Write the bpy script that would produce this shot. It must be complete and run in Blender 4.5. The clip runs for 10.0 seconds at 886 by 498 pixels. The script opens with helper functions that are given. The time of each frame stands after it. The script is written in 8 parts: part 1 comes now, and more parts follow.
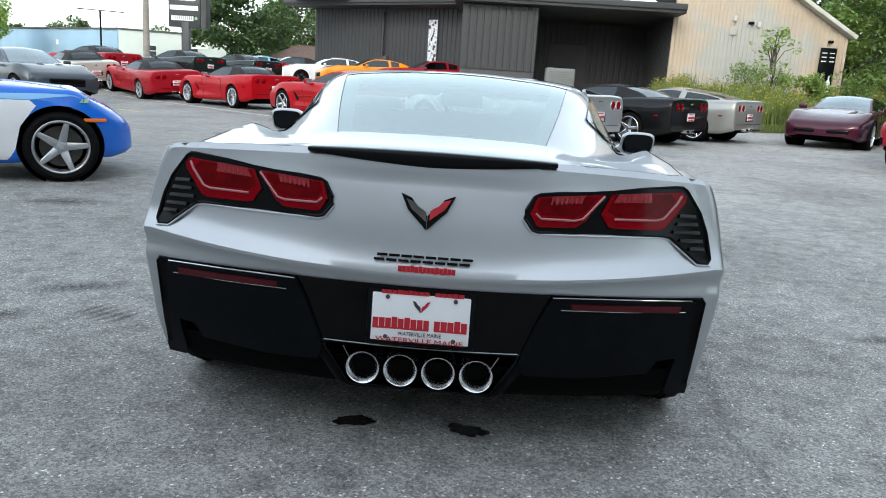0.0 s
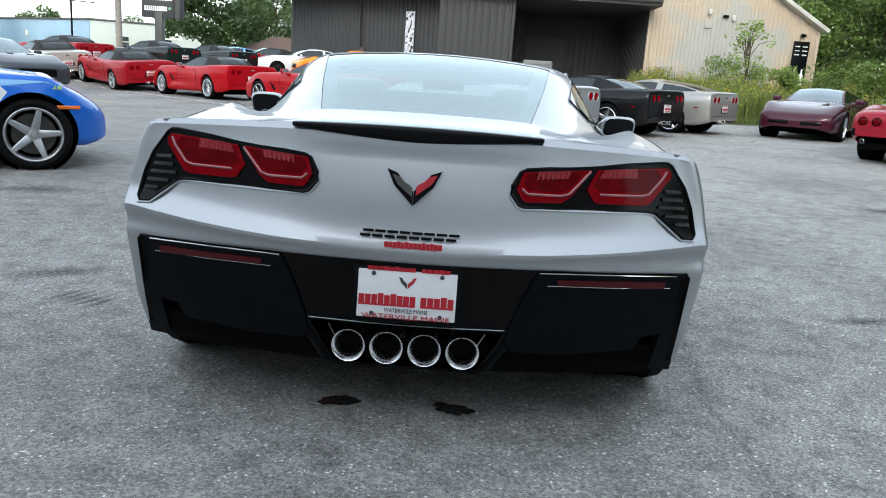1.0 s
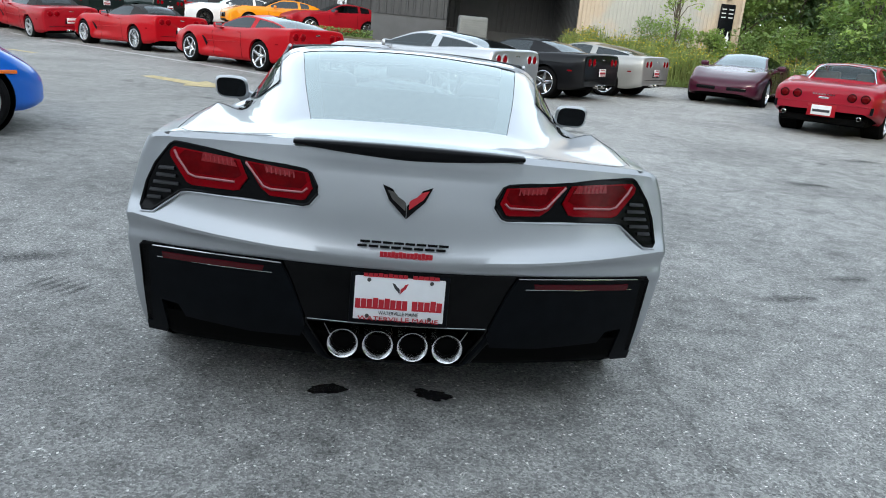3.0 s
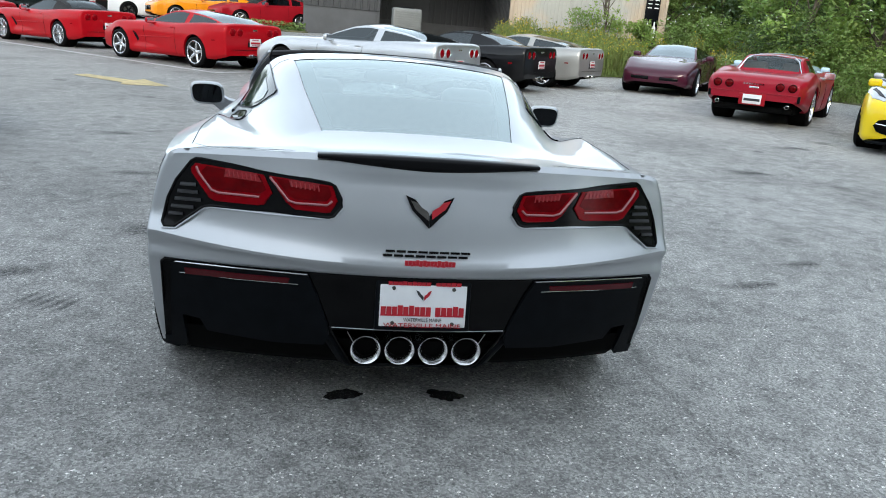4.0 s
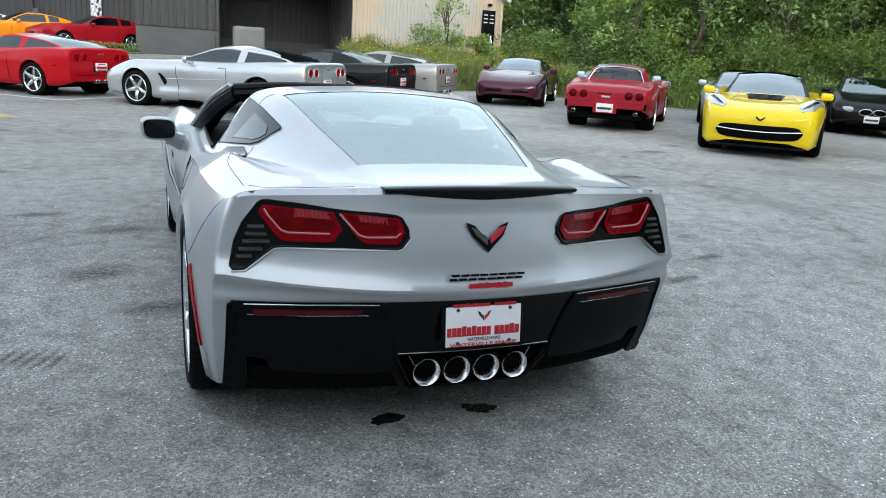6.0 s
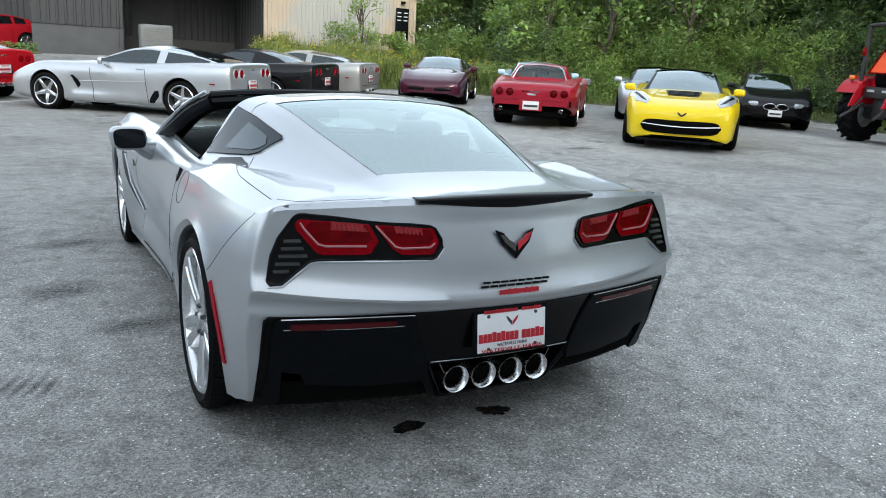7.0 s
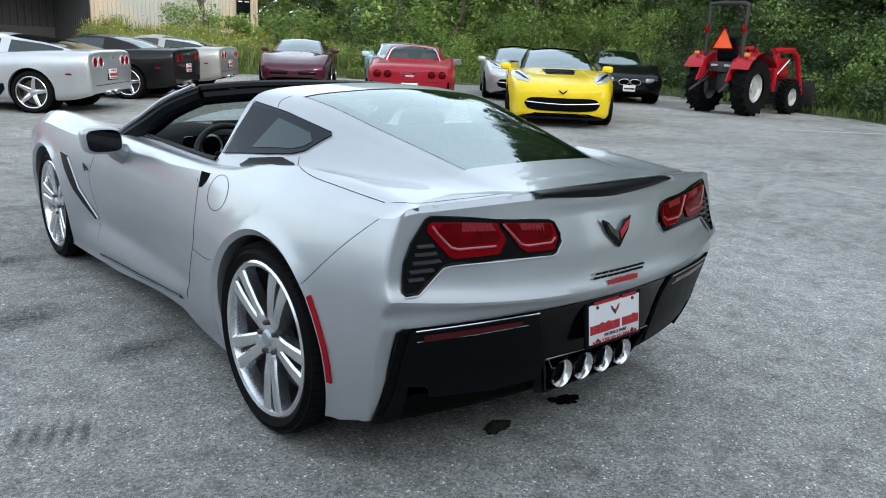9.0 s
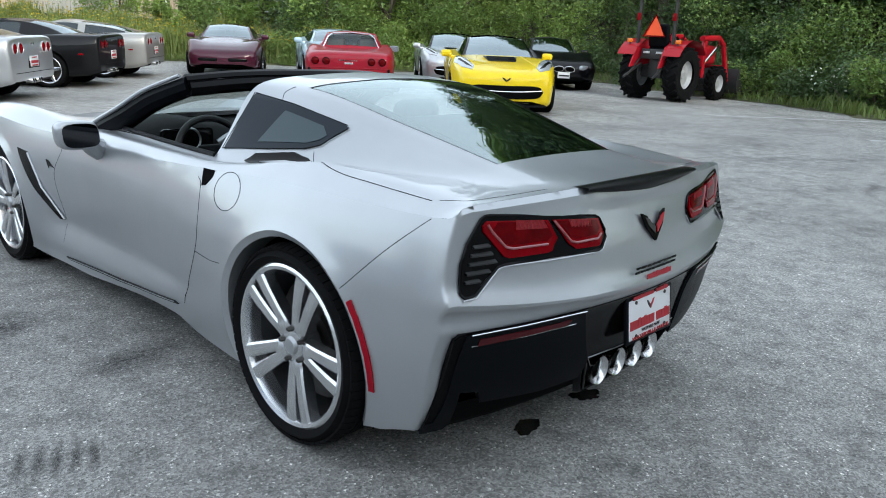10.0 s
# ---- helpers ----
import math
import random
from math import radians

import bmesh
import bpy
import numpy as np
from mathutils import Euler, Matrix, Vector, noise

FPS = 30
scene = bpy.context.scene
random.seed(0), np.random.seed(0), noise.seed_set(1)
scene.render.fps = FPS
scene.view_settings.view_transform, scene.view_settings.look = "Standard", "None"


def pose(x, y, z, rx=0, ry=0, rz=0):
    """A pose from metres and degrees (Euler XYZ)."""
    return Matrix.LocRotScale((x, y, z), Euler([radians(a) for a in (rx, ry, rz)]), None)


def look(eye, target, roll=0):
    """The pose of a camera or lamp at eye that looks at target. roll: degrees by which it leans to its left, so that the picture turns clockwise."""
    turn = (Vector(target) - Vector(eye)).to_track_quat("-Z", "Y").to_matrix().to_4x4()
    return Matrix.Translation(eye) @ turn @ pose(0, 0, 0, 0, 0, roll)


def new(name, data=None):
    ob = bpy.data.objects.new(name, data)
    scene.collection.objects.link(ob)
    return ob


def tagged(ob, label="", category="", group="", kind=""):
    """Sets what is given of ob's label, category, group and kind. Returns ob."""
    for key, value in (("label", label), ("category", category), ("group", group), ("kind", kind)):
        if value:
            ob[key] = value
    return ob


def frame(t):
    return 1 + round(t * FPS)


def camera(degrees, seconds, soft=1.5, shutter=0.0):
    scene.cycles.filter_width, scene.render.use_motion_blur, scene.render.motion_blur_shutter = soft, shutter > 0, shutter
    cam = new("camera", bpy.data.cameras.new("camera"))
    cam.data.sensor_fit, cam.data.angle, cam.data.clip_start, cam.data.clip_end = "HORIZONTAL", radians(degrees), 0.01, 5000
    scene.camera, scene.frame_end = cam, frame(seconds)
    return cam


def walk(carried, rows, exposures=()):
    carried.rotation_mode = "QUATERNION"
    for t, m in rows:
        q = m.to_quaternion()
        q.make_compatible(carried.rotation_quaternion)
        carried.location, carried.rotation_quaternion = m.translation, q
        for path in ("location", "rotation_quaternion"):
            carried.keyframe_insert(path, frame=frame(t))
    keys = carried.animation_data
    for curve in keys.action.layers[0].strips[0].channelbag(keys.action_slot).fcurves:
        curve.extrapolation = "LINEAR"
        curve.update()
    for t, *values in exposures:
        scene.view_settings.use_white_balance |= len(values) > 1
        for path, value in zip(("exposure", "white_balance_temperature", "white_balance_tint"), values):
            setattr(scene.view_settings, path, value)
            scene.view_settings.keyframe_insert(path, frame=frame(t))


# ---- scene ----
cam = camera(61.0, 10.0, soft=1.0)
PATH = [
    (0, (0.145, -2.794, 1.112), (0.052, -0.842, 0.684), 3.8),
    (0.5, (0.126, -2.802, 1.066), (0.056, -0.849, 0.641), 3.8),
    (1, (0.124, -2.797, 1.061), (0.092, -0.846, 0.62), 4.0),
    (1.5, (0.107, -2.82, 1.103), (0.123, -0.876, 0.633), 4.5),
    (2, (0.086, -2.866, 1.165), (0.146, -0.93, 0.668), 5.1),
    (3.5, (-0.186, -2.972, 1.283), (0.049, -1.066, 0.723), 5.4),
    (4, (-0.339, -2.989, 1.304), (-0.006, -1.097, 0.748), 5.1),
    (4.5, (-0.519, -3.048, 1.326), (-0.085, -1.172, 0.786), 4.7),
    (5, (-0.668, -3.079, 1.325), (-0.142, -1.221, 0.805), 4.5),
    (5.5, (-0.849, -3.015, 1.319), (-0.225, -1.183, 0.817), 4.1),
    (7, (-1.394, -2.802, 1.345), (-0.457, -1.103, 0.861), 3.5),
    (7.5, (-1.558, -2.67, 1.329), (-0.526, -1.027, 0.842), 3.3),
    (8, (-1.712, -2.504, 1.337), (-0.593, -0.922, 0.845), 3.1),
    (8.5, (-1.876, -2.355, 1.333), (-0.675, -0.836, 0.834), 2.8),
    (9, (-2.039, -2.229, 1.326), (-0.767, -0.772, 0.816), 2.5),
    (9.5, (-2.139, -2.072, 1.312), (-0.801, -0.681, 0.79), 2.5),
    (10, (-2.225, -1.907, 1.319), (-0.815, -0.593, 0.785), 2.7),
]
walk(cam, [(t, look(eye, target, roll)) for t, eye, target, roll in PATH], exposures=[(0.0, 2.45, 6500, 4), (10.0, 2.45, 6500, 4)])

# ---- daylight: a sheet of bright evening cloud, the low veiled sun behind the added south wall ----
world = bpy.data.worlds.new("world")
scene.world = world
world.use_nodes = True
wn = world.node_tree
sky = wn.nodes.new("ShaderNodeTexSky")
sky.sky_type = "NISHITA"
sky.sun_disc = False
SUN_EL, SUN_AZ = 24.0, 190.0      # degrees; azimuth clockwise from +y
sky.sun_elevation = radians(SUN_EL)
sky.sun_rotation = radians(SUN_AZ)
sky.air_density, sky.dust_density, sky.ozone_density = 1.0, 1.0, 2.0
haze = wn.nodes.new("ShaderNodeHueSaturation")        # thin cloud greys the blue
haze.inputs["Saturation"].default_value = 0.45
wn.links.new(sky.outputs[0], haze.inputs["Color"])
veil = wn.nodes.new("ShaderNodeMix")                  # an even sheet of bright cloud lies before the blue
veil.data_type = "RGBA"
veil.inputs[0].default_value = 0.65
veil.inputs[7].default_value = (1.29, 1.43, 1.64, 1)
wn.links.new(haze.outputs[0], veil.inputs[6])
wn.links.new(veil.outputs[2], wn.nodes["Background"].inputs[0])
wn.nodes["Background"].inputs[1].default_value = 0.15
sun_data = bpy.data.lights.new("sun", "SUN")
sun_data.energy, sun_data.angle, sun_data.color = 0.24, radians(16), (1.0, 0.88, 0.72)
sun = new("sun", sun_data)
sun_dir = Vector((math.sin(radians(SUN_AZ)) * math.cos(radians(SUN_EL)), math.cos(radians(SUN_AZ)) * math.cos(radians(SUN_EL)), math.sin(radians(SUN_EL))))
sun.matrix_world = look(sun_dir * 60, (0, 0, 0))

# ---- materials ----
def node_mat(name):
    m = bpy.data.materials.new(name)
    m.use_nodes = True
    return m, m.node_tree, m.node_tree.nodes["Principled BSDF"]


def mat(name, color, rough=0.5, metal=0.0, coat=0.0, vary=0.0, scale=8.0, bump=0.0, bump_scale=60.0, trans=0.0, ior=1.5, emit=0.0, spec=0.5, detail=6.0, random_vary=0.0):
    """A principled material with two scales of colour variation and a fine relief."""
    m, t, p = node_mat(name)
    p.inputs["Base Color"].default_value = (*color, 1)
    p.inputs["Roughness"].default_value = rough
    p.inputs["Metallic"].default_value = metal
    p.inputs["Coat Weight"].default_value = coat
    p.inputs["Coat Roughness"].default_value = 0.03
    p.inputs["Transmission Weight"].default_value = trans
    p.inputs["IOR"].default_value = ior
    p.inputs["Specular IOR Level"].default_value = spec
    if emit:
        p.inputs["Emission Color"].default_value = (*color, 1)
        p.inputs["Emission Strength"].default_value = emit
    if vary or bump or random_vary:
        co = t.nodes.new("ShaderNodeTexCoord")
    if vary or random_vary:
        n1 = t.nodes.new("ShaderNodeTexNoise")
        n1.inputs["Scale"].default_value, n1.inputs["Detail"].default_value = scale, detail
        t.links.new(co.outputs["Object"], n1.inputs["Vector"])
        hsv = t.nodes.new("ShaderNodeHueSaturation")
        hsv.inputs["Color"].default_value = (*color, 1)
        mr = t.nodes.new("ShaderNodeMapRange")
        mr.inputs["From Min"].default_value, mr.inputs["From Max"].default_value = 0.3, 0.7
        mr.inputs["To Min"].default_value, mr.inputs["To Max"].default_value = 1 - vary, 1 + vary
        t.links.new(n1.outputs["Fac"], mr.inputs["Value"])
        if random_vary:
            info = t.nodes.new("ShaderNodeNewGeometry")
            m2 = t.nodes.new("ShaderNodeMapRange")
            m2.inputs["To Min"].default_value, m2.inputs["To Max"].default_value = 1 - random_vary, 1 + random_vary
            t.links.new(info.outputs["Random Per Island"], m2.inputs["Value"])
            mul = t.nodes.new("ShaderNodeMath")
            mul.operation = "MULTIPLY"
            t.links.new(mr.outputs[0], mul.inputs[0])
            t.links.new(m2.outputs[0], mul.inputs[1])
            t.links.new(mul.outputs[0], hsv.inputs["Value"])
            m3 = t.nodes.new("ShaderNodeMapRange")
            m3.inputs["To Min"].default_value, m3.inputs["To Max"].default_value = 0.47, 0.515
            t.links.new(info.outputs["Random Per Island"], m3.inputs["Value"])
            t.links.new(m3.outputs[0], hsv.inputs["Hue"])
        else:
            t.links.new(mr.outputs[0], hsv.inputs["Value"])
        t.links.new(hsv.outputs[0], p.inputs["Base Color"])
        mr2 = t.nodes.new("ShaderNodeMapRange")
        mr2.inputs["To Min"].default_value, mr2.inputs["To Max"].default_value = max(0.02, rough * 0.8), min(1, rough * 1.2)
        t.links.new(n1.outputs["Fac"], mr2.inputs["Value"])
        t.links.new(mr2.outputs[0], p.inputs["Roughness"])
    if bump:
        n2 = t.nodes.new("ShaderNodeTexNoise")
        n2.inputs["Scale"].default_value, n2.inputs["Detail"].default_value = bump_scale, 4
        t.links.new(co.outputs["Object"], n2.inputs["Vector"])
        b = t.nodes.new("ShaderNodeBump")
        b.inputs["Strength"].default_value, b.inputs["Distance"].default_value = bump, 0.02
        t.links.new(n2.outputs["Fac"], b.inputs["Height"])
        t.links.new(b.outputs[0], p.inputs["Normal"])
    return m


def paint(name, color, metal=0.0, rough=0.45, coat=0.8):
    """Car paint: a slightly flaky base under a clear coat, with a film of dust."""
    return mat(name, color, rough, metal, coat, vary=0.05, scale=3.0, spec=0.10)


SILVER = paint("silver_paint", (0.476, 0.491, 0.513), 0.74, 0.38, 0.7)
SILVER2 = paint("silver_paint_older", (0.55, 0.56, 0.58), 0.75, 0.36)
PEWTER = paint("pewter_paint", (0.36, 0.355, 0.34), 0.5, 0.36)
RED = paint("red_paint", (0.37, 0.002, 0.008), coat=0.28)
RED_DARK = paint("dark_red_paint", (0.30, 0.006, 0.014), coat=0.35)
RED75 = paint("medium_red_paint", (0.29, 0.008, 0.022), coat=0.45)
MAROON = paint("maroon_paint", (0.055, 0.007, 0.020), 0.25)
YELLOW = paint("yellow_paint", (0.80, 0.58, 0.01))
BLACKP = paint("black_paint", (0.004, 0.004, 0.005), 0.0, 0.5, 0.5)
BLACK_SHINE = paint("polished_black_paint", (0.003, 0.003, 0.004), 0.0, 0.3, 0.5)
BLUE = paint("blue_paint", (0.012, 0.14, 0.62))
WHITEP = paint("white_paint", (0.75, 0.76, 0.78))
GREYP = paint("dark_grey_paint", (0.045, 0.055, 0.068), 0.3)
ORANGE = paint("orange_paint", (0.80, 0.27, 0.01))
SKYBLUE = paint("light_blue_paint", (0.20, 0.45, 0.72), 0.2)
PALEBLUE = paint("pale_blue_paint", (0.45, 0.58, 0.68), 0.3)
DKGREEN = paint("dark_green_paint", (0.006, 0.013, 0.012))
BEIGE = paint("pewter_light_paint", (0.50, 0.47, 0.42), 0.4)
BLACK_PLASTIC = mat("black_plastic", (0.0042, 0.0050, 0.0066), 0.40, vary=0.2, scale=20, bump=0.08, bump_scale=500, spec=0.06)
BLACK_GLOSS = mat("gloss_black", (0.003, 0.003, 0.0035), 0.12, spec=0.14)
BLACK_DULL = mat("shadow_black", (0.003, 0.003, 0.003), 0.9, spec=0.05)
CLOTH = mat("black_cloth_top", (0.014, 0.014, 0.015), 0.9, vary=0.2, scale=30, bump=0.2, bump_scale=900)
RUBBER = mat("tyre_rubber", (0.006, 0.006, 0.0065), 0.75, vary=0.25, scale=14, bump=0.1, bump_scale=200, spec=0.08)
ALLOY = mat("polished_alloy", (0.74, 0.75, 0.77), 0.20, 1.0, vary=0.05, scale=9)
ALLOY_SATIN = mat("satin_alloy", (0.76, 0.77, 0.79), 0.25, 1.0, vary=0.05, scale=9)
ALLOY_DULL = mat("painted_alloy", (0.45, 0.46, 0.48), 0.38, 0.8, vary=0.08, scale=9)
CHROME = mat("chrome", (0.85, 0.85, 0.86), 0.06, 1.0)
# the rim's alloy again, darkened to stand for shade inside the wheel
BARREL_SHADED = mat("shaded_barrel", (0.16, 0.165, 0.17), 0.4, 0.8, vary=0.1, scale=9)
STEEL_DARK = mat("cast_iron", (0.10, 0.095, 0.09), 0.55, 0.9, vary=0.2, scale=30)
LENS_RED = mat("red_lens", (0.20, 0.0006, 0.004), 0.08, coat=0.03, spec=0.08, vary=0.15, scale=30)
LENS_MARKER = mat("marker_lens", (0.29, 0.003, 0.014), 0.15, coat=0.15, spec=0.15, vary=0.1, scale=60)
LENS_DEEP = mat("deep_red_lens", (0.100, 0.0004, 0.002), 0.10, coat=0.03, spec=0.08, vary=0.3, scale=25)
LENS_GUIDE = mat("light_guide", (0.34, 0.10, 0.11), 0.15, coat=0.5)
LENS_AMBER = mat("amber_lens", (0.75, 0.16, 0.01), 0.12, coat=0.8)
LENS_CLEAR = mat("clear_lens", (0.42, 0.45, 0.48), 0.10, 0.3, coat=1.0)
REFLECTOR = mat("dark_red_reflector", (0.07, 0.003, 0.006), 0.2, coat=0.2, spec=0.2, vary=0.2, scale=200)
PLATE_WHITE = mat("plate_white", (0.74, 0.74, 0.75), 0.4, vary=0.03, scale=20)
PLATE_RED = mat("plate_red", (0.42, 0.008, 0.02), 0.4)
INK = mat("dark_ink", (0.03, 0.03, 0.035), 0.5)
INTERIOR = mat("dark_interior", (0.012, 0.012, 0.013), 0.7, spec=0.2, vary=0.25, scale=18, bump=0.1, bump_scale=300)
LEATHER = mat("grey_leather", (0.10, 0.10, 0.105), 0.5, vary=0.15, scale=25, bump=0.15, bump_scale=250)


def glass(name, color, gloss=0.055, sheen=(1, 1, 1), power=4.0):
    """Tinted automotive glass, thin: a clear see-through tint under a mirror reflection."""
    m, t, p = node_mat(name)
    tr = t.nodes.new("ShaderNodeBsdfTransparent")
    tr.inputs[0].default_value = (*color, 1)
    gl = t.nodes.new("ShaderNodeBsdfGlossy")
    gl.inputs["Roughness"].default_value = 0.01
    gl.inputs["Color"].default_value = (*sheen, 1)
    lw = t.nodes.new("ShaderNodeLayerWeight")          # gloss rises towards grazing, alike from both sides
    lw.inputs["Blend"].default_value = 0.5
    p5 = t.nodes.new("ShaderNodeMath")
    p5.operation, p5.inputs[1].default_value = "POWER", power
    t.links.new(lw.outputs["Facing"], p5.inputs[0])
    fr = t.nodes.new("ShaderNodeMapRange")
    fr.inputs["To Min"].default_value, fr.inputs["To Max"].default_value = gloss, 1.0
    t.links.new(p5.outputs[0], fr.inputs["Value"])
    mix = t.nodes.new("ShaderNodeMixShader")
    t.links.new(fr.outputs[0], mix.inputs[0])
    t.links.new(tr.outputs[0], mix.inputs[1])
    t.links.new(gl.outputs[0], mix.inputs[2])
    t.links.new(mix.outputs[0], t.nodes["Material Output"].inputs["Surface"])
    return m


GLASS_DARK = glass("dark_glass", (0.12, 0.15, 0.16), 0.10, (0.88, 0.95, 0.97), 6.0)
GLASS_SHIELD = glass("windshield_glass", (0.12, 0.15, 0.15), 0.38, (0.82, 0.92, 0.95))
GLASS_HATCH = glass("hatch_glass", (0.46, 0.55, 0.54), 0.43, (0.84, 0.94, 0.94), 10.0)
GLASS_WS = glass("clear_glass", (0.62, 0.68, 0.66))
GLASS_PANE = mat("quarter_pane", (0.040, 0.062, 0.072), 0.06, coat=0.15, spec=0.4)
QGLASS = mat("black_glass_panel", (0.012, 0.018, 0.026), 0.06, spec=0.25)
DARK_MIRROR = mat("dark_mirror", (0.025, 0.027, 0.03), 0.03, 1.0)
CARBON = mat("gloss_black_blade", (0.004, 0.004, 0.005), 0.30, coat=0.04, spec=0.12, vary=0.2, scale=40)
LEATHER_BLK = mat("black_leather", (0.018, 0.018, 0.019), 0.5, bump=0.12, bump_scale=300)
LENS_GLOW = mat("pale_lamp_block", (0.22, 0.012, 0.016), 0.25, coat=0.3, spec=0.2, vary=0.3, scale=120)

# ---- shape tools ----
def curve(*pts):
    """A smooth monotone curve through (t, value) pairs, flat beyond the ends."""
    xs = np.array([p[0] for p in pts], float)
    ys = np.array([p[1] for p in pts], float)
    h, d = np.diff(xs), np.diff(ys) / np.diff(xs)
    m = np.zeros(len(xs))
    m[0], m[-1] = d[0], d[-1]
    for i in range(1, len(xs) - 1):
        if d[i - 1] * d[i] > 0:
            w1, w2 = 2 * h[i] + h[i - 1], h[i] + 2 * h[i - 1]
            m[i] = (w1 + w2) / (w1 / d[i - 1] + w2 / d[i])

    def f(t):
        t = min(max(t, xs[0]), xs[-1])
        i = min(max(int(np.searchsorted(xs, t)) - 1, 0), len(xs) - 2)
        s = (t - xs[i]) / h[i]
        return float((1 + 2 * s) * (1 - s) ** 2 * ys[i] + s * (1 - s) ** 2 * h[i] * m[i] + s * s * (3 - 2 * s) * ys[i + 1] + s * s * (s - 1) * h[i] * m[i + 1])
    return f


def spline(pts, n):
    """Catmull-Rom through points; n points a span."""
    P = [Vector(p) for p in pts]
    P = [P[0] * 2 - P[1]] + P + [P[-1] * 2 - P[-2]]
    out = []
    for i in range(1, len(P) - 2):
        a, b, c, d = P[i - 1:i + 3]
        for k in range(n):
            s = k / n
            out.append(0.5 * (2 * b + (c - a) * s + (2 * a - 5 * b + 4 * c - d) * s * s + (3 * b - a - 3 * c + d) * s ** 3))
    out.append(P[-2])
    return out


def finish(bm, smooth=True, angle=35):
    if smooth:
        for f in bm.faces:
            f.smooth = True
        lim = radians(angle)
        for e in bm.edges:
            if len(e.link_faces) == 2 and e.calc_face_angle(0) > lim:
                e.smooth = False
    return bm


def part(name, bm, material, parent, label="", kind="", smooth=True, angle=35, matrix=None):
    """Links a bmesh as one mesh object under a thing or under a part."""
    finish(bm, smooth, angle)
    me = bpy.data.meshes.new(name)
    bm.to_mesh(me)
    bm.free()
    for m in (material if isinstance(material, (list, tuple)) else [material]):
        me.materials.append(m)
    ob = new(name, me)
    if parent is not None:
        ob.parent = parent
    if matrix is not None:
        ob.matrix_basis = matrix
    if label:
        ob["label"] = label
    if kind:
        ob["kind"] = kind
    return ob


def thing(name, m, label, category, group="", kind=""):
    ob = new(name)
    ob.empty_display_size = 0.2
    ob.matrix_basis = m
    return tagged(ob, label, category, group, kind)


def move(bm, m):
    bmesh.ops.transform(bm, matrix=m, verts=bm.verts)
    return bm


def merge(*bms):
    """Joins bmeshes into the first."""
    out = bms[0]
    for b in bms[1:]:
        me = bpy.data.meshes.new("tmp")
        b.to_mesh(me)
        b.free()
        out.from_mesh(me)
        bpy.data.meshes.remove(me)
    return out


def box(sx, sy, sz, c=(0, 0, 0), bevel=0.0, seg=2):
    bm = bmesh.new()
    bmesh.ops.create_cube(bm, size=1)
    bmesh.ops.scale(bm, vec=(sx, sy, sz), verts=bm.verts)
    if bevel:
        bmesh.ops.bevel(bm, geom=bm.edges[:], offset=bevel, segments=seg, affect="EDGES", profile=0.5)
    bmesh.ops.translate(bm, vec=c, verts=bm.verts)
    return bm


def lathe(profile, n=32, m=None, closed=False):
    """Turns (radius, along) points about the x axis."""
    bm = bmesh.new()
    rings = []
    for k in range(n):
        a = 2 * math.pi * k / n
        rings.append([bm.verts.new((h, r * math.cos(a), r * math.sin(a))) for r, h in profile])
    for k in range(n):
        A, B = rings[k], rings[(k + 1) % n]
        for i in range(len(profile) - 1):
            bm.faces.new((A[i], A[i + 1], B[i + 1], B[i]))
        if closed:
            bm.faces.new((A[-1], A[0], B[0], B[-1]))
    bmesh.ops.remove_doubles(bm, verts=bm.verts, dist=1e-5)
    bmesh.ops.recalc_face_normals(bm, faces=bm.faces)
    if m:
        move(bm, m)
    return bm


def tube(pts, r, n=8, taper=None, cap=True):
    bm = bmesh.new()
    P = [Vector(p) for p in pts]
    rings = []
    up = Vector((0.13, 0.21, 0.97))
    for i, p in enumerate(P):
        d = (P[min(i + 1, len(P) - 1)] - P[max(i - 1, 0)]).normalized()
        a = d.cross(up)
        if a.length < 1e-3:
            a = d.cross(Vector((1, 0, 0)))
        a.normalize()
        b = d.cross(a)
        rr = r if taper is None else r + (taper - r) * i / (len(P) - 1)
        rings.append([bm.verts.new(p + rr * (math.cos(2 * math.pi * k / n) * a + math.sin(2 * math.pi * k / n) * b)) for k in range(n)])
    for A, B in zip(rings, rings[1:]):
        for k in range(n):
            bm.faces.new((A[k], A[(k + 1) % n], B[(k + 1) % n], B[k]))
    if cap:
        bm.faces.new(rings[0][::-1])
        bm.faces.new(rings[-1])
    bmesh.ops.recalc_face_normals(bm, faces=bm.faces)
    return bm


def prism(poly, depth, bevel=0.0):
    """A plate: an x-z outline extruded along y from 0 to depth."""
    bm = bmesh.new()
    a = [bm.verts.new((x, 0, z)) for x, z in poly]
    b = [bm.verts.new((x, depth, z)) for x, z in poly]
    n = len(poly)
    bm.faces.new(a)
    bm.faces.new(b[::-1])
    for i in range(n):
        bm.faces.new((a[i], b[i], b[(i + 1) % n], a[(i + 1) % n]))
    bmesh.ops.recalc_face_normals(bm, faces=bm.faces)
    if bevel:
        bmesh.ops.bevel(bm, geom=bm.edges[:], offset=bevel, segments=2, affect="EDGES", profile=0.5)
    return bm


def surf(fn, us, vs):
    """A grid of points fn(u, v)."""
    bm = bmesh.new()
    g = [[bm.verts.new(fn(u, v)) for v in vs] for u in us]
    for i in range(len(us) - 1):
        for j in range(len(vs) - 1):
            bm.faces.new((g[i][j], g[i + 1][j], g[i + 1][j + 1], g[i][j + 1]))
    return bm


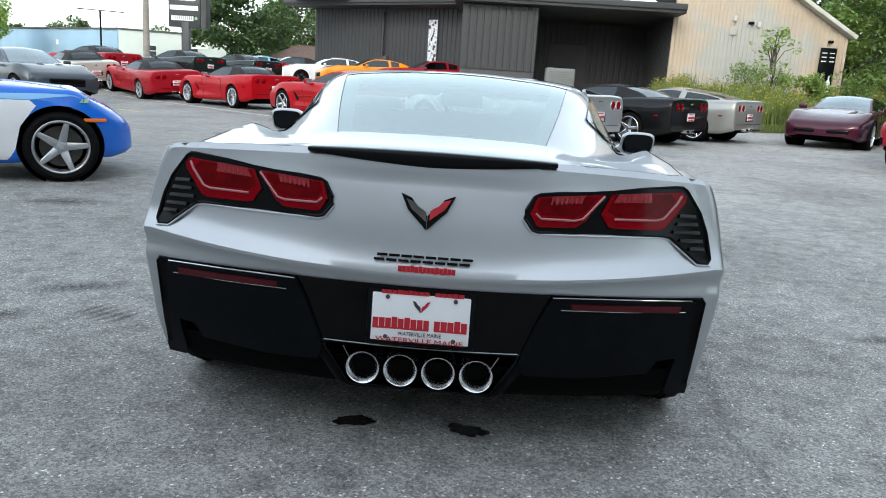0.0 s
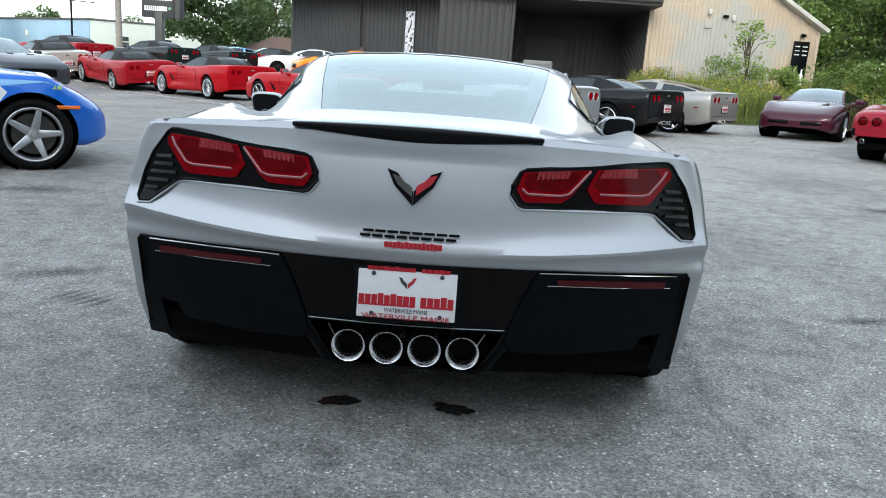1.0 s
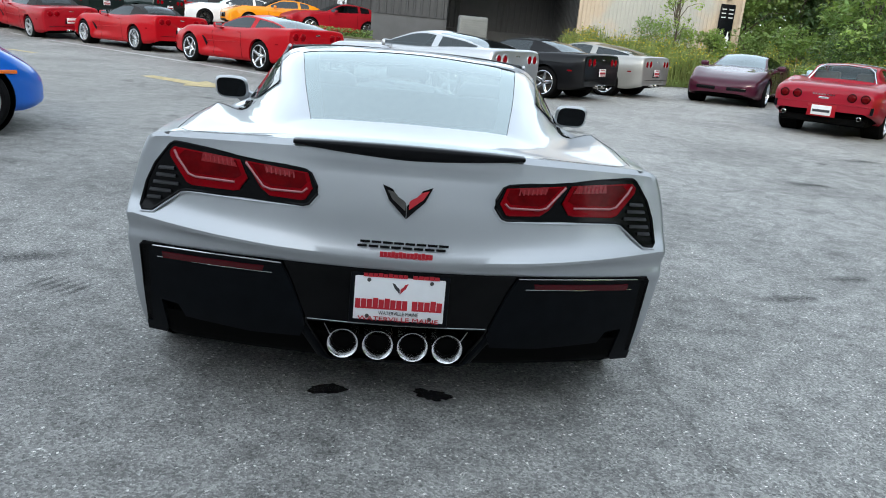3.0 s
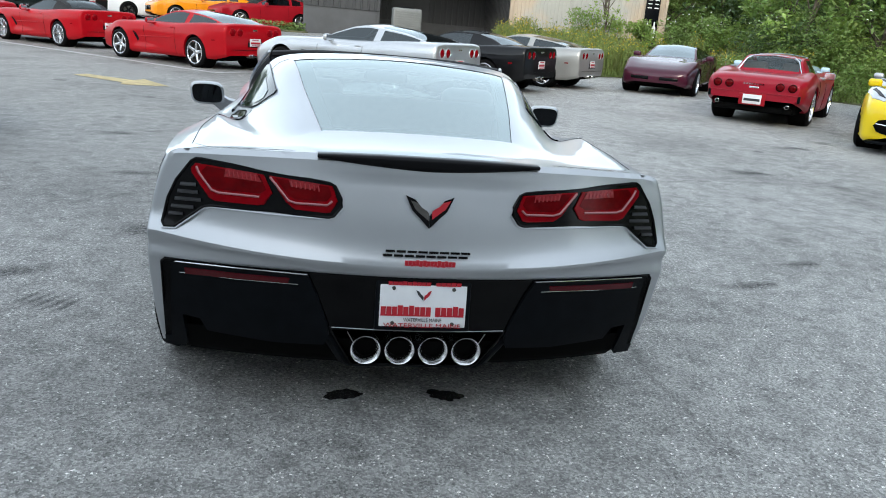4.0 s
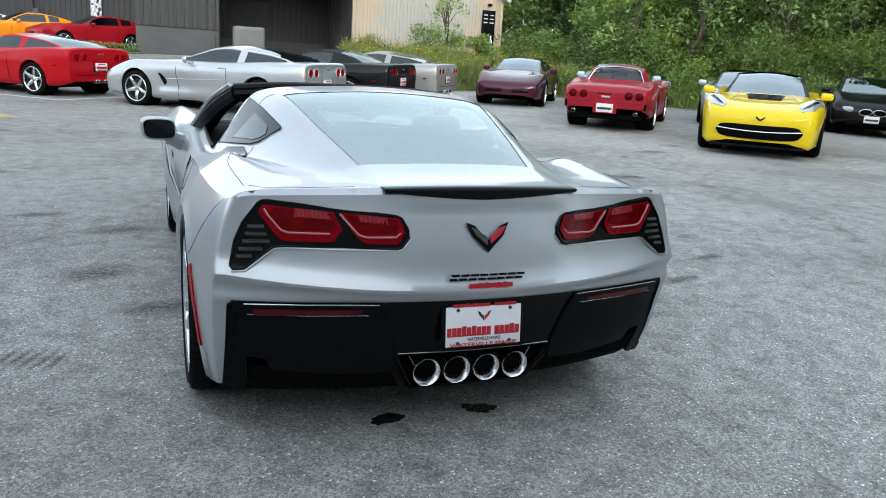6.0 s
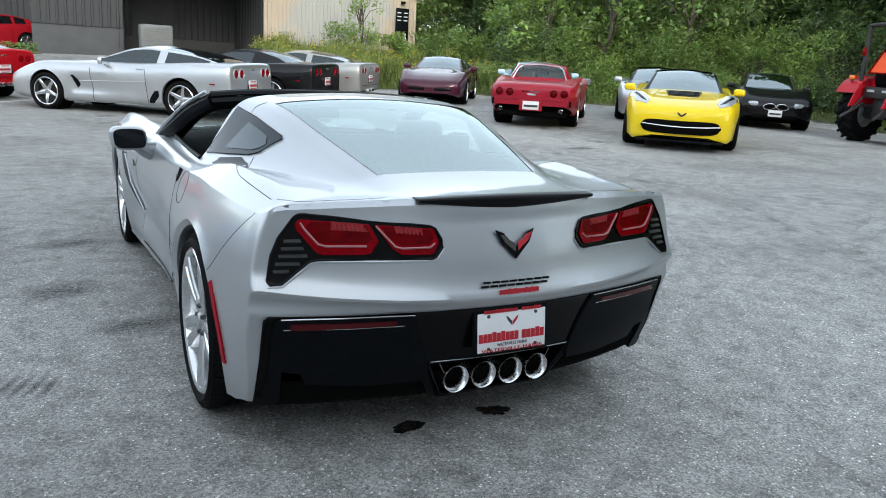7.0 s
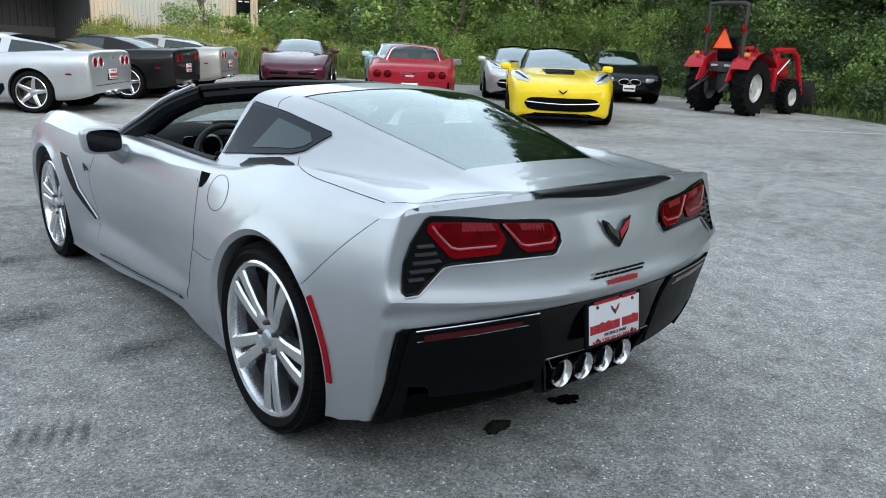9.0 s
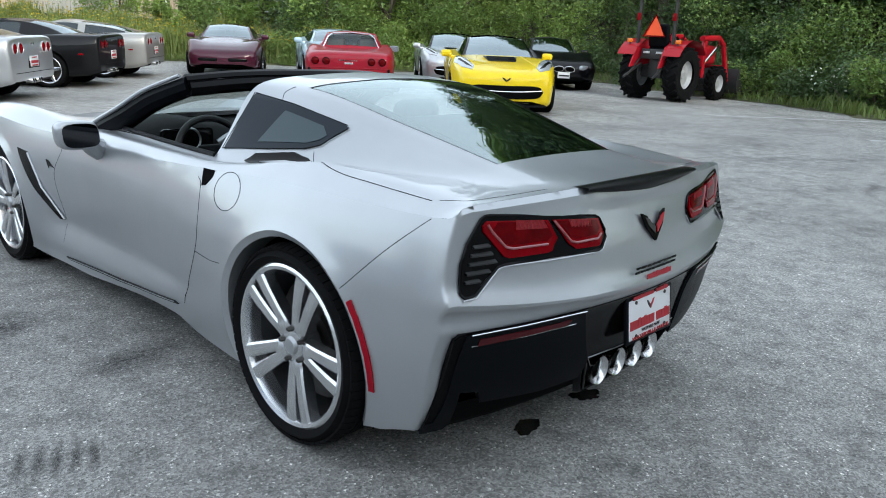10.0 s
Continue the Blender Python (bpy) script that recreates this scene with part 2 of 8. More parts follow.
def patch(poly, fn, off=0.003, depth=0.012, step=0.035, flip=False):
    """A plate that follows the surface fn(u, v): its outline is given in (u, v), it stands off by off and its rim goes back by depth."""
    bm = bmesh.new()
    bm.faces.new([bm.verts.new((u, v, 0)) for u, v in poly])
    us, vs = [p[0] for p in poly], [p[1] for p in poly]
    for k in range(1, int((max(us) - min(us)) / step) + 1):
        u = min(us) + k * step
        bmesh.ops.bisect_plane(bm, geom=bm.verts[:] + bm.edges[:] + bm.faces[:], plane_co=(u, 0, 0), plane_no=(1, 0, 0))
    for k in range(1, int((max(vs) - min(vs)) / step) + 1):
        v = min(vs) + k * step
        bmesh.ops.bisect_plane(bm, geom=bm.verts[:] + bm.edges[:] + bm.faces[:], plane_co=(0, v, 0), plane_no=(0, 1, 0))
    sgn = -1 if flip else 1
    place = {}
    for v in bm.verts:
        u, w = v.co.x, v.co.y
        p = Vector(fn(u, w))
        n = (Vector(fn(u + 0.004, w)) - Vector(fn(u - 0.004, w))).cross(Vector(fn(u, w + 0.004)) - Vector(fn(u, w - 0.004))).normalized() * sgn
        place[v] = (p + n * off, p + n * (off - depth))
    rim = [e for e in bm.edges if len(e.link_faces) == 1]
    back = {}
    for e in rim:
        for v in e.verts:
            if v not in back:
                back[v] = bm.verts.new(place[v][1])
    for v, (a, b) in place.items():
        v.co = a
    for e in rim:
        a, b = e.verts
        bm.faces.new((a, b, back[b], back[a]))
    bmesh.ops.recalc_face_normals(bm, faces=bm.faces)
    return bm


def mirrored(bm):
    """The mirror image in x of a bmesh, which is kept."""
    c = bm.copy()
    bmesh.ops.scale(c, vec=(-1, 1, 1), verts=c.verts)
    bmesh.ops.reverse_faces(c, faces=c.faces)
    return c


def arch_cut(bm, cy, cz, r, side_x, fn=None, flange=0.0):
    """Opens a wheel arch: drops faces inside the circle and draws their rim onto it."""
    def inside(p):
        return (p.y - cy) ** 2 + (p.z - cz) ** 2 < r * r and p.x * side_x > 0.45
    gone = [f for f in bm.faces if inside(f.calc_center_median())]
    rim = set(v for f in gone for v in f.verts)
    bmesh.ops.delete(bm, geom=gone, context="FACES")
    rim = [v for v in rim if v.is_valid and v.link_faces]
    lip = []
    for v in rim:
        d = math.hypot(v.co.y - cy, v.co.z - cz)
        if d > 1e-6 and v.co.z > cz - r * 0.95:
            v.co.y, v.co.z = cy + (v.co.y - cy) * r / d, cz + (v.co.z - cz) * r / d
            if fn:
                v.co.x = side_x * fn(v.co.y, v.co.z).x
    edges = [e for e in bm.edges if len(e.link_faces) == 1 and e.verts[0] in rim and e.verts[1] in rim]
    if flange:                 # a flat lip that runs in towards the wheel
        ext = bmesh.ops.extrude_edge_only(bm, edges=edges)
        edges = [g for g in ext["geom"] if isinstance(g, bmesh.types.BMEdge) and all(v not in rim for v in g.verts)]
        for g in ext["geom"]:
            if isinstance(g, bmesh.types.BMVert):
                d = math.hypot(g.co.y - cy, g.co.z - cz)
                if g.co.z > cz - r * 0.95:
                    g.co.y, g.co.z = cy + (g.co.y - cy) * (d - flange) / d, cz + (g.co.z - cz) * (d - flange) / d
                g.co.x -= side_x * 0.014
    ext = bmesh.ops.extrude_edge_only(bm, edges=edges)
    for g in ext["geom"]:
        if isinstance(g, bmesh.types.BMVert):
            g.co.x -= side_x * 0.09
    return bm


def text_mesh(body, size, font_depth=0.002, width=None, shear=0.0):
    """Flat raised letters in the x-z plane that face -y, centred."""
    c = bpy.data.curves.new("txt", "FONT")
    c.body, c.size, c.extrude, c.align_x, c.align_y, c.shear = body, size, font_depth, "CENTER", "CENTER", shear
    c.resolution_u = 3
    ob = bpy.data.objects.new("txt", c)
    dg = bpy.context.evaluated_depsgraph_get()
    me = bpy.data.meshes.new_from_object(ob.evaluated_get(dg))
    bm = bmesh.new()
    bm.from_mesh(me)
    bpy.data.objects.remove(ob)
    bpy.data.meshes.remove(me)
    xs = [v.co.x for v in bm.verts]
    if width and xs:
        bmesh.ops.scale(bm, vec=(width / (max(xs) - min(xs)), 1, 1), verts=bm.verts)
    move(bm, pose(0, 0, 0, 90, 0, 0))
    return bm

# ---- the lie of the land ----
def ground_z(x, y):
    t = min(1.0, max(0.0, (y - 21.0) / 7.0))
    u = min(1.0, max(0.0, (x - 18.0) / 14.0)) * min(1.0, max(0.0, (y + 20) / 8.0)) * min(1.0, max(0.0, (70 - y) / 20))
    r = min(1.0, max(0.0, (math.hypot(x, y - 0.8) - 2.0) / 5.0))
    tilt = 0.015 * min(max(x, -16.0), 11.0) + 0.008 * min(max(y, -10.0), 20.0)
    return 0.60 * t * t * (3 - 2 * t) + 3.2 * u + tilt * r * r * (3 - 2 * r)


# ---- wheels ----
def tyre_bm(r, w, rim):
    h = w / 2
    prof = [(rim, -h * 0.86), (rim + 0.012, -h * 0.95), ((r + rim) / 2, -h * 1.02), (r - 0.022, -h * 0.94), (r - 0.006, -h * 0.80), (r - 0.001, -h * 0.5)]
    for k in (-0.42, -0.14, 0.14, 0.42):          # grooves round the tread
        prof += [(r, h * (k - 0.04)), (r - 0.007, h * (k - 0.03)), (r - 0.007, h * (k + 0.03)), (r, h * (k + 0.04))]
    prof += [(r - 0.001, h * 0.5), (r - 0.006, h * 0.80), (r - 0.022, h * 0.94), ((r + rim) / 2, h * 1.02), (rim + 0.012, h * 0.95), (rim, h * 0.86)]
    return lathe(prof, 48)


def spoke_bm(r0, r1, w0, w1, x0, x1, a, thick=0.03, skew=0.0):
    """A tapered spoke from radius r0 to r1, turned by the angle a about x, on the outer face x0 to x1."""
    bm = bmesh.new()
    rows = []
    for s in (0, 0.35, 0.7, 1.0):
        r, w, x = r0 + (r1 - r0) * s, w0 + (w1 - w0) * s, x0 + (x1 - x0) * s + 0.006 * math.sin(math.pi * s)
        c = skew * (0.35 + 0.65 * s)
        rows.append([bm.verts.new(p) for p in ((x - thick, c - w / 2, r), (x - 0.006, c - w / 2, r), (x, c - w * 0.33, r), (x, c + w * 0.33, r), (x - 0.006, c + w / 2, r), (x - thick, c + w / 2, r))])
    for A, B in zip(rows, rows[1:]):
        for k in range(6):
            bm.faces.new((A[k], A[(k + 1) % 6], B[(k + 1) % 6], B[k]))
    bmesh.ops.recalc_face_normals(bm, faces=bm.faces)
    return move(bm, Matrix.Rotation(a, 4, "X"))


def wheel(parent, x, y, r=0.325, w=0.26, rim=0.245, style="five", side=1, face=ALLOY, turn=0.0, tread=False):
    """wheel > brake disc (the wheel's own mesh), tyre, rim, hub_cap, each lug. side: +1 faces +x."""
    m = pose(x, y, r, 0, 0, 0 if side > 0 else 180)
    ob = part("wheel", lathe([(0.0, 0.02), (0.09, 0.02), (0.09, 0.0), (rim * 0.78, 0.0), (rim * 0.78, -0.025), (0.09, -0.03)], 28), STEEL_DARK, parent, "", matrix=m)
    part("tyre", tyre_bm(r, w, rim), RUBBER, ob, "black rubber tyre")
    o = w / 2
    part("rim_barrel", lathe([(rim * 0.93, -o * 0.9), (rim * 0.90, 0.0), (rim * 0.91, o * 0.48), (rim * 0.95, o * 0.48), (rim * 0.96, -o * 0.9)], 48), BARREL_SHADED, ob, "inner rim barrel, darkened for the shade inside")
    bm = lathe([(rim * 0.905, o * 0.50), (rim * 0.925, o * 0.72), (rim * 0.93, o * 0.80), (rim * 0.955, o * 0.93), (rim * 1.0, o * 0.97), (rim * 1.03, o * 0.93), (rim * 1.02, o * 0.82), (rim * 0.97, -o * 0.9)], 48)
    n = 5
    hx = o * (0.80 if style == "twin" else 0.60)             # the hub's face
    for k in range(n):
        a = 2 * math.pi * k / n + turn
        if style == "five":
            bm = merge(bm, spoke_bm(0.05, rim * 0.95, 0.075, 0.045, o * 0.62, o * 0.86, a, 0.035))
        elif style == "twin":
            for s in (-1, 1):
                bm = merge(bm, spoke_bm(0.045, rim * 0.985, 0.036, 0.054, hx - 0.004, o * 0.93, a, 0.045, skew=s * 0.042))
            bm = merge(bm, spoke_bm(0.045, rim * 0.38, 0.074, 0.070, hx - 0.005, hx + 0.002, a, 0.04))
        else:
            for s in (-1, 0, 1):
                bm = merge(bm, spoke_bm(0.05, rim * 0.955, 0.022, 0.018, o * 0.62, o * 0.86, a + s * 0.42, 0.03, skew=s * 0.01))
    hubr = 0.062
    bm = merge(bm, lathe([(0.0, hx), (hubr * 0.6, hx + 0.001), (hubr, hx - 0.005), (hubr * 1.1, o * 0.3)], 24))
    part("rim", bm, face, ob, "bright alloy rim", angle=28)
    part("hub_cap", lathe([(0.0, hx + 0.012), (0.024, hx + 0.010), (0.032, hx + 0.002), (0.032, o * 0.5)], 20), ALLOY_DULL if style == "twin" else face, ob)
    if tread:
        bm = bmesh.new()
        for sd in (-1, 1):
            for k in range(64):
                b_ = box(w * 0.17, r * 0.086, 0.010, (0, 0, 0), 0.0)
                bm = merge(bm, move(b_, Matrix.Rotation(2 * math.pi * (k + 0.25 * sd) / 64, 4, "X") @ pose(sd * w * 0.385, 0, r - 0.006, 0, sd * 14, 0)))
        part("tread", bm, RUBBER, ob, "rubber shoulder blocks of the tread", kind="stuff", smooth=False)
    if style == "twin":
        for k in range(5):
            a = 2 * math.pi * (k + 0.5) / 5 + turn
            part("lug_nut", lathe([(0.0, 0.016), (0.007, 0.016), (0.0095, 0.010), (0.0095, -0.02)], 6), STEEL_DARK, ob, matrix=pose(hx - 0.006, -0.056 * math.sin(a), 0.056 * math.cos(a)))
    return ob


# ---- parked cars: one lofted shell with its own proportions a model ----
def make_car(name, m, color, label, category, spec, group=""):
    """A parked car; its rear axle stands at the origin of m, its nose to +y."""
    S = dict(wb=2.654, ro=0.90, fo=1.0, W=0.935, zdeck=0.98, zhood=0.74, ztail=0.98, znose=0.55, belt=0.86, H=1.21, ws0=1.80, ws1=1.02, rf=0.55, rg=-0.45, gw=0.70, rw=0.53,
             r=0.325, style="five", face=ALLOY, roofmat=None, taillow=0.30, noselow=0.20, tailw=0.84, nosew=0.60, rounded=0.10, glass=GLASS_DARK, sidewin=(0.52, 1.62), quarter=None, arch=0.365, fender=0.0, haunch=0.0, cove=0.0, noseround=0.16, tailround=0.05, pillar=None)
    S.update(spec)
    T = thing(name, m, label, category, group)
    wb, ro, fo, W, yn = S["wb"], S["ro"], S["fo"], S["W"], S["wb"] + S["fo"]
    width = curve((-ro, S["tailw"]), (-ro + 0.25, W * 0.955), (-0.1, W), (wb * 0.45, W * 0.94), (wb - 0.05, W * 0.985), (wb + fo * 0.55, W * 0.90), (yn - 0.12, S["nosew"] * 1.12), (yn, S["nosew"] * 0.85))
    low = curve((-ro, S["taillow"]), (-ro + 0.35, S["taillow"] - 0.08), (0, 0.20), (wb, 0.17), (yn - 0.3, S["noselow"]), (yn, S["noselow"] + 0.06))
    side = curve((-ro, S["ztail"] - 0.05), (-0.1, S["belt"] + 0.05), (wb * 0.45, S["belt"] - 0.02), (wb * 0.72, S["belt"] - 0.03), (wb + 0.1, S["zhood"] + 0.04), (wb + fo * 0.5, (S["zhood"] + S["znose"]) / 2 + 0.04), (yn, S["znose"] - 0.04))
    top = curve((-ro, S["ztail"]), (-ro + 0.3, S["zdeck"]), (0.3, S["belt"] + 0.07), (S["ws0"], S["belt"] + 0.05), (wb, S["zhood"] + 0.05), (wb + fo * 0.5, (S["zhood"] + S["znose"]) / 2 + 0.06), (yn, S["znose"]))

    cove_y = curve((0.75, 0.0), (1.3, 0.45), (2.02, 1.0), (2.10, 1.0), (2.16, 0.0))
    cove_z = curve((0.22, 0.0), (0.30, 0.9), (0.42, 1.0), (0.60, 0.55), (0.72, 0.0))

    def section(y, shrink=0.0):
        w, zb, zs, zc = width(y) - shrink, low(y) + shrink * 0.4, side(y) - shrink, top(y) - shrink
        hgt = zs - zb
        fb = S["fender"] * math.exp(-((y - wb - 0.12) / 0.55) ** 2) + S["haunch"] * math.exp(-((y + 0.05) / 0.45) ** 2)
        pts = [(w * 0.90, y, zb), (w * 0.965, y, zb + 0.10 * hgt), (w * 0.985, y, zb + 0.33 * hgt), (w, y, zb + 0.60 * hgt), (w * 0.985, y, zb + 0.85 * hgt), (w * 0.93, y, zs + fb * 0.6), (w * 0.80, y, zs + (zc - zs) * 0.45 + 0.012 + fb), (w * 0.5, y, zs + (zc - zs) * 0.85 + 0.008), (0, y, zc)]
        P = spline(pts, 3)
        if S["cove"]:                                   # the scoop pressed into the door behind the front wheel
            for p in P:
                p.x -= S["cove"] * cove_y(y - wb + 2.65) * cove_z((p.z - zb) / hgt) if p.x > w * 0.9 else 0.0
        return P
    NR, TR = S["noseround"], S["tailround"]
    ys = [-ro + TR * q for q in (0, 0.04, 0.15, 0.4, 0.7)] + [-ro + TR + (yn - NR + ro - TR) * k / 76 for k in range(77)] + [yn - NR * q for q in (0.8, 0.55, 0.32, 0.15, 0.05, 0)]
    bm = bmesh.new()
    rows = []
    for i, y in enumerate(ys):
        q = max(0.0, 1 - (y + ro) / TR, 1 - (yn - y) / NR)
        sh = (0.05 if y < 0 else 0.085) * (1 - math.sqrt(max(0.0, 1 - q * q)))
        half = section(y, sh)
        ring = [bm.verts.new(p) for p in half] + [bm.verts.new((-p.x, p.y, p.z)) for p in half[-2::-1]]
        rows.append(ring)
    for A, B in zip(rows, rows[1:]):
        for k in range(len(A) - 1):
            f = bm.faces.new((A[k], A[k + 1], B[k + 1], B[k]))
            c = f.calc_center_median()
            if S["rg"] + 0.10 < c.y < S["ws0"] - 0.08 and abs(c.x) < S["gw"] - 0.06 and c.z > 0.6:
                f.material_index = 1
    for ring, back in ((rows[0], -0.012), (rows[-1], 0.03)):
        c = bm.verts.new((0, ring[0].co.y + back, sum(v.co.z for v in ring) / len(ring)))
        for k in range(len(ring)):
            bm.faces.new((ring[k], ring[(k + 1) % len(ring)], c))
    bmesh.ops.recalc_face_normals(bm, faces=bm.faces)
    for s in (-1, 1):
        for cy in (0, wb):
            arch_cut(bm, cy, S["r"] + 0.01, S["arch"], s)
    part("body", bm, [color, INTERIOR], T, angle=50)
    # wheel wells and floor, dark
    bm = box(W * 1.55, yn + ro - 0.5, 0.16, (0, (yn - ro) / 2, 0.30), 0.02)
    for cy in (0, wb):
        bm = merge(bm, lathe([(0.0, -W * 0.92), (S["arch"] - 0.004, -W * 0.92), (S["arch"] - 0.004, -W * 0.60), (0.2, -W * 0.55), (0.2, W * 0.55), (S["arch"] - 0.004, W * 0.60), (S["arch"] - 0.004, W * 0.92), (0.0, W * 0.92)][1:-1], 30, pose(0, cy, S["r"] + 0.01)))
    part("underbody", bm, BLACK_DULL, T)
    for s in (-1, 1):
        for cy in (0, wb):
            wheel(T, s * (W - 0.145), cy, S["r"], 0.25, S["r"] * 0.74, S["style"], s, S["face"], turn=0.3 * cy + 0.2 * s)
    # greenhouse
    H, ws0, ws1, rf, rg = S["H"], S["ws0"], S["ws1"], S["rf"], S["rg"]
    line = curve((rg, top(rg) - 0.015), (rg + (rf - rg) * 0.5, top(rg) + (H - top(rg)) * S.get("bulge", 0.62)), (rf, H - 0.02), ((rf + ws1) / 2, H), (ws1, H - 0.015), ((ws0 + ws1) / 2, top(ws0) + (H - top(ws0)) * 0.58), (ws0, top(ws0) - 0.015))
    wide = curve((rg, S["gw"] * S.get("rgw", 0.92)), (rf, S["rw"]), (ws1, S["rw"]), (ws0, S["gw"] * 0.95))

    def gpoint(y, v):
        z, xr = line(y), wide(y)
        xb, zb = S["gw"] + 0.03, side(y) - 0.005
        ze = z - 0.045 * min(1.0, max(0.0, (z - zb) / 0.25))
        if v <= 1:           # the side, from the belt up
            s = v
            xs_ = xb + (xr - xb) * s if ze > zb else xr
            return Vector((max(xs_, xr) if ze > zb else xr, y, min(zb, ze) + (ze - min(zb, ze)) * s))
        s = v - 1
        return Vector((xr * (1 - s), y, ze + (z - ze) * math.sin(s * math.pi / 2)))
    gys = sorted(set([rg + (ws0 - rg) * k / 40 for k in range(41)] + [rf, ws1, S["sidewin"][0], S["sidewin"][1]]))
    vs_side, vs_top = [0.0, 0.08, 0.5, 0.90, 1.0], [1.0, 1.08, 1.25, 1.5, 1.75, 2.0]

    def region(test, vs, both=True):
        bm = bmesh.new()
        for s in (-1, 1):
            for y0, y1 in zip(gys, gys[1:]):
                for v0, v1 in zip(vs, vs[1:]):
                    if test((y0 + y1) / 2, (v0 + v1) / 2):
                        q = [gpoint(y0, v0), gpoint(y1, v0), gpoint(y1, v1), gpoint(y0, v1)]
                        q = [Vector((s * p.x, p.y, p.z)) for p in q]
                        bm.faces.new([bm.verts.new(p) for p in (q if s > 0 else q[::-1])])
        bmesh.ops.remove_doubles(bm, verts=bm.verts, dist=1e-4)
        if bm.faces:
            bmesh.ops.recalc_face_normals(bm, faces=bm.faces)
        return bm
    a, b = S["sidewin"]
    rgl = S.get("rearwin", (rg + 0.05, rf - 0.03))

    def is_side(y, v):
        q = S["quarter"]
        return 0.08 < v < 0.9 and (a < y < b or (q is not None and q[0] < y < q[1]))

    def is_ws(y, v):
        return y > ws1 and v > 1.08

    def is_rear(y, v):
        return rgl[0] < y < rgl[1] and v > S.get("rearv", 1.08)
    rm = S["roofmat"] or color
    cut = 1e9 if S["pillar"] is None else rf
    bm = region(lambda y, v: not is_side(y, v) and y < cut, vs_side)
    bm = merge(bm, region(lambda y, v: not is_ws(y, v) and not is_rear(y, v) and y < cut, vs_top))
    bmesh.ops.remove_doubles(bm, verts=bm.verts, dist=1e-4)
    bmesh.ops.recalc_face_normals(bm, faces=bm.faces)
    part("roof", bm, rm, T, "black cloth soft top" if rm is CLOTH else "", angle=40)
    if S["pillar"]:
        bm = merge(region(lambda y, v: not is_side(y, v) and y > cut, vs_side), region(lambda y, v: not is_ws(y, v) and y > cut, vs_top))
        bmesh.ops.remove_doubles(bm, verts=bm.verts, dist=1e-4)
        part("roof_frame", bm, S["pillar"], T, "gloss black roof and windshield pillars", angle=40)
    part("windshield", region(is_ws, vs_top), GLASS_SHIELD, T, "tinted glass windshield", angle=60)
    part("rear_window", region(is_rear, vs_top), S["glass"], T, "tinted rear glass", angle=60)
    sg = region(is_side, vs_side)
    for s, keep in ((1, "right"), (-1, "left")):
        c = sg.copy()
        bmesh.ops.delete(c, geom=[f for f in c.faces if f.calc_center_median().x * s < 0], context="FACES")
        part("side_window", c, S["glass"], T, angle=60)
    sg.free()
    # mirrors, door lines, seats
    for s in (-1, 1):
        mb = box(0.20, 0.10, 0.125, (0, 0, 0), 0.047, 4)
        mb = merge(mb, box(0.12, 0.05, 0.05, (-0.12, 0, -0.06), 0.015))
        mm = pose(s * (S["gw"] + 0.25), S["ws0"] - 0.35, side(S["ws0"] - 0.35) + 0.075, 0, 0, 0 if s > 0 else 180)
        mir = part("mirror", mb, S.get("mirrormat", color), T, "", matrix=mm)
        part("mirror_glass", box(0.17, 0.004, 0.10, (0, -0.052 * s, 0), 0.0), CHROME, mir)
        part("seat", box(0.46, 0.16, 0.56, (s * 0.36, 0.55, 0.78), 0.06, 3), LEATHER, T, "dark seat back")
        for yd in (S["sidewin"][0] + 0.10, S["sidewin"][1] + 0.12):
            pts = [section(yd + 0.05 * (k - 6) / 12)[k + 2] for k in range(12)]
            part("door_seam", tube([(s * (p.x + 0.0005), p.y, p.z) for p in pts], 0.005, 4), BLACK_DULL, T)
    T["half"] = (width(-ro + 0.1), low(0))
    return T, S, section


def disc_lamp(T, x, y, z, r, mat_, ring=None, name="tail_lamp", rx=0.0, yaw=0.0):
    o = part(name, lathe([(0.0, 0.022), (r * 0.55, 0.018), (r * 0.92, 0.008), (r, 0.0), (r, -0.03)], 24), mat_, T, matrix=pose(x, y, z, 0, 0, -90 + yaw))
    if ring:
        part("lamp_rim", lathe([(r * 0.98, 0.004), (r * 1.03, 0.012), (r * 1.13, 0.008), (r * 1.14, -0.02)], 24), ring, o)
    return o


def number_plate(T, m, w=0.31, h=0.16, face=PLATE_WHITE, red=True):
    """A dealer plate: white with bars for its writing."""
    p = part("number_plate", box(w, 0.008, h, (0, 0, 0), 0.003), face, T, "white dealer plate with red bars" if red else "white number plate", matrix=m)
    part("plate_bar", box(w * 0.86, 0.004, h * 0.26, (0, -0.006, -h * 0.06)), PLATE_RED if red else INK, p)
    if red:
        part("plate_bar", box(w * 0.6, 0.004, h * 0.10, (0, -0.006, h * 0.36)), PLATE_RED, p)
        part("plate_bar", box(w * 0.7, 0.004, h * 0.10, (0, -0.006, -h * 0.38)), PLATE_RED, p)
    return p


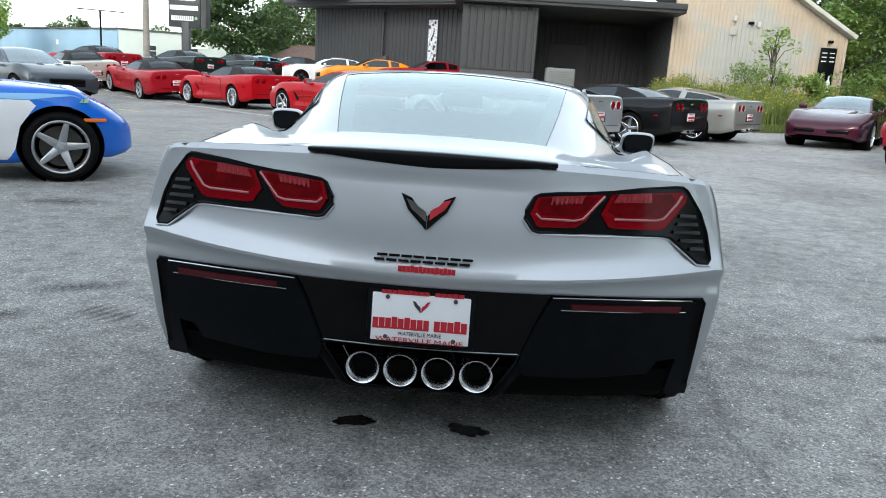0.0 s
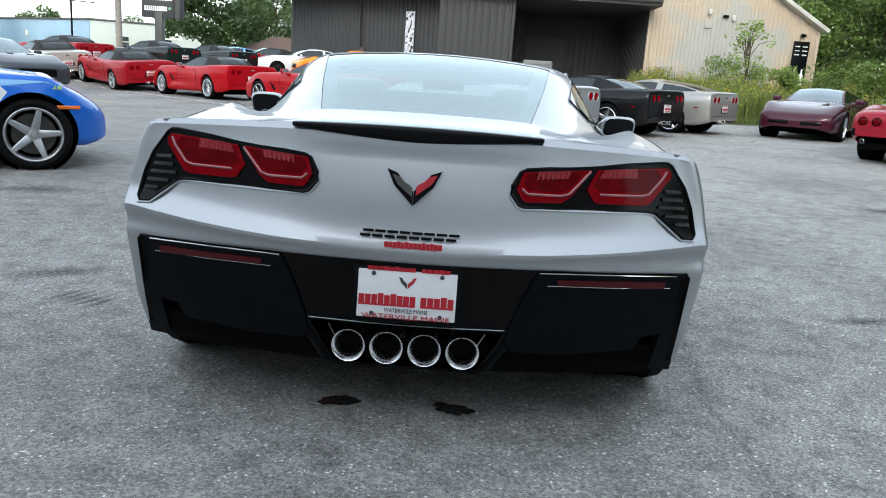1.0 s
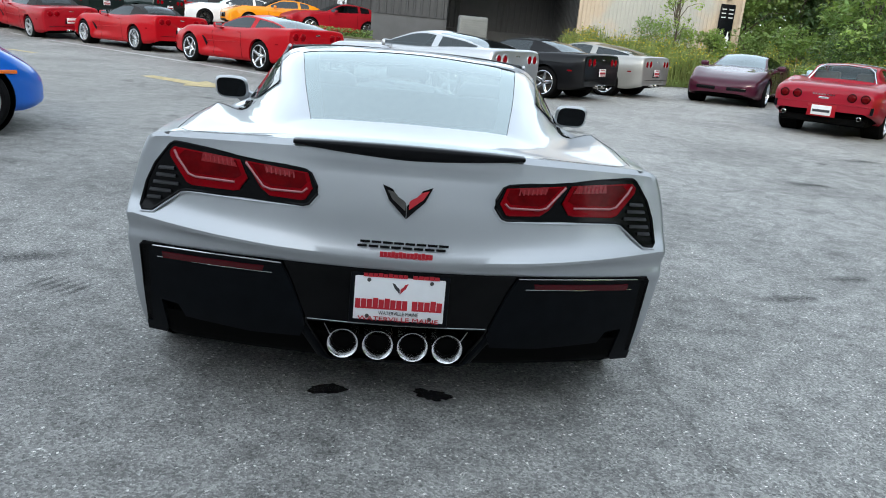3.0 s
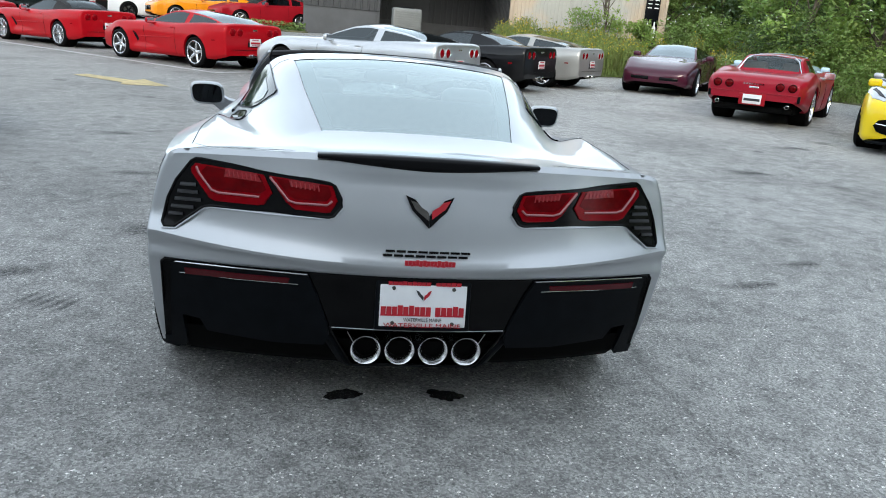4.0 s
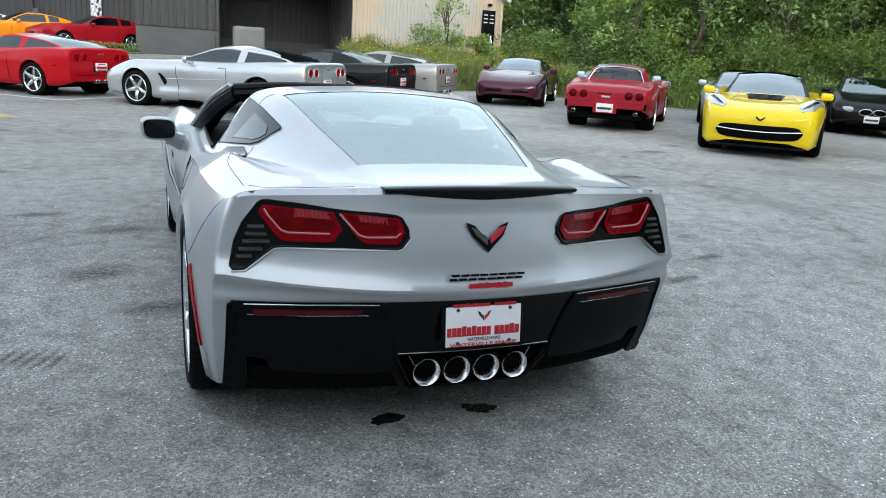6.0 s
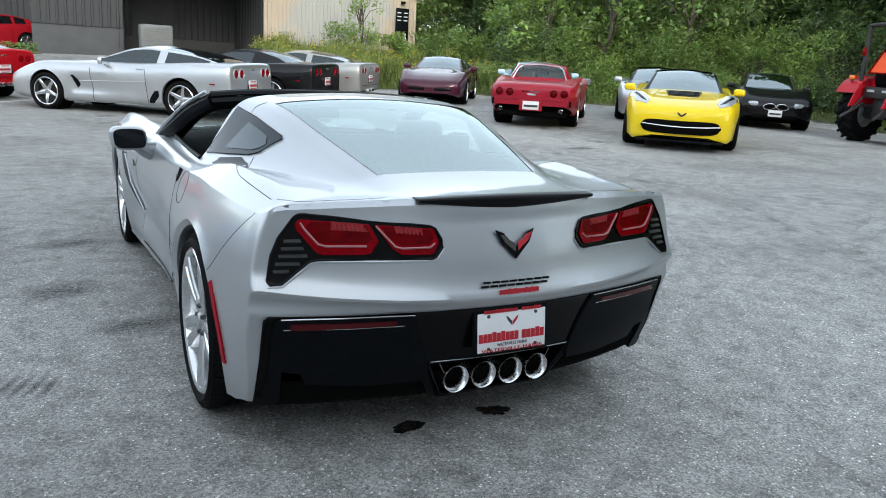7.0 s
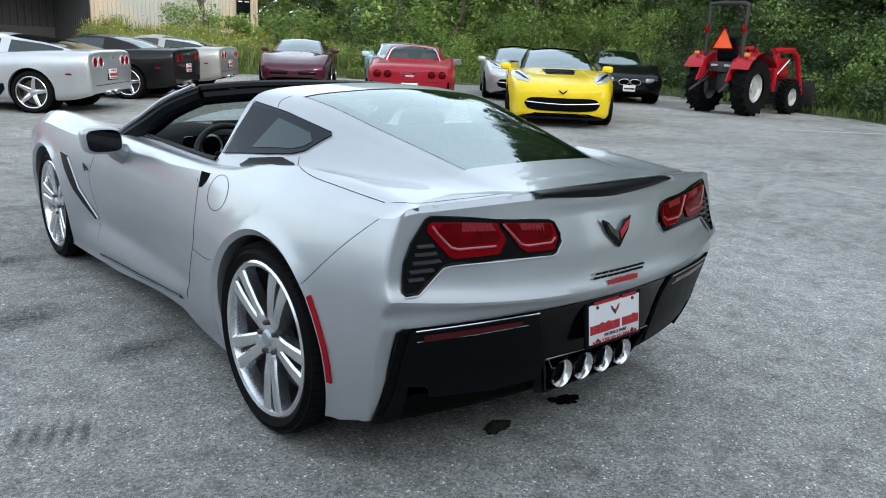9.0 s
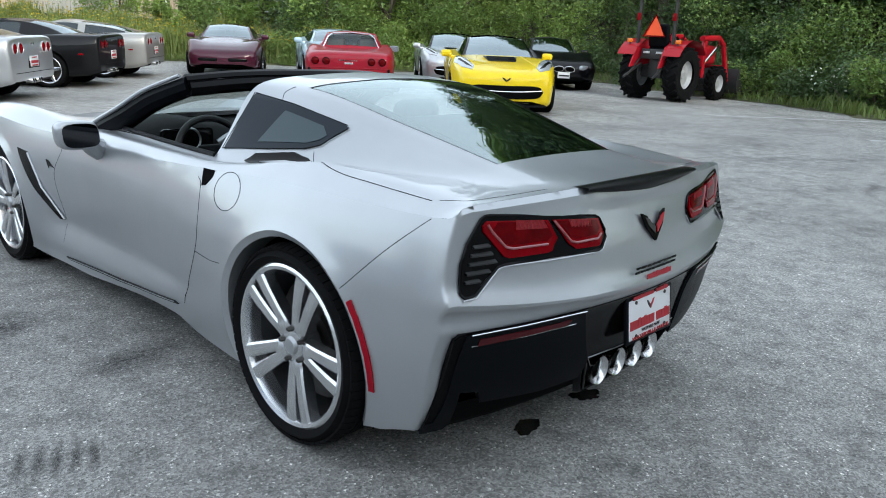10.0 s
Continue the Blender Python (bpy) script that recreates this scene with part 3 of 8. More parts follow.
def stand(x, y, heading, wb=2.65):
    """The pose of a car whose rear axle stands at (x, y) on the ground and whose nose points heading degrees clockwise from +y."""
    a = radians(heading)
    f, r = Vector((math.sin(a), math.cos(a), 0)), Vector((math.cos(a), -math.sin(a), 0))
    at = lambda k, j: ground_z(x + f.x * k + r.x * j, y + f.y * k + r.y * j)
    f.z = (at(wb, 0.75) + at(wb, -0.75) - at(0, 0.75) - at(0, -0.75)) / (2 * wb)
    r.z = (at(0, 0.75) + at(wb, 0.75) - at(0, -0.75) - at(wb, -0.75)) / 3.0
    f.normalize()
    u = r.cross(f).normalized()
    r = f.cross(u)
    m = Matrix((r, f, u)).transposed().to_4x4()
    m.translation = (x, y, (at(0, 0.75) + at(0, -0.75)) / 2)
    return m


def c5(m, color, label, soft=False, style="five", face=ALLOY, group="", hard=False, extra=None):
    spec = dict(H=1.21, style=style, face=face, quarter=None, cove=0.045, fo=0.94, znose=0.58, zhood=0.76, fender=0.035, haunch=0.012, nosew=0.66)
    if soft:
        spec.update(roofmat=CLOTH, rf=0.45, rg=-0.08, rgw=0.86, rearwin=(0.0, 0.36), rearv=1.2, bulge=0.66, H=1.22)
    elif hard:
        spec.update(rf=0.42, rg=-0.25, rgw=0.86, rearwin=(-0.2, 0.38), rearv=1.15, bulge=0.60, roofmat=color)
    else:
        spec.update(rf=0.55, rg=-0.62, quarter=(-0.46, 0.38), sidewin=(0.56, 1.62))
    spec.update(extra or {})
    T, S, sec = make_car("sports_car", m, color, label, "car", spec, group)
    ro = S["ro"]
    ty = -ro - 0.004
    for s in (-1, 1):
        for x in (0.43, 0.625):
            disc_lamp(T, s * x, ty - 0.004 + 0.05 * max(0, x - 0.5), 0.80, 0.078, LENS_RED, color)
        part("side_marker", box(0.012, 0.13, 0.028, (s * 0.898, -0.58, 0.62), 0.005), LENS_RED, T)
        for x in (0.06, 0.135):
            part("exhaust_tip", lathe([(0.034, -0.06), (0.040, -0.02), (0.040, 0.05), (0.034, 0.055), (0.032, -0.04)], 18), CHROME, T, matrix=pose(s * (x + 0.02), ty + 0.02, 0.31, 0, 0, -90))
        # side cove behind the front wheel: a black plate paints the shade in its front end
        def cove_face(y, v, s=s):
            P = sec(y)
            i = min(int(v), len(P) - 2)
            p = P[i].lerp(P[i + 1], v - i)
            return Vector((s * p.x, p.y, p.z))
        part("cove", patch([(2.135, 10.2), (2.08, 10.3), (2.00, 8.8), (1.97, 7.4), (2.03, 6.4), (2.09, 8.4)], cove_face, 0.004, 0.006, 0.06, flip=s < 0), BLACK_PLASTIC, T, "slot behind the front wheel, its shade coloured black")
        part("door_blade", tube([cove_face(y, v) + Vector((s * 0.003, 0, 0)) for y, v in ((1.98, 8.5), (1.6, 8.7), (1.1, 8.9), (0.66, 9.0))], 0.011, 6, 0.006), color, T, "ridge along the door")
        if color is SILVER2:
            part("brake_duct", patch([(0.62, 2.2), (0.60, 4.2), (0.50, 6.4), (0.42, 6.6), (0.41, 5.0), (0.50, 3.2), (0.52, 2.2)], cove_face, 0.006, 0.008, 0.05, flip=s < 0), BLACK_PLASTIC, T, "black brake duct before the rear wheel")
        part("door_handle", box(0.02, 0.15, 0.035, (s * 0.868, 0.78, 0.80), 0.008), color, T)
        # hooded head lamp doors and low fog lamps
        part("fog_lamp", box(0.44, 0.06, 0.080, (0, 0, 0), 0.02), BLACK_GLOSS, T, matrix=pose(s * 0.35, S["wb"] + S["fo"] - 0.002, 0.40, 0, 0, -s * 7))
        part("turn_lamp", box(0.16, 0.04, 0.06, (0, 0, 0), 0.015), LENS_CLEAR, T, matrix=pose(s * 0.66, S["wb"] + S["fo"] - 0.115, 0.42, 0, 0, -s * 48))
    part("plate_recess", box(0.42, 0.02, 0.20, (0, ty + 0.005, 0.60), 0.006), BLACK_PLASTIC, T)
    number_plate(T, pose(0, ty - 0.012, 0.60))
    part("bumper_seam", box(1.35, 0.006, 0.008, (0, ty - 0.006, 0.44)), BLACK_PLASTIC, T)
    part("tail_badge", box(0.12, 0.006, 0.03, (0, ty - 0.008, 0.86), 0.002), CHROME, T)
    return T

# ---- the silver coupe: wall (fascia and sides) and deck, lofted from feature curves ----
HERO = thing("silver_coupe", pose(0, 0, 0), "silver sports coupe with its roof panel removed, parked on asphalt", "car")

fascia_y = curve((0.15, -0.66), (0.22, -0.70), (0.38, -0.757), (0.46, -0.765), (0.545, -0.784), (0.575, -0.799), (0.594, -0.8085), (0.602, -0.8085), (0.618, -0.799), (0.66, -0.785), (0.72, -0.777), (0.82, -0.757), (0.865, -0.744), (0.90, -0.737), (0.93, -0.728))
fascia_k = curve((0.2, 0.255), (0.40, 0.238), (0.56, 0.216), (0.62, 0.228), (0.75, 0.225), (0.93, 0.20))


crease_on = curve((0.50, 0.0), (0.550, 0.0), (0.60, 1.0), (0.66, 1.0), (0.76, 0.2), (0.80, 0.0))


ridge_x = curve((0.0, 0.0), (0.18, 0.1), (0.40, 0.9), (0.60, 1.0), (0.80, 0.7))
ridge_z = curve((0.545, 0.0), (0.575, 0.45), (0.597, 1.0), (0.604, 1.0), (0.645, 0.40), (0.695, 0.0))
lip_x = curve((0.0, 1.0), (0.20, 0.9), (0.30, 0.4), (0.38, 0.0))
lip_z = curve((0.68, 0.0), (0.74, 0.25), (0.815, 0.85), (0.850, 1.0), (0.870, 0.15), (0.880, 0.0))


def fascia(x, z):
    """The tail's surface; its crease climbs towards the corners."""
    q = min(abs(x) / 0.8, 1.1) ** 2
    d = max(0.0, z - (0.922 - 0.030 * (x / 0.8) ** 2 - 0.015))     # the top edge is chamfered
    lip = 0.009 * lip_x(abs(x)) * lip_z(z + 0.03 * (x / 0.8) ** 2)       # a hollow under the trailing edge
    zz = z - 0.042 * q * crease_on(z)
    lip -= 0.013 * ridge_x(abs(x)) * ridge_z(zz)
    return Vector((x, fascia_y(zz) + lip + fascia_k(z) * x * x + 1.1 * d * min(1.0, 0.4 + d / 0.012), z))


side_w = curve((-0.66, 0.845), (-0.45, 0.885), (-0.2, 0.913), (0.0, 0.926), (0.3, 0.920), (0.8, 0.888), (1.3, 0.872), (1.9, 0.882), (2.3, 0.91), (2.71, 0.93), (3.1, 0.90), (3.45, 0.74), (3.6, 0.50))
side_in = curve((0.15, -0.055), (0.25, -0.03), (0.40, -0.008), (0.52, 0.0), (0.62, -0.003), (0.70, -0.019), (0.78, -0.046), (0.845, -0.078), (0.90, -0.12))
lean = curve((-0.5, 0.62), (-0.2, 0.72), (0.2, 0.92), (0.9, 0.6), (2.2, 0.55), (2.7, 0.7))
scallop_y = curve((0.58, 0.0), (0.9, 0.45), (1.4, 0.85), (2.02, 1.0), (2.18, 0.6), (2.30, 0.0))


ledge_z = curve((0.55, 0.330), (0.65, 0.322), (0.93, 0.276), (1.31, 0.230), (1.80, 0.205), (2.2, 0.20))


def scallop_z(y, z):
    """Deepest along the door's lower crease, where a ledge that widens forwards turns out again towards the sill."""
    lo = ledge_z(y)
    return min(1.0, max(0.0, (z - lo) / (0.345 - lo))) if z < 0.345 else max(0.0, (0.70 - z) / 0.355) ** 1.15


def flank(y, z):
    k = lean(y) if z > 0.52 else 1.0
    x = side_w(y) + side_in(z) * k - 0.050 * scallop_y(y) * scallop_z(y, z)
    for cy, cz, r in ((0.0, 0.345, 0.372), (2.71, 0.335, 0.358)):        # flared arch lips
        d = math.hypot(y - cy, z - cz) - r
        if 0 <= d < 0.06:
            x += 0.010 * (1 - d / 0.06) ** 2
    return Vector((x, y, z))


wall_top = curve((-0.60, 0.862), (-0.4, 0.862), (-0.2, 0.864), (0.0, 0.862), (0.5, 0.838), (1.0, 0.812), (1.6, 0.80), (2.2, 0.80), (2.71, 0.815), (3.1, 0.74), (3.5, 0.60))
wall_low = curve((-0.66, 0.236), (-0.56, 0.226), (-0.48, 0.206), (-0.38, 0.180), (0.4, 0.150), (0.60, 0.150), (0.72, 0.158), (0.86, 0.186), (1.05, 0.178), (1.45, 0.145), (1.86, 0.118), (2.3, 0.125), (3.2, 0.18), (3.6, 0.22))
fascia_low = curve((0, 0.378), (0.285, 0.378), (0.31, 0.325), (0.66, 0.325), (0.705, 0.365), (0.752, 0.365), (0.764, 0.25), (0.80, 0.228))
end_y = curve((0.15, -0.500), (0.225, -0.520), (0.32, -0.551), (0.45, -0.560))        # the flank's rear end leans in at its foot
corner_x = curve((0.18, 0.812), (0.30, 0.815), (0.55, 0.825), (0.62, 0.828), (0.70, 0.812), (0.80, 0.775), (0.88, 0.742), (0.93, 0.72))
YC = -0.56                     # where the corner ends and the flank begins


def fascia_top(x):
    return 0.922 - 0.030 * (x / 0.8) ** 2


XT = 0.745                     # the fascia's top corner


def wall_point(u, v):
    """u: 0 to 1 across the fascia from its middle, 1 to 2 round the corner, 2 to 3 along the flank; v: 0 to 1 up to the black line, 1 to 2 to the top."""
    zc = 0.600 + 0.0448 * min(u, 1.0) ** 2             # the crease

    def zed(lo, hi):
        if v <= 1:
            return lo + (0.548 - lo) * v
        return 0.548 + (zc - 0.548) * (v - 1) / 0.4 if v <= 1.4 else zc + (hi - zc) * (v - 1.4) / 0.6
    if u <= 1:
        z = zed(fascia_low(0.8 * u), fascia_top(XT * u))
        return fascia(corner_x(z) * u, z)
    if u >= 2:
        y = YC + (3.58 - YC) * (u - 2)
        z = zed(wall_low(y), wall_top(y))
        return flank(y + (end_y(z) - YC) * max(0.0, 1 - (y - YC) / 0.16), z)
    s = u - 1
    z = zed(0.228 + (wall_low(YC) - 0.228) * s, fascia_top(XT) + (wall_top(YC) - fascia_top(XT)) * s)
    a, c = fascia(corner_x(z), z), flank(end_y(z), z)
    b = Vector((c.x - 0.006, a.y + 0.006, z))
    w = 4.5                                              # a firm corner
    return (a * (1 - s) ** 2 + b * 2 * w * s * (1 - s) + c * s * s) / ((1 - s) ** 2 + 2 * w * s * (1 - s) + s * s)


flank_ys = [YC + (-0.37 - YC) * k / 7 for k in range(7)] + [-0.37 + 0.83 * k / 22 for k in range(23)] + [0.46 + 0.22 * k / 6 for k in range(1, 7)] + [0.68 + 1.22 * k / 24 for k in range(1, 25)] + [1.9 + 1.68 * k / 34 for k in range(1, 35)]
us = [k / 28 for k in range(27)] + [0.942, 0.950, 0.958, 0.97, 0.985] + [1 + k / 10 for k in range(10)] + [2 + (y - YC) / (3.58 - YC) for y in flank_ys]
vs = [k / 16 for k in range(16)] + [1 + 0.4 * k / 8 for k in range(8)] + [1.4 + 0.6 * k / 18 for k in range(19)]
half = surf(wall_point, us, vs)
arch_cut(half, 0.0, 0.345, 0.377, 1, flank, 0.022)
arch_cut(half, 2.71, 0.335, 0.360, 1, flank, 0.018)
shell = merge(half, mirrored(half))

# deck features along y: middle, half way, glass edge, buttress, valley, crest, edge
mid_z = curve((-0.37, 0.949), (-0.2, 1.001), (0, 1.060), (0.3, 1.130), (0.5, 1.160), (0.68, 1.168))
gl_x = curve((-0.37, 0.335), (0, 0.40), (0.45, 0.465), (0.68, 0.50))
gl_z = curve((-0.37, 0.940), (0, 1.03), (0.45, 1.122), (0.68, 1.136))
bu_x = curve((-0.37, 0.42), (0, 0.485), (0.45, 0.56), (0.68, 0.60))
bu_z = curve((-0.37, 0.918), (0, 0.985), (0.45, 1.065), (0.68, 1.078))
va_x = curve((-0.37, 0.52), (0, 0.61), (0.45, 0.71), (0.68, 0.74), (1.9, 0.70))
va_z = curve((-0.37, 0.905), (0, 0.900), (0.45, 0.870), (0.68, 0.862), (1.9, 0.875))
cr_x = curve((-0.37, 0.705), (-0.2, 0.712), (0, 0.73), (0.45, 0.79), (0.68, 0.81), (1.9, 0.79), (2.71, 0.78))
cr_z = curve((-0.37, 0.908), (-0.2, 0.920), (0, 0.922), (0.2, 0.902), (0.45, 0.864), (0.68, 0.848), (1.9, 0.842), (2.6, 0.885), (2.9, 0.87), (3.3, 0.74), (3.58, 0.60))
hood_z = curve((1.9, 0.885), (2.4, 0.85), (3.0, 0.76), (3.58, 0.60))
crest_firm = curve((-0.6, 1.0), (0.15, 1.0), (0.5, 0.3), (0.9, 0.0))
YG, YL = -0.37, fascia_y(0.922)


def deck_section(y):
    e = flank(y, wall_top(y))
    if y > 1.6:
        pts = [(0, hood_z(y)), (0.3, hood_z(y)), (0.45, hood_z(y) - 0.005), (0.55, hood_z(y) - 0.012), (0.64, hood_z(y) - 0.015), (cr_x(y), cr_z(y)), (e.x, e.z)]
        if y > 3.0:
            pts = [(p[0] * e.x / 0.92, p[1]) for p in pts[:-1]] + [(e.x, e.z)]
    else:
        pts = [(0, mid_z(y)), (gl_x(y) * 0.5, mid_z(y) - 0.25 * (mid_z(y) - gl_z(y))), (gl_x(y), gl_z(y)), (bu_x(y), bu_z(y)), (va_x(y), va_z(y)), (cr_x(y), cr_z(y)), (e.x, e.z)]
    return [Vector((p[0], y, p[1])) for p in pts]


def deck_row(y, s):
    """Hermite spans between the feature points, with a crease along the crest and a softer one along the buttress."""
    P = deck_section(y)
    P = [Vector((-P[1].x, P[1].y, P[1].z))] + P + [P[-1] * 2 - P[-2]]
    i = min(int(s), 5)
    t = s - i
    b, c = P[i + 1], P[i + 2]
    sharp = {3: 0.45, 5: 0.95 * crest_firm(y)}
    m0 = ((c - P[i]) / 2).lerp(c - b, sharp.get(i, 0.0))
    m1 = ((P[i + 3] - b) / 2).lerp(c - b, sharp.get(i + 1, 0.0))
    t2, t3 = t * t, t * t * t
    return b * (2 * t3 - 3 * t2 + 1) + m0 * (t3 - 2 * t2 + t) + c * (3 * t2 - 2 * t3) + m1 * (t3 - t2)


def deck(y, s):
    """s: 0 at the middle, 2 glass edge, 3 buttress, 4 valley, 5 crest, 6 the edge. Behind the glass the deck runs out to the fascia's top edge."""
    if y >= YG:
        return deck_row(y, s)
    t = (y - YG) / (YL - YG)
    p0, e0 = deck_row(YG, s), deck_row(YG, 6)
    r = p0.x / e0.x
    x1 = XT * (r + (0.09 * min(1.0, max(0.0, (r - 0.5) / 0.32)) * min(1.0, (1 - r) / 0.18)))   # the crest runs out to the corner
    p1 = fascia(x1, fascia_top(x1))
    p = p0.lerp(p1, t)
    if t < 0.5:
        q = t / 0.5
        edge = flank(YG + (YC - YG) * q, wall_top(YG + (YC - YG) * q))
    else:
        edge = wall_point(2 - (t - 0.5) / 0.5, 2)
    straight = e0.lerp(fascia(XT, fascia_top(XT)), t)
    p += (edge - straight) * (p0.x / e0.x) ** 3
    p.z -= 0.012 * math.sin(math.pi * t) * (1 - p0.x / e0.x)
    return p


ss_all = [k / 6 for k in range(37)]
rear_ys = [YL + (YG - YL) * k / 14 for k in range(15)]
mid_ys = [YG + (0.46 - YG) * k / 22 for k in range(1, 23)]
roof_ys = [0.46 + 0.22 * k / 6 for k in range(1, 7)]
dk = surf(deck, rear_ys, ss_all)
dk = merge(dk, surf(deck, [rear_ys[-1]] + mid_ys, [s for s in ss_all if s >= 2]))
dk = merge(dk, surf(deck, [mid_ys[-1]] + roof_ys, ss_all))
# the hoop's front edge turns down and back
dk = merge(dk, surf(lambda k, s: deck(0.68, s) + Vector((0, -0.02 * k * k, -0.03 * k)), [0, 1, 2], [k / 6 for k in range(25)]))
dk = merge(dk, surf(deck, [0.68 + 1.22 * k / 24 for k in range(25)], [4.0 + 2.0 * k / 10 for k in range(11)]))
dk = merge(dk, surf(deck, [1.9 + 1.68 * k / 34 for k in range(35)], ss_all))
shell = merge(shell, dk, mirrored(dk))
bmesh.ops.remove_doubles(shell, verts=shell.verts, dist=0.0008)
bmesh.ops.recalc_face_normals(shell, faces=shell.faces)
part("body", shell, SILVER, HERO, "metallic silver bodywork", angle=30)


def flank_l(y, z):
    p = flank(y, z)
    return Vector((-p.x, p.y, p.z))


def side_fn(s):
    return flank if s > 0 else flank_l


def deck_fn(s):
    return (lambda y, v: deck(y, v)) if s > 0 else (lambda y, v: Vector((-deck(y, v).x, deck(y, v).y, deck(y, v).z)))


def out_patch(poly, fn, s, off, depth, step=0.035):
    """A plate on the flank or the deck of the side s, standing off outwards."""
    return patch(poly, fn, off, depth, step, flip=s < 0)


def under(p, d=0.004):
    return Vector((p.x, p.y, p.z - d))


CARGO = mat("cargo_carpet", (0.10, 0.105, 0.105), 0.9, vary=0.2, scale=40, bump=0.2, bump_scale=500)
# hatch glass with its black border
hg = [-0.372 + (0.462 + 0.372) * k / 20 for k in range(21)]
g = surf(lambda y, s: under(deck(y, s), 0.0012), hg, [k * 2.0 / 12 for k in range(13)])
g = merge(g, mirrored(g))
bmesh.ops.remove_doubles(g, verts=g.verts, dist=0.0005)
hatch = part("hatch_glass", g, GLASS_HATCH, HERO, "tinted rear hatch glass", angle=60)
fr = surf(lambda y, s: under(deck(y, s), 0.0055), hg, [1.68, 1.8, 1.9, 2.0])
fr = merge(fr, mirrored(fr))
for ya, yb in ((-0.372, -0.325), (0.425, 0.462)):
    b = surf(lambda y, s: under(deck(y, s), 0.006), [ya, (ya + yb) / 2, yb], [k * 2.0 / 12 for k in range(13)])
    fr = merge(fr, b, mirrored(b))
part("glass_border", fr, BLACK_GLOSS, hatch, "black glass border")
gs = [deck(y, 2.0) for y in hg]
part("glass_seal", merge(tube([p + Vector((0, 0, 0.0)) for p in gs], 0.0011, 5), tube([Vector((-p.x, p.y, p.z)) for p in gs], 0.0011, 5),
     tube([deck(0.458, k / 6) for k in range(13)], 0.0011, 5), tube([Vector((-deck(0.458, k / 6).x, deck(0.458, k / 6).y, deck(0.458, k / 6).z)) for k in range(13)], 0.0011, 5)), BLACK_PLASTIC, hatch)
# cargo floor and shade below the glass
part("cargo_bay", merge(box(1.0, 0.9, 0.02, (0, 0.02, 0.72), 0.005), box(0.98, 0.03, 0.30, (0, 0.42, 0.85), 0.01), box(0.03, 0.55, 0.22, (-0.45, 0.13, 0.83), 0.01), box(0.03, 0.55, 0.22, (0.45, 0.13, 0.83), 0.01)), CARGO, HERO, "grey carpeted cargo bay")

# lower rear: black bumper, shields, vents
LOW = ((0.0, 0.372), (0.292, 0.372), (0.300, 0.318), (0.46, 0.306), (0.57, 0.312), (0.668, 0.316), (0.692, 0.356), (0.756, 0.362), (0.770, 0.40), (0.812, 0.40), (0.812, 0.54), (0.802, 0.556), (0.4, 0.5605), (0.0, 0.5595))
part("lower_bumper", patch([(-x, z) for x, z in LOW[:0:-1]] + list(LOW[:-1]), fascia, 0.004, 0.03), BLACK_GLOSS, HERO, "gloss black lower bumper")
VENT = mat("vent_mesh", (0.006, 0.006, 0.0065), 0.7, bump=0.8, bump_scale=400, spec=0.08)
LOUVRE = mat("louvre_black", (0.024, 0.024, 0.026), 0.42, spec=0.6)
RIB = mat("lamp_ribs", (0.26, 0.024, 0.030), 0.18, coat=0.1, spec=0.2)
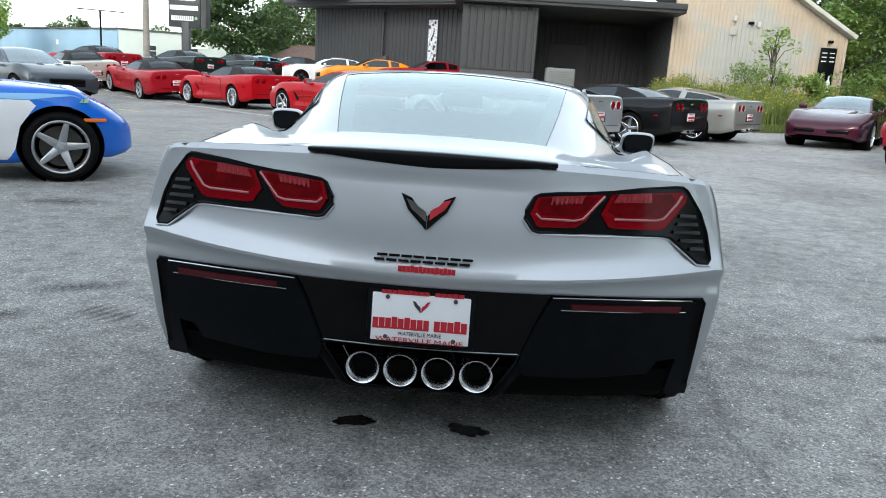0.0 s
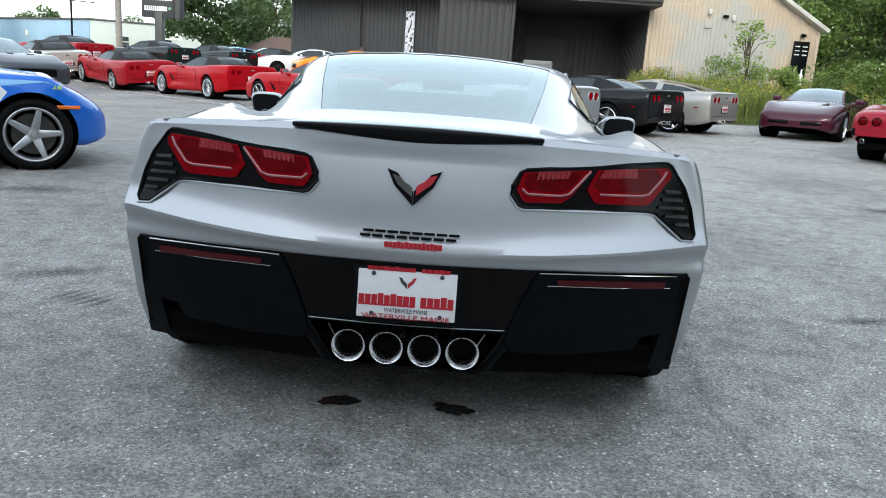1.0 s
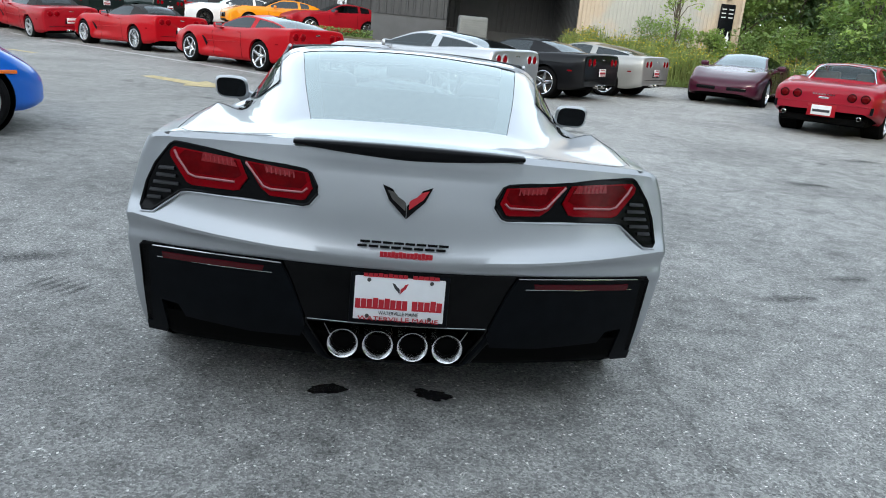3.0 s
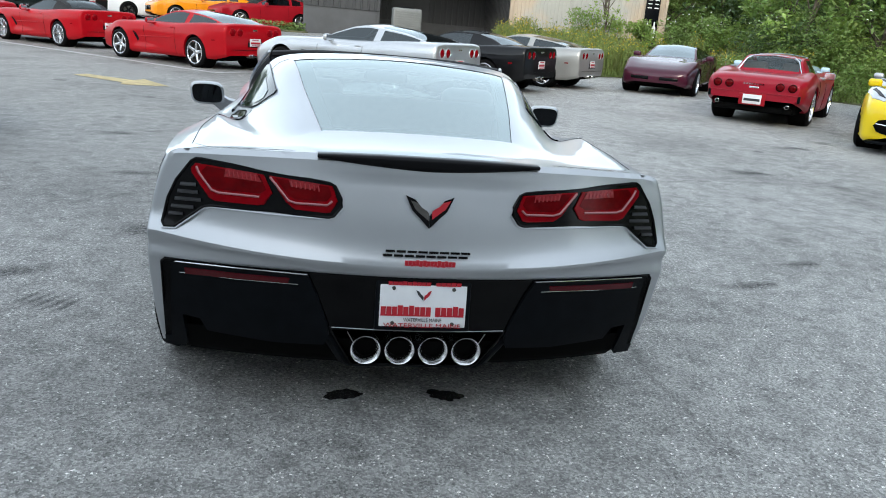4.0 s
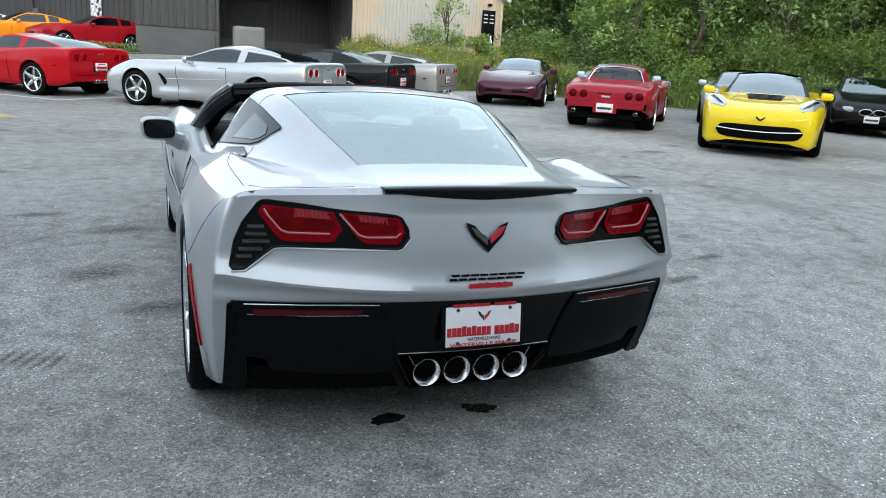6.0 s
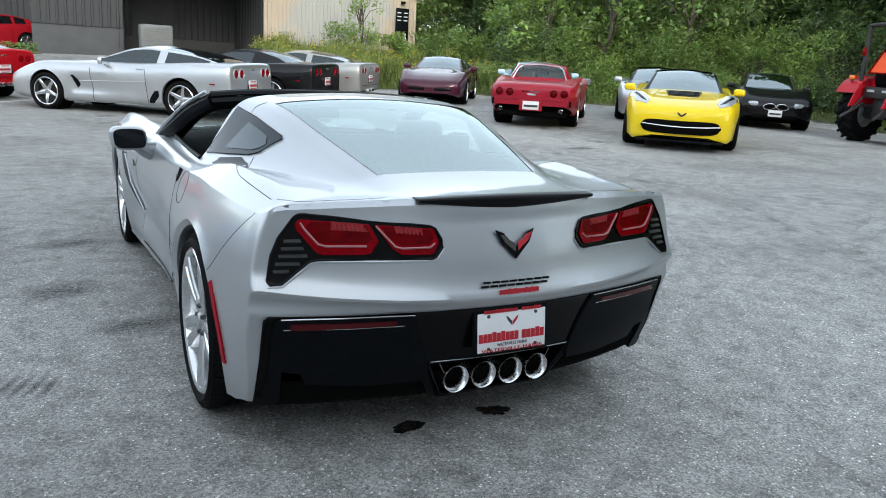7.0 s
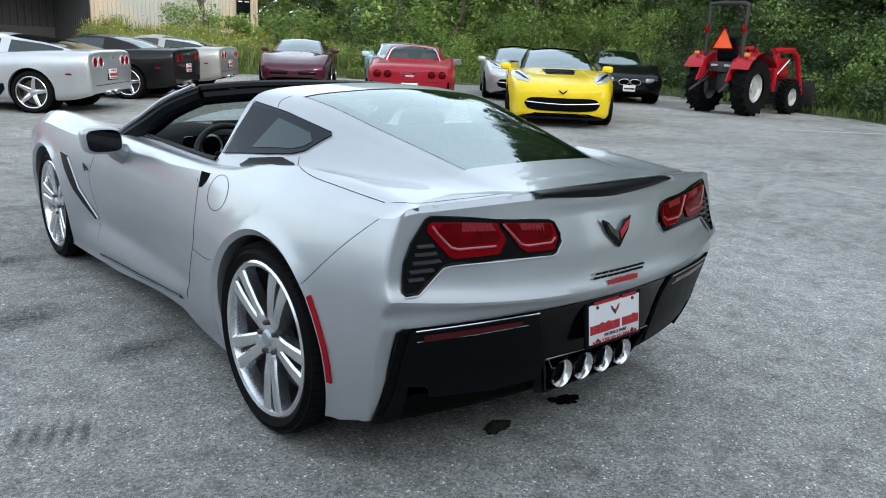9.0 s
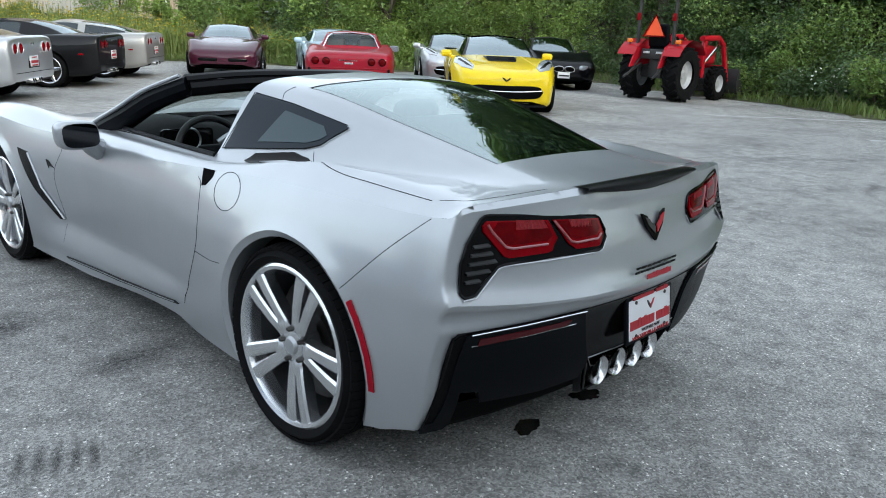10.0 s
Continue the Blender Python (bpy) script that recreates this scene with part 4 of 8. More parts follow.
for s in (-1, 1):
    poly = [(s * x, z) for x, z in ((0.772, 0.549), (0.755, 0.5535), (0.372, 0.557), (0.359, 0.553), (0.333, 0.495), (0.290, 0.378), (0.286, 0.345), (0.300, 0.306), (0.46, 0.298), (0.57, 0.305), (0.672, 0.311), (0.694, 0.354), (0.753, 0.361), (0.765, 0.40))]
    sh = part("bumper_shield", patch(poly, fascia, 0.013, 0.028), BLACK_PLASTIC, HERO, "satin black bumper panel")
    part("shield_leg", patch([(s * x, z) for x, z in ((0.779, 0.546), (0.760, 0.546), (0.752, 0.375), (0.742, 0.25), (0.752, 0.226), (0.819, 0.223), (0.818, 0.260), (0.796, 0.263), (0.790, 0.31))], fascia, 0.013, 0.045), BLACK_PLASTIC, sh)
    part("reflector", patch([(s * x, z) for x, z in ((0.735, 0.537), (0.412, 0.540), (0.418, 0.521), (0.734, 0.514))], fascia, 0.0150, 0.008), REFLECTOR, sh, "dark red reflector strip")
    part("trim_lip", tube([fascia(s * x, z) + Vector((0, -0.015, 0)) for x, z in ((0.768, 0.5495), (0.6, 0.5535), (0.362, 0.5545))], 0.0018, 5), CHROME, sh)
    part("trim_lip", tube([fascia(s * x, z) + Vector((0, -0.015, 0)) for x, z in ((0.757, 0.5115), (0.58, 0.5125), (0.39, 0.5155))], 0.0013, 5), CHROME, sh)
    part("vent", patch([(s * x, z) for x, z in ((0.8145, 0.545), (0.774, 0.551), (0.786, 0.30), (0.790, 0.258), (0.8165, 0.258))], fascia, 0.007, 0.02), VENT, HERO, "black mesh air outlet")
    part("vent_rim", tube([fascia(s * x, z) + Vector((0, -0.007, 0)) for x, z in ((0.800, 0.556), (0.814, 0.54), (0.8155, 0.40), (0.8185, 0.262), (0.8195, 0.226))], 0.0035, 6), BLACK_GLOSS, HERO)
    # tail lamp: black housing with a bevelled rim, two deep red lenses with ribbed blocks and light guides, louvres
    hp = ((0.8075, 0.672), (0.792, 0.745), (0.768, 0.800), (0.722, 0.862), (0.708, 0.870), (0.69, 0.8705), (0.305, 0.8345), (0.288, 0.826), (0.268, 0.790), (0.266, 0.768), (0.290, 0.737), (0.305, 0.7325), (0.66, 0.7345), (0.682, 0.730), (0.768, 0.664), (0.80, 0.661))
    house = part("tail_lamp", patch([(s * x, z) for x, z in hp], fascia, 0.003, 0.02), BLACK_GLOSS, HERO, "black tail lamp housing with red lenses")
    rim = [fascia(s * x, z) + Vector((0, -0.004, 0)) for x, z in hp]
    part("lamp_rim", tube(rim + rim[:1], 0.0042, 6), BLACK_GLOSS, house)
    part("trim_lip", tube([fascia(s * x, z) + Vector((0, -0.003, 0)) for x, z in ((0.806, 0.655), (0.765, 0.657), (0.68, 0.7235), (0.655, 0.7285), (0.48, 0.7275), (0.300, 0.7265), (0.284, 0.733), (0.260, 0.764))], 0.0030, 6), SILVER, house)
    lenses = (((0.706, 0.855), (0.502, 0.841), (0.476, 0.790), (0.499, 0.757), (0.515, 0.753), (0.645, 0.752), (0.662, 0.758), (0.718, 0.828), (0.719, 0.842)),
              ((0.484, 0.840), (0.297, 0.825), (0.281, 0.781), (0.300, 0.751), (0.312, 0.748), (0.405, 0.751), (0.432, 0.769)))
    blocks = (((0.614, 0.850), (0.522, 0.843), (0.506, 0.819), (0.585, 0.823), (0.617, 0.824)), ((0.427, 0.836), (0.333, 0.828), (0.347, 0.811), (0.419, 0.815)))
    bowls = (((0.672, 0.849), (0.512, 0.838), (0.492, 0.797), (0.512, 0.785), (0.640, 0.785), (0.658, 0.792), (0.688, 0.832)), ((0.466, 0.835), (0.306, 0.822), (0.297, 0.796), (0.312, 0.779), (0.402, 0.778), (0.424, 0.787)))
    guides = (((0.706, 0.847), (0.695, 0.827), (0.657, 0.783), (0.635, 0.777), (0.514, 0.777)), ((0.483, 0.838), (0.426, 0.775), (0.403, 0.769), (0.310, 0.770), (0.295, 0.783)))
    for poly, bowl, blk, gd in zip(lenses, bowls, blocks, guides):
        lens = part("lens", patch([(s * x, z) for x, z in poly], fascia, 0.008, 0.01), LENS_RED, house)
        part("inner_lens", patch([(s * x, z) for x, z in bowl], fascia, 0.0095, 0.003), LENS_DEEP, lens)
        part("reverse_lens", patch([(s * x, z) for x, z in blk], fascia, 0.0105, 0.003), LENS_GLOW, lens, "pale ribbed lamp block")
        xa, xb = blk[0][0], blk[1][0]
        for k in range(7):
            f = (k + 0.5) / 7
            x0, z0 = xa + (xb - xa) * f, blk[0][1] + (blk[1][1] - blk[0][1]) * f
            part("lens_rib", tube([fascia(s * x0, z0 - 0.003) + Vector((0, -0.0105, 0)), fascia(s * (x0 - 0.003), z0 - 0.020) + Vector((0, -0.0105, 0))], 0.0026, 5), RIB, lens)
        part("light_guide", tube([fascia(s * x, z) + Vector((0, -0.0105, 0)) for x, z in gd], 0.0038, 6), LENS_GUIDE, lens, "pale pink light guide")
        edge_ = [fascia(s * x, z) + Vector((0, -0.008, 0)) for x, z in poly]
        part("lens_edge", tube(edge_ + edge_[:1], 0.0018, 5), LENS_RED, lens)
    for xa, za, xb, zb in ((0.754, 0.789, 0.706, 0.791), (0.762, 0.767, 0.700, 0.769), (0.770, 0.744, 0.690, 0.747), (0.781, 0.720, 0.712, 0.723), (0.788, 0.698, 0.744, 0.700)):
        fin = [fascia(s * xa, za) + Vector((0, -0.004, 0)), fascia(s * xb, zb) + Vector((0, -0.004, 0))]
        bm = bmesh.new()
        q = [bm.verts.new(p + Vector((0, dy, dz))) for p in fin for dy, dz in ((0, 0.006), (-0.010, 0.001), (-0.010, -0.003), (0, -0.003))]
        for k in range(4):
            bm.faces.new((q[k], q[(k + 1) % 4], q[4 + (k + 1) % 4], q[4 + k]))
        bmesh.ops.recalc_face_normals(bm, faces=bm.faces)
        part("fin", bm, LOUVRE, house, "black louvre fin", smooth=False)
# exhaust: a sunken trapezoid with a gloss frame, four wide polished tips
TRAP = ((0.286, 0.366), (0.279, 0.350), (0.214, 0.226), (0.20, 0.2205), (-0.20, 0.2205), (-0.214, 0.226), (-0.279, 0.350), (-0.286, 0.366))


def recess(k, d):
    x, z = TRAP[int(k) % 8]
    p = fascia(x, z)
    return Vector((x * (1 - 0.10 * d), p.y * (1 - d) - 0.60 * d, z + (0.295 - z) * 0.12 * d))


bm = surf(recess, range(9), [0, 0.15, 1.0])
bm.faces.new([bm.verts.new(recess(k, 1.0)) for k in range(8)])
part("exhaust_surround", bm, BLACK_GLOSS, HERO, "sunken black exhaust panel", smooth=False)
OUT = ((0.322, 0.372), (0.312, 0.330), (0.250, 0.222), (0.222, 0.206), (-0.222, 0.206), (-0.250, 0.222), (-0.312, 0.330), (-0.322, 0.372))
bm = surf(lambda k, d: fascia(OUT[int(k)][0] + (TRAP[int(k)][0] - OUT[int(k)][0]) * d, OUT[int(k)][1] + (TRAP[int(k)][1] - OUT[int(k)][1]) * d) + Vector((0, 0.004 - 0.012 * math.sin(math.pi * min(1.0, d * 1.1)), 0)), range(8), [0, 0.25, 0.5, 0.75, 1.0])
bmesh.ops.recalc_face_normals(bm, faces=bm.faces)
part("exhaust_frame", bm, BLACK_PLASTIC, HERO)
part("exhaust_trim", tube([fascia(x, z) + Vector((0, -0.006, 0)) for x, z in TRAP + TRAP[:1]], 0.0045, 6), BLACK_GLOSS, HERO)
part("exhaust_trim", tube([fascia(x, 0.371) + Vector((0, -0.009, 0)) for x in (-0.28, -0.13, 0, 0.13, 0.28)], 0.0014, 5), ALLOY_DULL, HERO)
for x in (-0.222, 0.222):
    part("exhaust_hanger", tube([(x * 1.03, -0.715, 0.345), (x * 0.93, -0.715, 0.305)], 0.0012, 4), ALLOY_DULL, HERO)
TIP = mat("brushed_steel", (0.74, 0.74, 0.75), 0.24, 1.0, vary=0.02, scale=12)
for k in range(4):
    tip = part("exhaust_tip", lathe([(0.034, -0.09), (0.0345, 0.006), (0.0352, 0.012), (0.0472, 0.034), (0.0490, 0.035), (0.0495, 0.0), (0.047, -0.09)], 36), TIP, HERO, "polished round exhaust tip", matrix=pose(-0.167 + 0.1113 * k, -0.694, 0.286, 0, 0, -90))
    part("exhaust_bore", lathe([(0.0, -0.07), (0.0342, -0.07), (0.0342, 0.004)], 24), BLACK_DULL, tip)

# dealer plate in its frame; the dealer's names are plain red bars
PL = pose(0, -0.789, 0.469, -7, 0, 0)
holder = part("plate_frame", box(0.302, 0.014, 0.162, (0, 0, 0), 0.006), BLACK_PLASTIC, HERO, "black plate frame", matrix=PL)
plate = part("number_plate", box(0.276, 0.006, 0.136, (0, -0.006, 0), 0.004), PLATE_WHITE, holder, "white dealer plate with red bars")


def word_bars(total, h, n, gap=0.12, shear=0.0, notch=True):
    """A row of small blocks, one for each letter of writing that is not lettered."""
    w = total / n
    out = [(-total / 2, -h / 2), (total / 2 - w * gap, -h / 2)]
    for k in reversed(range(n)):
        x0, x1 = -total / 2 + w * k, -total / 2 + w * (k + 1 - gap)
        top = h / 2 + (h * 0.14 if notch and k % 3 != 1 and k % 2 else 0)
        out += [(x1, top), (x0, top)]
        if k:
            out += [(x0, -h * 0.34), (x0 - w * gap, -h * 0.34)]
    return prism([(x + z * shear, z) for x, z in out], 0.002)


for total, h, n, x, z in ((0.160, 0.030, 9, -0.053, -0.018), (0.094, 0.030, 5, 0.086, -0.018), (0.135, 0.011, 9, -0.045, 0.071), (0.082, 0.011, 5, 0.078, 0.071)):
    part("plate_lettering", move(word_bars(total, h, n), pose(x, -0.0105, z)), PLATE_RED, plate, "red bars")
part("plate_text", move(text_mesh("WATERVILLE MAINE", 0.016, 0.0006, 0.122), pose(0, -0.0105, -0.045)), INK, plate, smooth=False)
part("plate_text", move(text_mesh("WATERVILLE MAINE", 0.019, 0.0010, 0.245), pose(0, -0.0115, -0.063)), PLATE_RED, plate, smooth=False)
for x in (-0.095, 0.095):
    for z in (0.056, -0.056):
        part("screw", lathe([(0.0, 0.003), (0.006, 0.002), (0.0065, -0.002)], 10), STEEL_DARK, plate, matrix=pose(x, -0.010, z, 0, 0, -90))


def wings(w, h, t):
    """Two swept wings that meet in a point below: left and right outlines."""
    l = [(-0.001, -h / 2), (-w * 0.16, -h * 0.26), (-w * 0.36, h * 0.04), (-w * 0.42, h * 0.24), (-w / 2, h / 2), (-w * 0.30, h * 0.38), (-w * 0.20, h * 0.16), (-w * 0.07, h * 0.02), (-0.001, -h * 0.10)]
    return prism(l, t, 0.0), prism([(-x, z) for x, z in l[::-1]], t, 0.0)


EMB = pose(0, -0.776, 0.768, -13, 0, 0)
lw, rw_ = wings(0.150, 0.098, 0.008)
eb = part("emblem", lw, BLACK_GLOSS, HERO, "winged emblem, black and red", matrix=EMB)
part("emblem_wing", rw_, BLACK_GLOSS, eb)
lw, rw_ = wings(0.116, 0.060, 0.003)
part("emblem_inlay", move(lw, pose(-0.002, -0.003, 0.004)), STEEL_DARK, eb)
part("emblem_inlay", move(rw_, pose(0.006, -0.004, 0.008)), PLATE_RED, eb)
lw, rw_ = wings(0.05, 0.034, 0.002)
part("plate_emblem", merge(move(lw, pose(0, -0.0105, 0.034)), ), INK, plate)
part("plate_emblem", move(rw_, pose(0, -0.0105, 0.034)), PLATE_RED, plate)
for k in range(8):
    for dz in (-0.0065, 0.0065):
        part("badge_bar", move(box(0.029, 0.004, 0.0072, (-0.117 + 0.0335 * k + dz * 0.6, 0, dz), 0.001), pose(-0.002, -0.801 + 0.16 * (-0.117 + 0.0335 * k) ** 2, 0.641, -10)), BLACK_GLOSS, HERO, "black badge bar")
part("dealer_badge", move(word_bars(0.158, 0.016, 14, 0.06), pose(0.010, -0.808, 0.613, -4)), PLATE_RED, HERO, "red dealer badge bars")
part("dealer_badge", move(word_bars(0.125, 0.008, 14, 0.1), pose(0.012, -0.807, 0.599, 4)), PLATE_RED, HERO)


# spoiler blade on the trailing edge
def blade(x, k):
    e = abs(x) / 0.345
    th = 1 - 0.74 * e ** 1.5
    zt = fascia_top(x)
    p = Vector((x, fascia_y(zt) + fascia_k(zt) * x * x, zt))
    prof = ((0.052, 0.002), (0.022, 0.006), (-0.016, 0.005), (-0.024, -0.003), (-0.014, -0.034), (0.002, -0.043))[k]
    return Vector((x, p.y + prof[0], p.z + prof[1] * (th if prof[1] < 0 else 1 - 0.35 * e ** 2) - (0.006 if k == 0 else 0)))


part("spoiler", surf(lambda x, k: blade(x, int(k)), [-0.345 + 0.69 * i / 30 for i in range(31)], range(6)), CARBON, HERO, "gloss black rear spoiler blade", angle=25)

for s in (-1, 1):
    F, D = side_fn(s), deck_fn(s)
    # side marker along the rear arch
    part("side_marker", out_patch([(r * math.cos(radians(a)), 0.345 + r * math.sin(radians(a))) for r, a in [(0.386, 143 + 8.2 * k) for k in range(6)] + [(0.404, 184 - 8.2 * k) for k in range(6)]], F, s, 0.006, 0.012, 0.012), LENS_MARKER, HERO, "red side marker lamp")
    # filler flap as a fine ring seam, left side only
    seams = []
    if s < 0:
        ring = [F(0.385 + 0.082 * math.sin(a), 0.782 + 0.064 * math.cos(a)) for a in [2 * math.pi * k / 32 for k in range(33)]]
        seams.append(tube(ring, 0.0014, 4))
    def on(fn, pts, w=0.0012):
        path = spline([Vector((a, b, 0)) for a, b in pts], 5)
        seams.append(tube([fn(p.x, p.y) for p in path], w, 4))
    on(F, ((-0.262, 0.596), (-0.345, 0.677), (-0.43, 0.758), (-0.545, 0.858)))
    on(D, ((0.227, 3.68), (0.17, 4.1), (0.10, 4.6), (0.031, 5.0), (-0.078, 5.25), (-0.20, 5.34), (-0.35, 5.35), (-0.48, 5.32)), 0.0015)
    on(D, ((-0.66, 3.3), (-0.645, 3.8), (-0.63, 4.2), (-0.60, 4.6), (-0.56, 4.9), (-0.50, 5.2)), 0.0009)
    on(D, ((0.50, 2.95), (0.52, 2.6), (0.515, 2.1)))
    on(F, ((0.60, 0.80), (0.569, 0.768), (0.552, 0.63), (0.581, 0.516), (0.679, 0.376), (0.745, 0.27)), 0.0014)
    on(F, ((0.572, 0.53), (0.45, 0.525), (0.355, 0.535)))
    on(F, ((1.87, 0.79), (1.895, 0.717), (1.996, 0.592), (2.00, 0.42), (2.032, 0.235)))
    for sm in seams:
        part("panel_seam", sm, BLACK_DULL, HERO, "dark panel gap")
    # scoop, slot and front wing vent
    part("scoop", out_patch([(0.580, 0.834), (0.498, 0.836), (0.502, 0.812), (0.535, 0.780), (0.562, 0.774)], F, s, 0.002, 0.004, 0.03), BLACK_DULL, HERO, "black scoop behind the door")
    slot = part("air_slot", out_patch([(0.50, 4.10), (0.475, 3.86), (0.30, 3.75), (0.22, 3.87), (0.165, 4.10), (0.165, 4.28), (0.29, 4.34), (0.42, 4.26)], D, -s, 0.006, 0.010, 0.03), BLACK_GLOSS, HERO, "black air slot in the haunch")
    part("slot_vane", out_patch([(0.42, 4.11), (0.31, 4.00), (0.225, 4.08), (0.27, 4.17)], D, -s, 0.0095, 0.004, 0.03), ALLOY_DULL, slot, "grey vane in the air slot")
    part("slot_vane", out_patch([(0.208, 4.04), (0.195, 3.98), (0.176, 4.11), (0.188, 4.17)], D, -s, 0.0095, 0.004, 0.03), ALLOY_DULL, slot)
    part("wing_vent", out_patch([(2.38, 0.685), (2.26, 0.677), (2.156, 0.51), (2.025, 0.355), (2.075, 0.350), (2.225, 0.49)], F, s, 0.004, 0.01, 0.04), BLACK_GLOSS, HERO, "black vent behind the front wheel")
    part("vent_blade", tube([F(2.245, 0.672) + Vector((s * 0.008, 0, 0)), F(2.146, 0.51) + Vector((s * 0.008, 0, 0)), F(2.018, 0.360) + Vector((s * 0.008, 0, 0))], 0.005, 6), SILVER, HERO)
    part("wing_badge", out_patch([(2.06, 0.665), (2.03, 0.66), (1.98, 0.63), (2.03, 0.635), (2.04, 0.62)], F, s, 0.003, 0.004), BLACK_GLOSS, HERO)
    # sill strip
    strip = part("sill_strip", out_patch([(0.80, 0.251), (1.0, 0.224), (1.42, 0.182), (1.98, 0.152), (2.02, 0.164), (1.40, 0.198), (1.0, 0.235), (0.84, 0.255)], F, s, 0.007, 0.012, 0.025), BLACK_PLASTIC, HERO, "black sill strip")
    part("trim_lip", tube([F(y, z) + Vector((s * 0.0075, 0, 0)) for y, z in ((0.84, 0.2505), (1.0, 0.2295), (1.2, 0.209), (1.41, 0.190), (1.7, 0.174), (1.98, 0.158))], 0.0022, 5), SILVER, strip)
    # quarter window: black panel, lighter glass inside
    qw = part("quarter_window", out_patch([(0.655, 3.84), (0.42, 3.73), (0.27, 3.65), (0.22, 3.55), (0.158, 3.11), (0.17, 3.05), (0.43, 2.99), (0.645, 2.85)], D, -s, 0.004, 0.008, 0.025), QGLASS, HERO, "black-bordered quarter window")
    part("pane", out_patch([(0.50, 3.66), (0.28, 3.56), (0.235, 3.47), (0.215, 3.36), (0.25, 3.22), (0.45, 3.14)], D, -s, 0.0065, 0.002, 0.05), GLASS_PANE, qw, "tinted pane")
    rim = [D(y, v) + Vector((s * 0.004, 0, 0.004)) for y, v in ((0.66, 3.85), (0.42, 3.74), (0.27, 3.66), (0.215, 3.555), (0.153, 3.11), (0.165, 3.045), (0.43, 2.98), (0.65, 2.84), (0.66, 3.85))]
    part("window_seal", tube(rim, 0.0016, 5), BLACK_PLASTIC, qw)
    # door mirror on its arm
    mb = bmesh.new()
    bmesh.ops.create_uvsphere(mb, u_segments=24, v_segments=14, radius=1.0)
    for v in mb.verts:
        q = v.co.copy()
        n4 = (abs(q.x) ** 4 + abs(q.z) ** 4) ** 0.25 or 1e-6
        rr = math.hypot(q.x, q.z)
        v.co.x, v.co.z = q.x * rr / n4 * 0.090 if rr > 0 else 0, q.z * rr / n4 * 0.062 if rr > 0 else 0
        v.co.y = max(q.y * 0.095, -0.035)
        v.co.x += s * 0.0 + v.co.z * 0.12 * s
    mir = part("mirror", mb, SILVER, HERO, "silver door mirror", matrix=pose(s * 0.968, 1.42, 0.862, 0, 0, -6 * s), angle=40)
    mg = bmesh.new()
    bmesh.ops.create_circle(mg, cap_ends=True, segments=32, radius=1.0)
    for v in mg.verts:
        n4 = (abs(v.co.x) ** 4 + abs(v.co.y) ** 4) ** 0.25
        v.co.x, v.co.y = v.co.x / n4 * 0.078, v.co.y / n4 * 0.050
    move(mg, pose(0, -0.039, 0, 90, 0, 0))
    for v in mg.verts:
        v.co.x += v.co.z * 0.12 * s
    part("mirror_glass", mg, DARK_MIRROR, mir, "dark mirror glass", smooth=False)
    part("mirror_arm", tube([(s * 0.93, 1.44, 0.835), (s * 0.885, 1.47, 0.80), (s * 0.83, 1.51, 0.775)], 0.036, 10, 0.05), SILVER, HERO)
    # windshield pillar: black inside, silver strip outside
    pil = spline([(s * 0.735, 1.80, 0.79), (s * 0.715, 1.69, 0.85), (s * 0.69, 1.51, 0.925), (s * 0.64, 1.36, 1.01), (s * 0.575, 1.15, 1.088)], 5)
    part("pillar", tube(pil, 0.062, 10, 0.045), BLACK_PLASTIC, HERO, "black windshield pillar")
    part("pillar_trim", tube([p + Vector((s * 0.046, 0.020, 0.036)) for p in pil], 0.011, 8, 0.009), SILVER, HERO, "silver pillar strip")
    part("belt_seal", tube([D(0.68 + 1.25 * k / 12, 4.05) + Vector((0, 0, 0.004)) for k in range(13)], 0.010, 6), BLACK_PLASTIC, HERO)
    # inner door panel
    part("door_panel", surf(lambda y, k: Vector((s * (0.735 - 0.05 * k), y, 0.86 - 0.28 * k)), [0.68, 1.2, 1.9], [0, 0.3, 1]), INTERIOR, HERO)
# windshield and header rail
hd = spline([(-0.60, 1.16, 1.100), (-0.35, 1.12, 1.122), (0, 1.10, 1.128), (0.35, 1.12, 1.122), (0.60, 1.16, 1.100)], 5)
part("header_rail", merge(tube(hd, 0.030, 10), tube([p + Vector((0, -0.035, -0.030)) for p in hd], 0.032, 8)), BLACK_GLOSS, HERO, "black windshield header rail")


def screen(u, v):
    a = Vector((0.72 * u, 1.75 + 0.26 * (1 - u * u), 0.855 + 0.02 * (1 - u * u)))
    b = Vector((0.57 * u, 1.17 - 0.05 * (1 - u * u), 1.098 + 0.025 * (1 - u * u)))
    p = a.lerp(b, v)
    p.z += 0.035 * math.sin(math.pi * v)
    return p


part("windshield", surf(screen, [-1 + k / 10 for k in range(21)], [k / 10 for k in range(11)]), GLASS_WS, HERO, "clear windshield", angle=60)
part("rear_view_mirror", merge(box(0.22, 0.03, 0.065, (0, 1.22, 1.035), 0.015), tube([(0, 1.23, 1.06), (0, 1.27, 1.10)], 0.012, 6)), BLACK_PLASTIC, HERO)
for s in (-1, 1):
    part("sun_visor", move(box(0.36, 0.15, 0.018, (0, 0, 0), 0.006), pose(s * 0.30, 1.17, 1.085, -20)), INTERIOR, HERO)
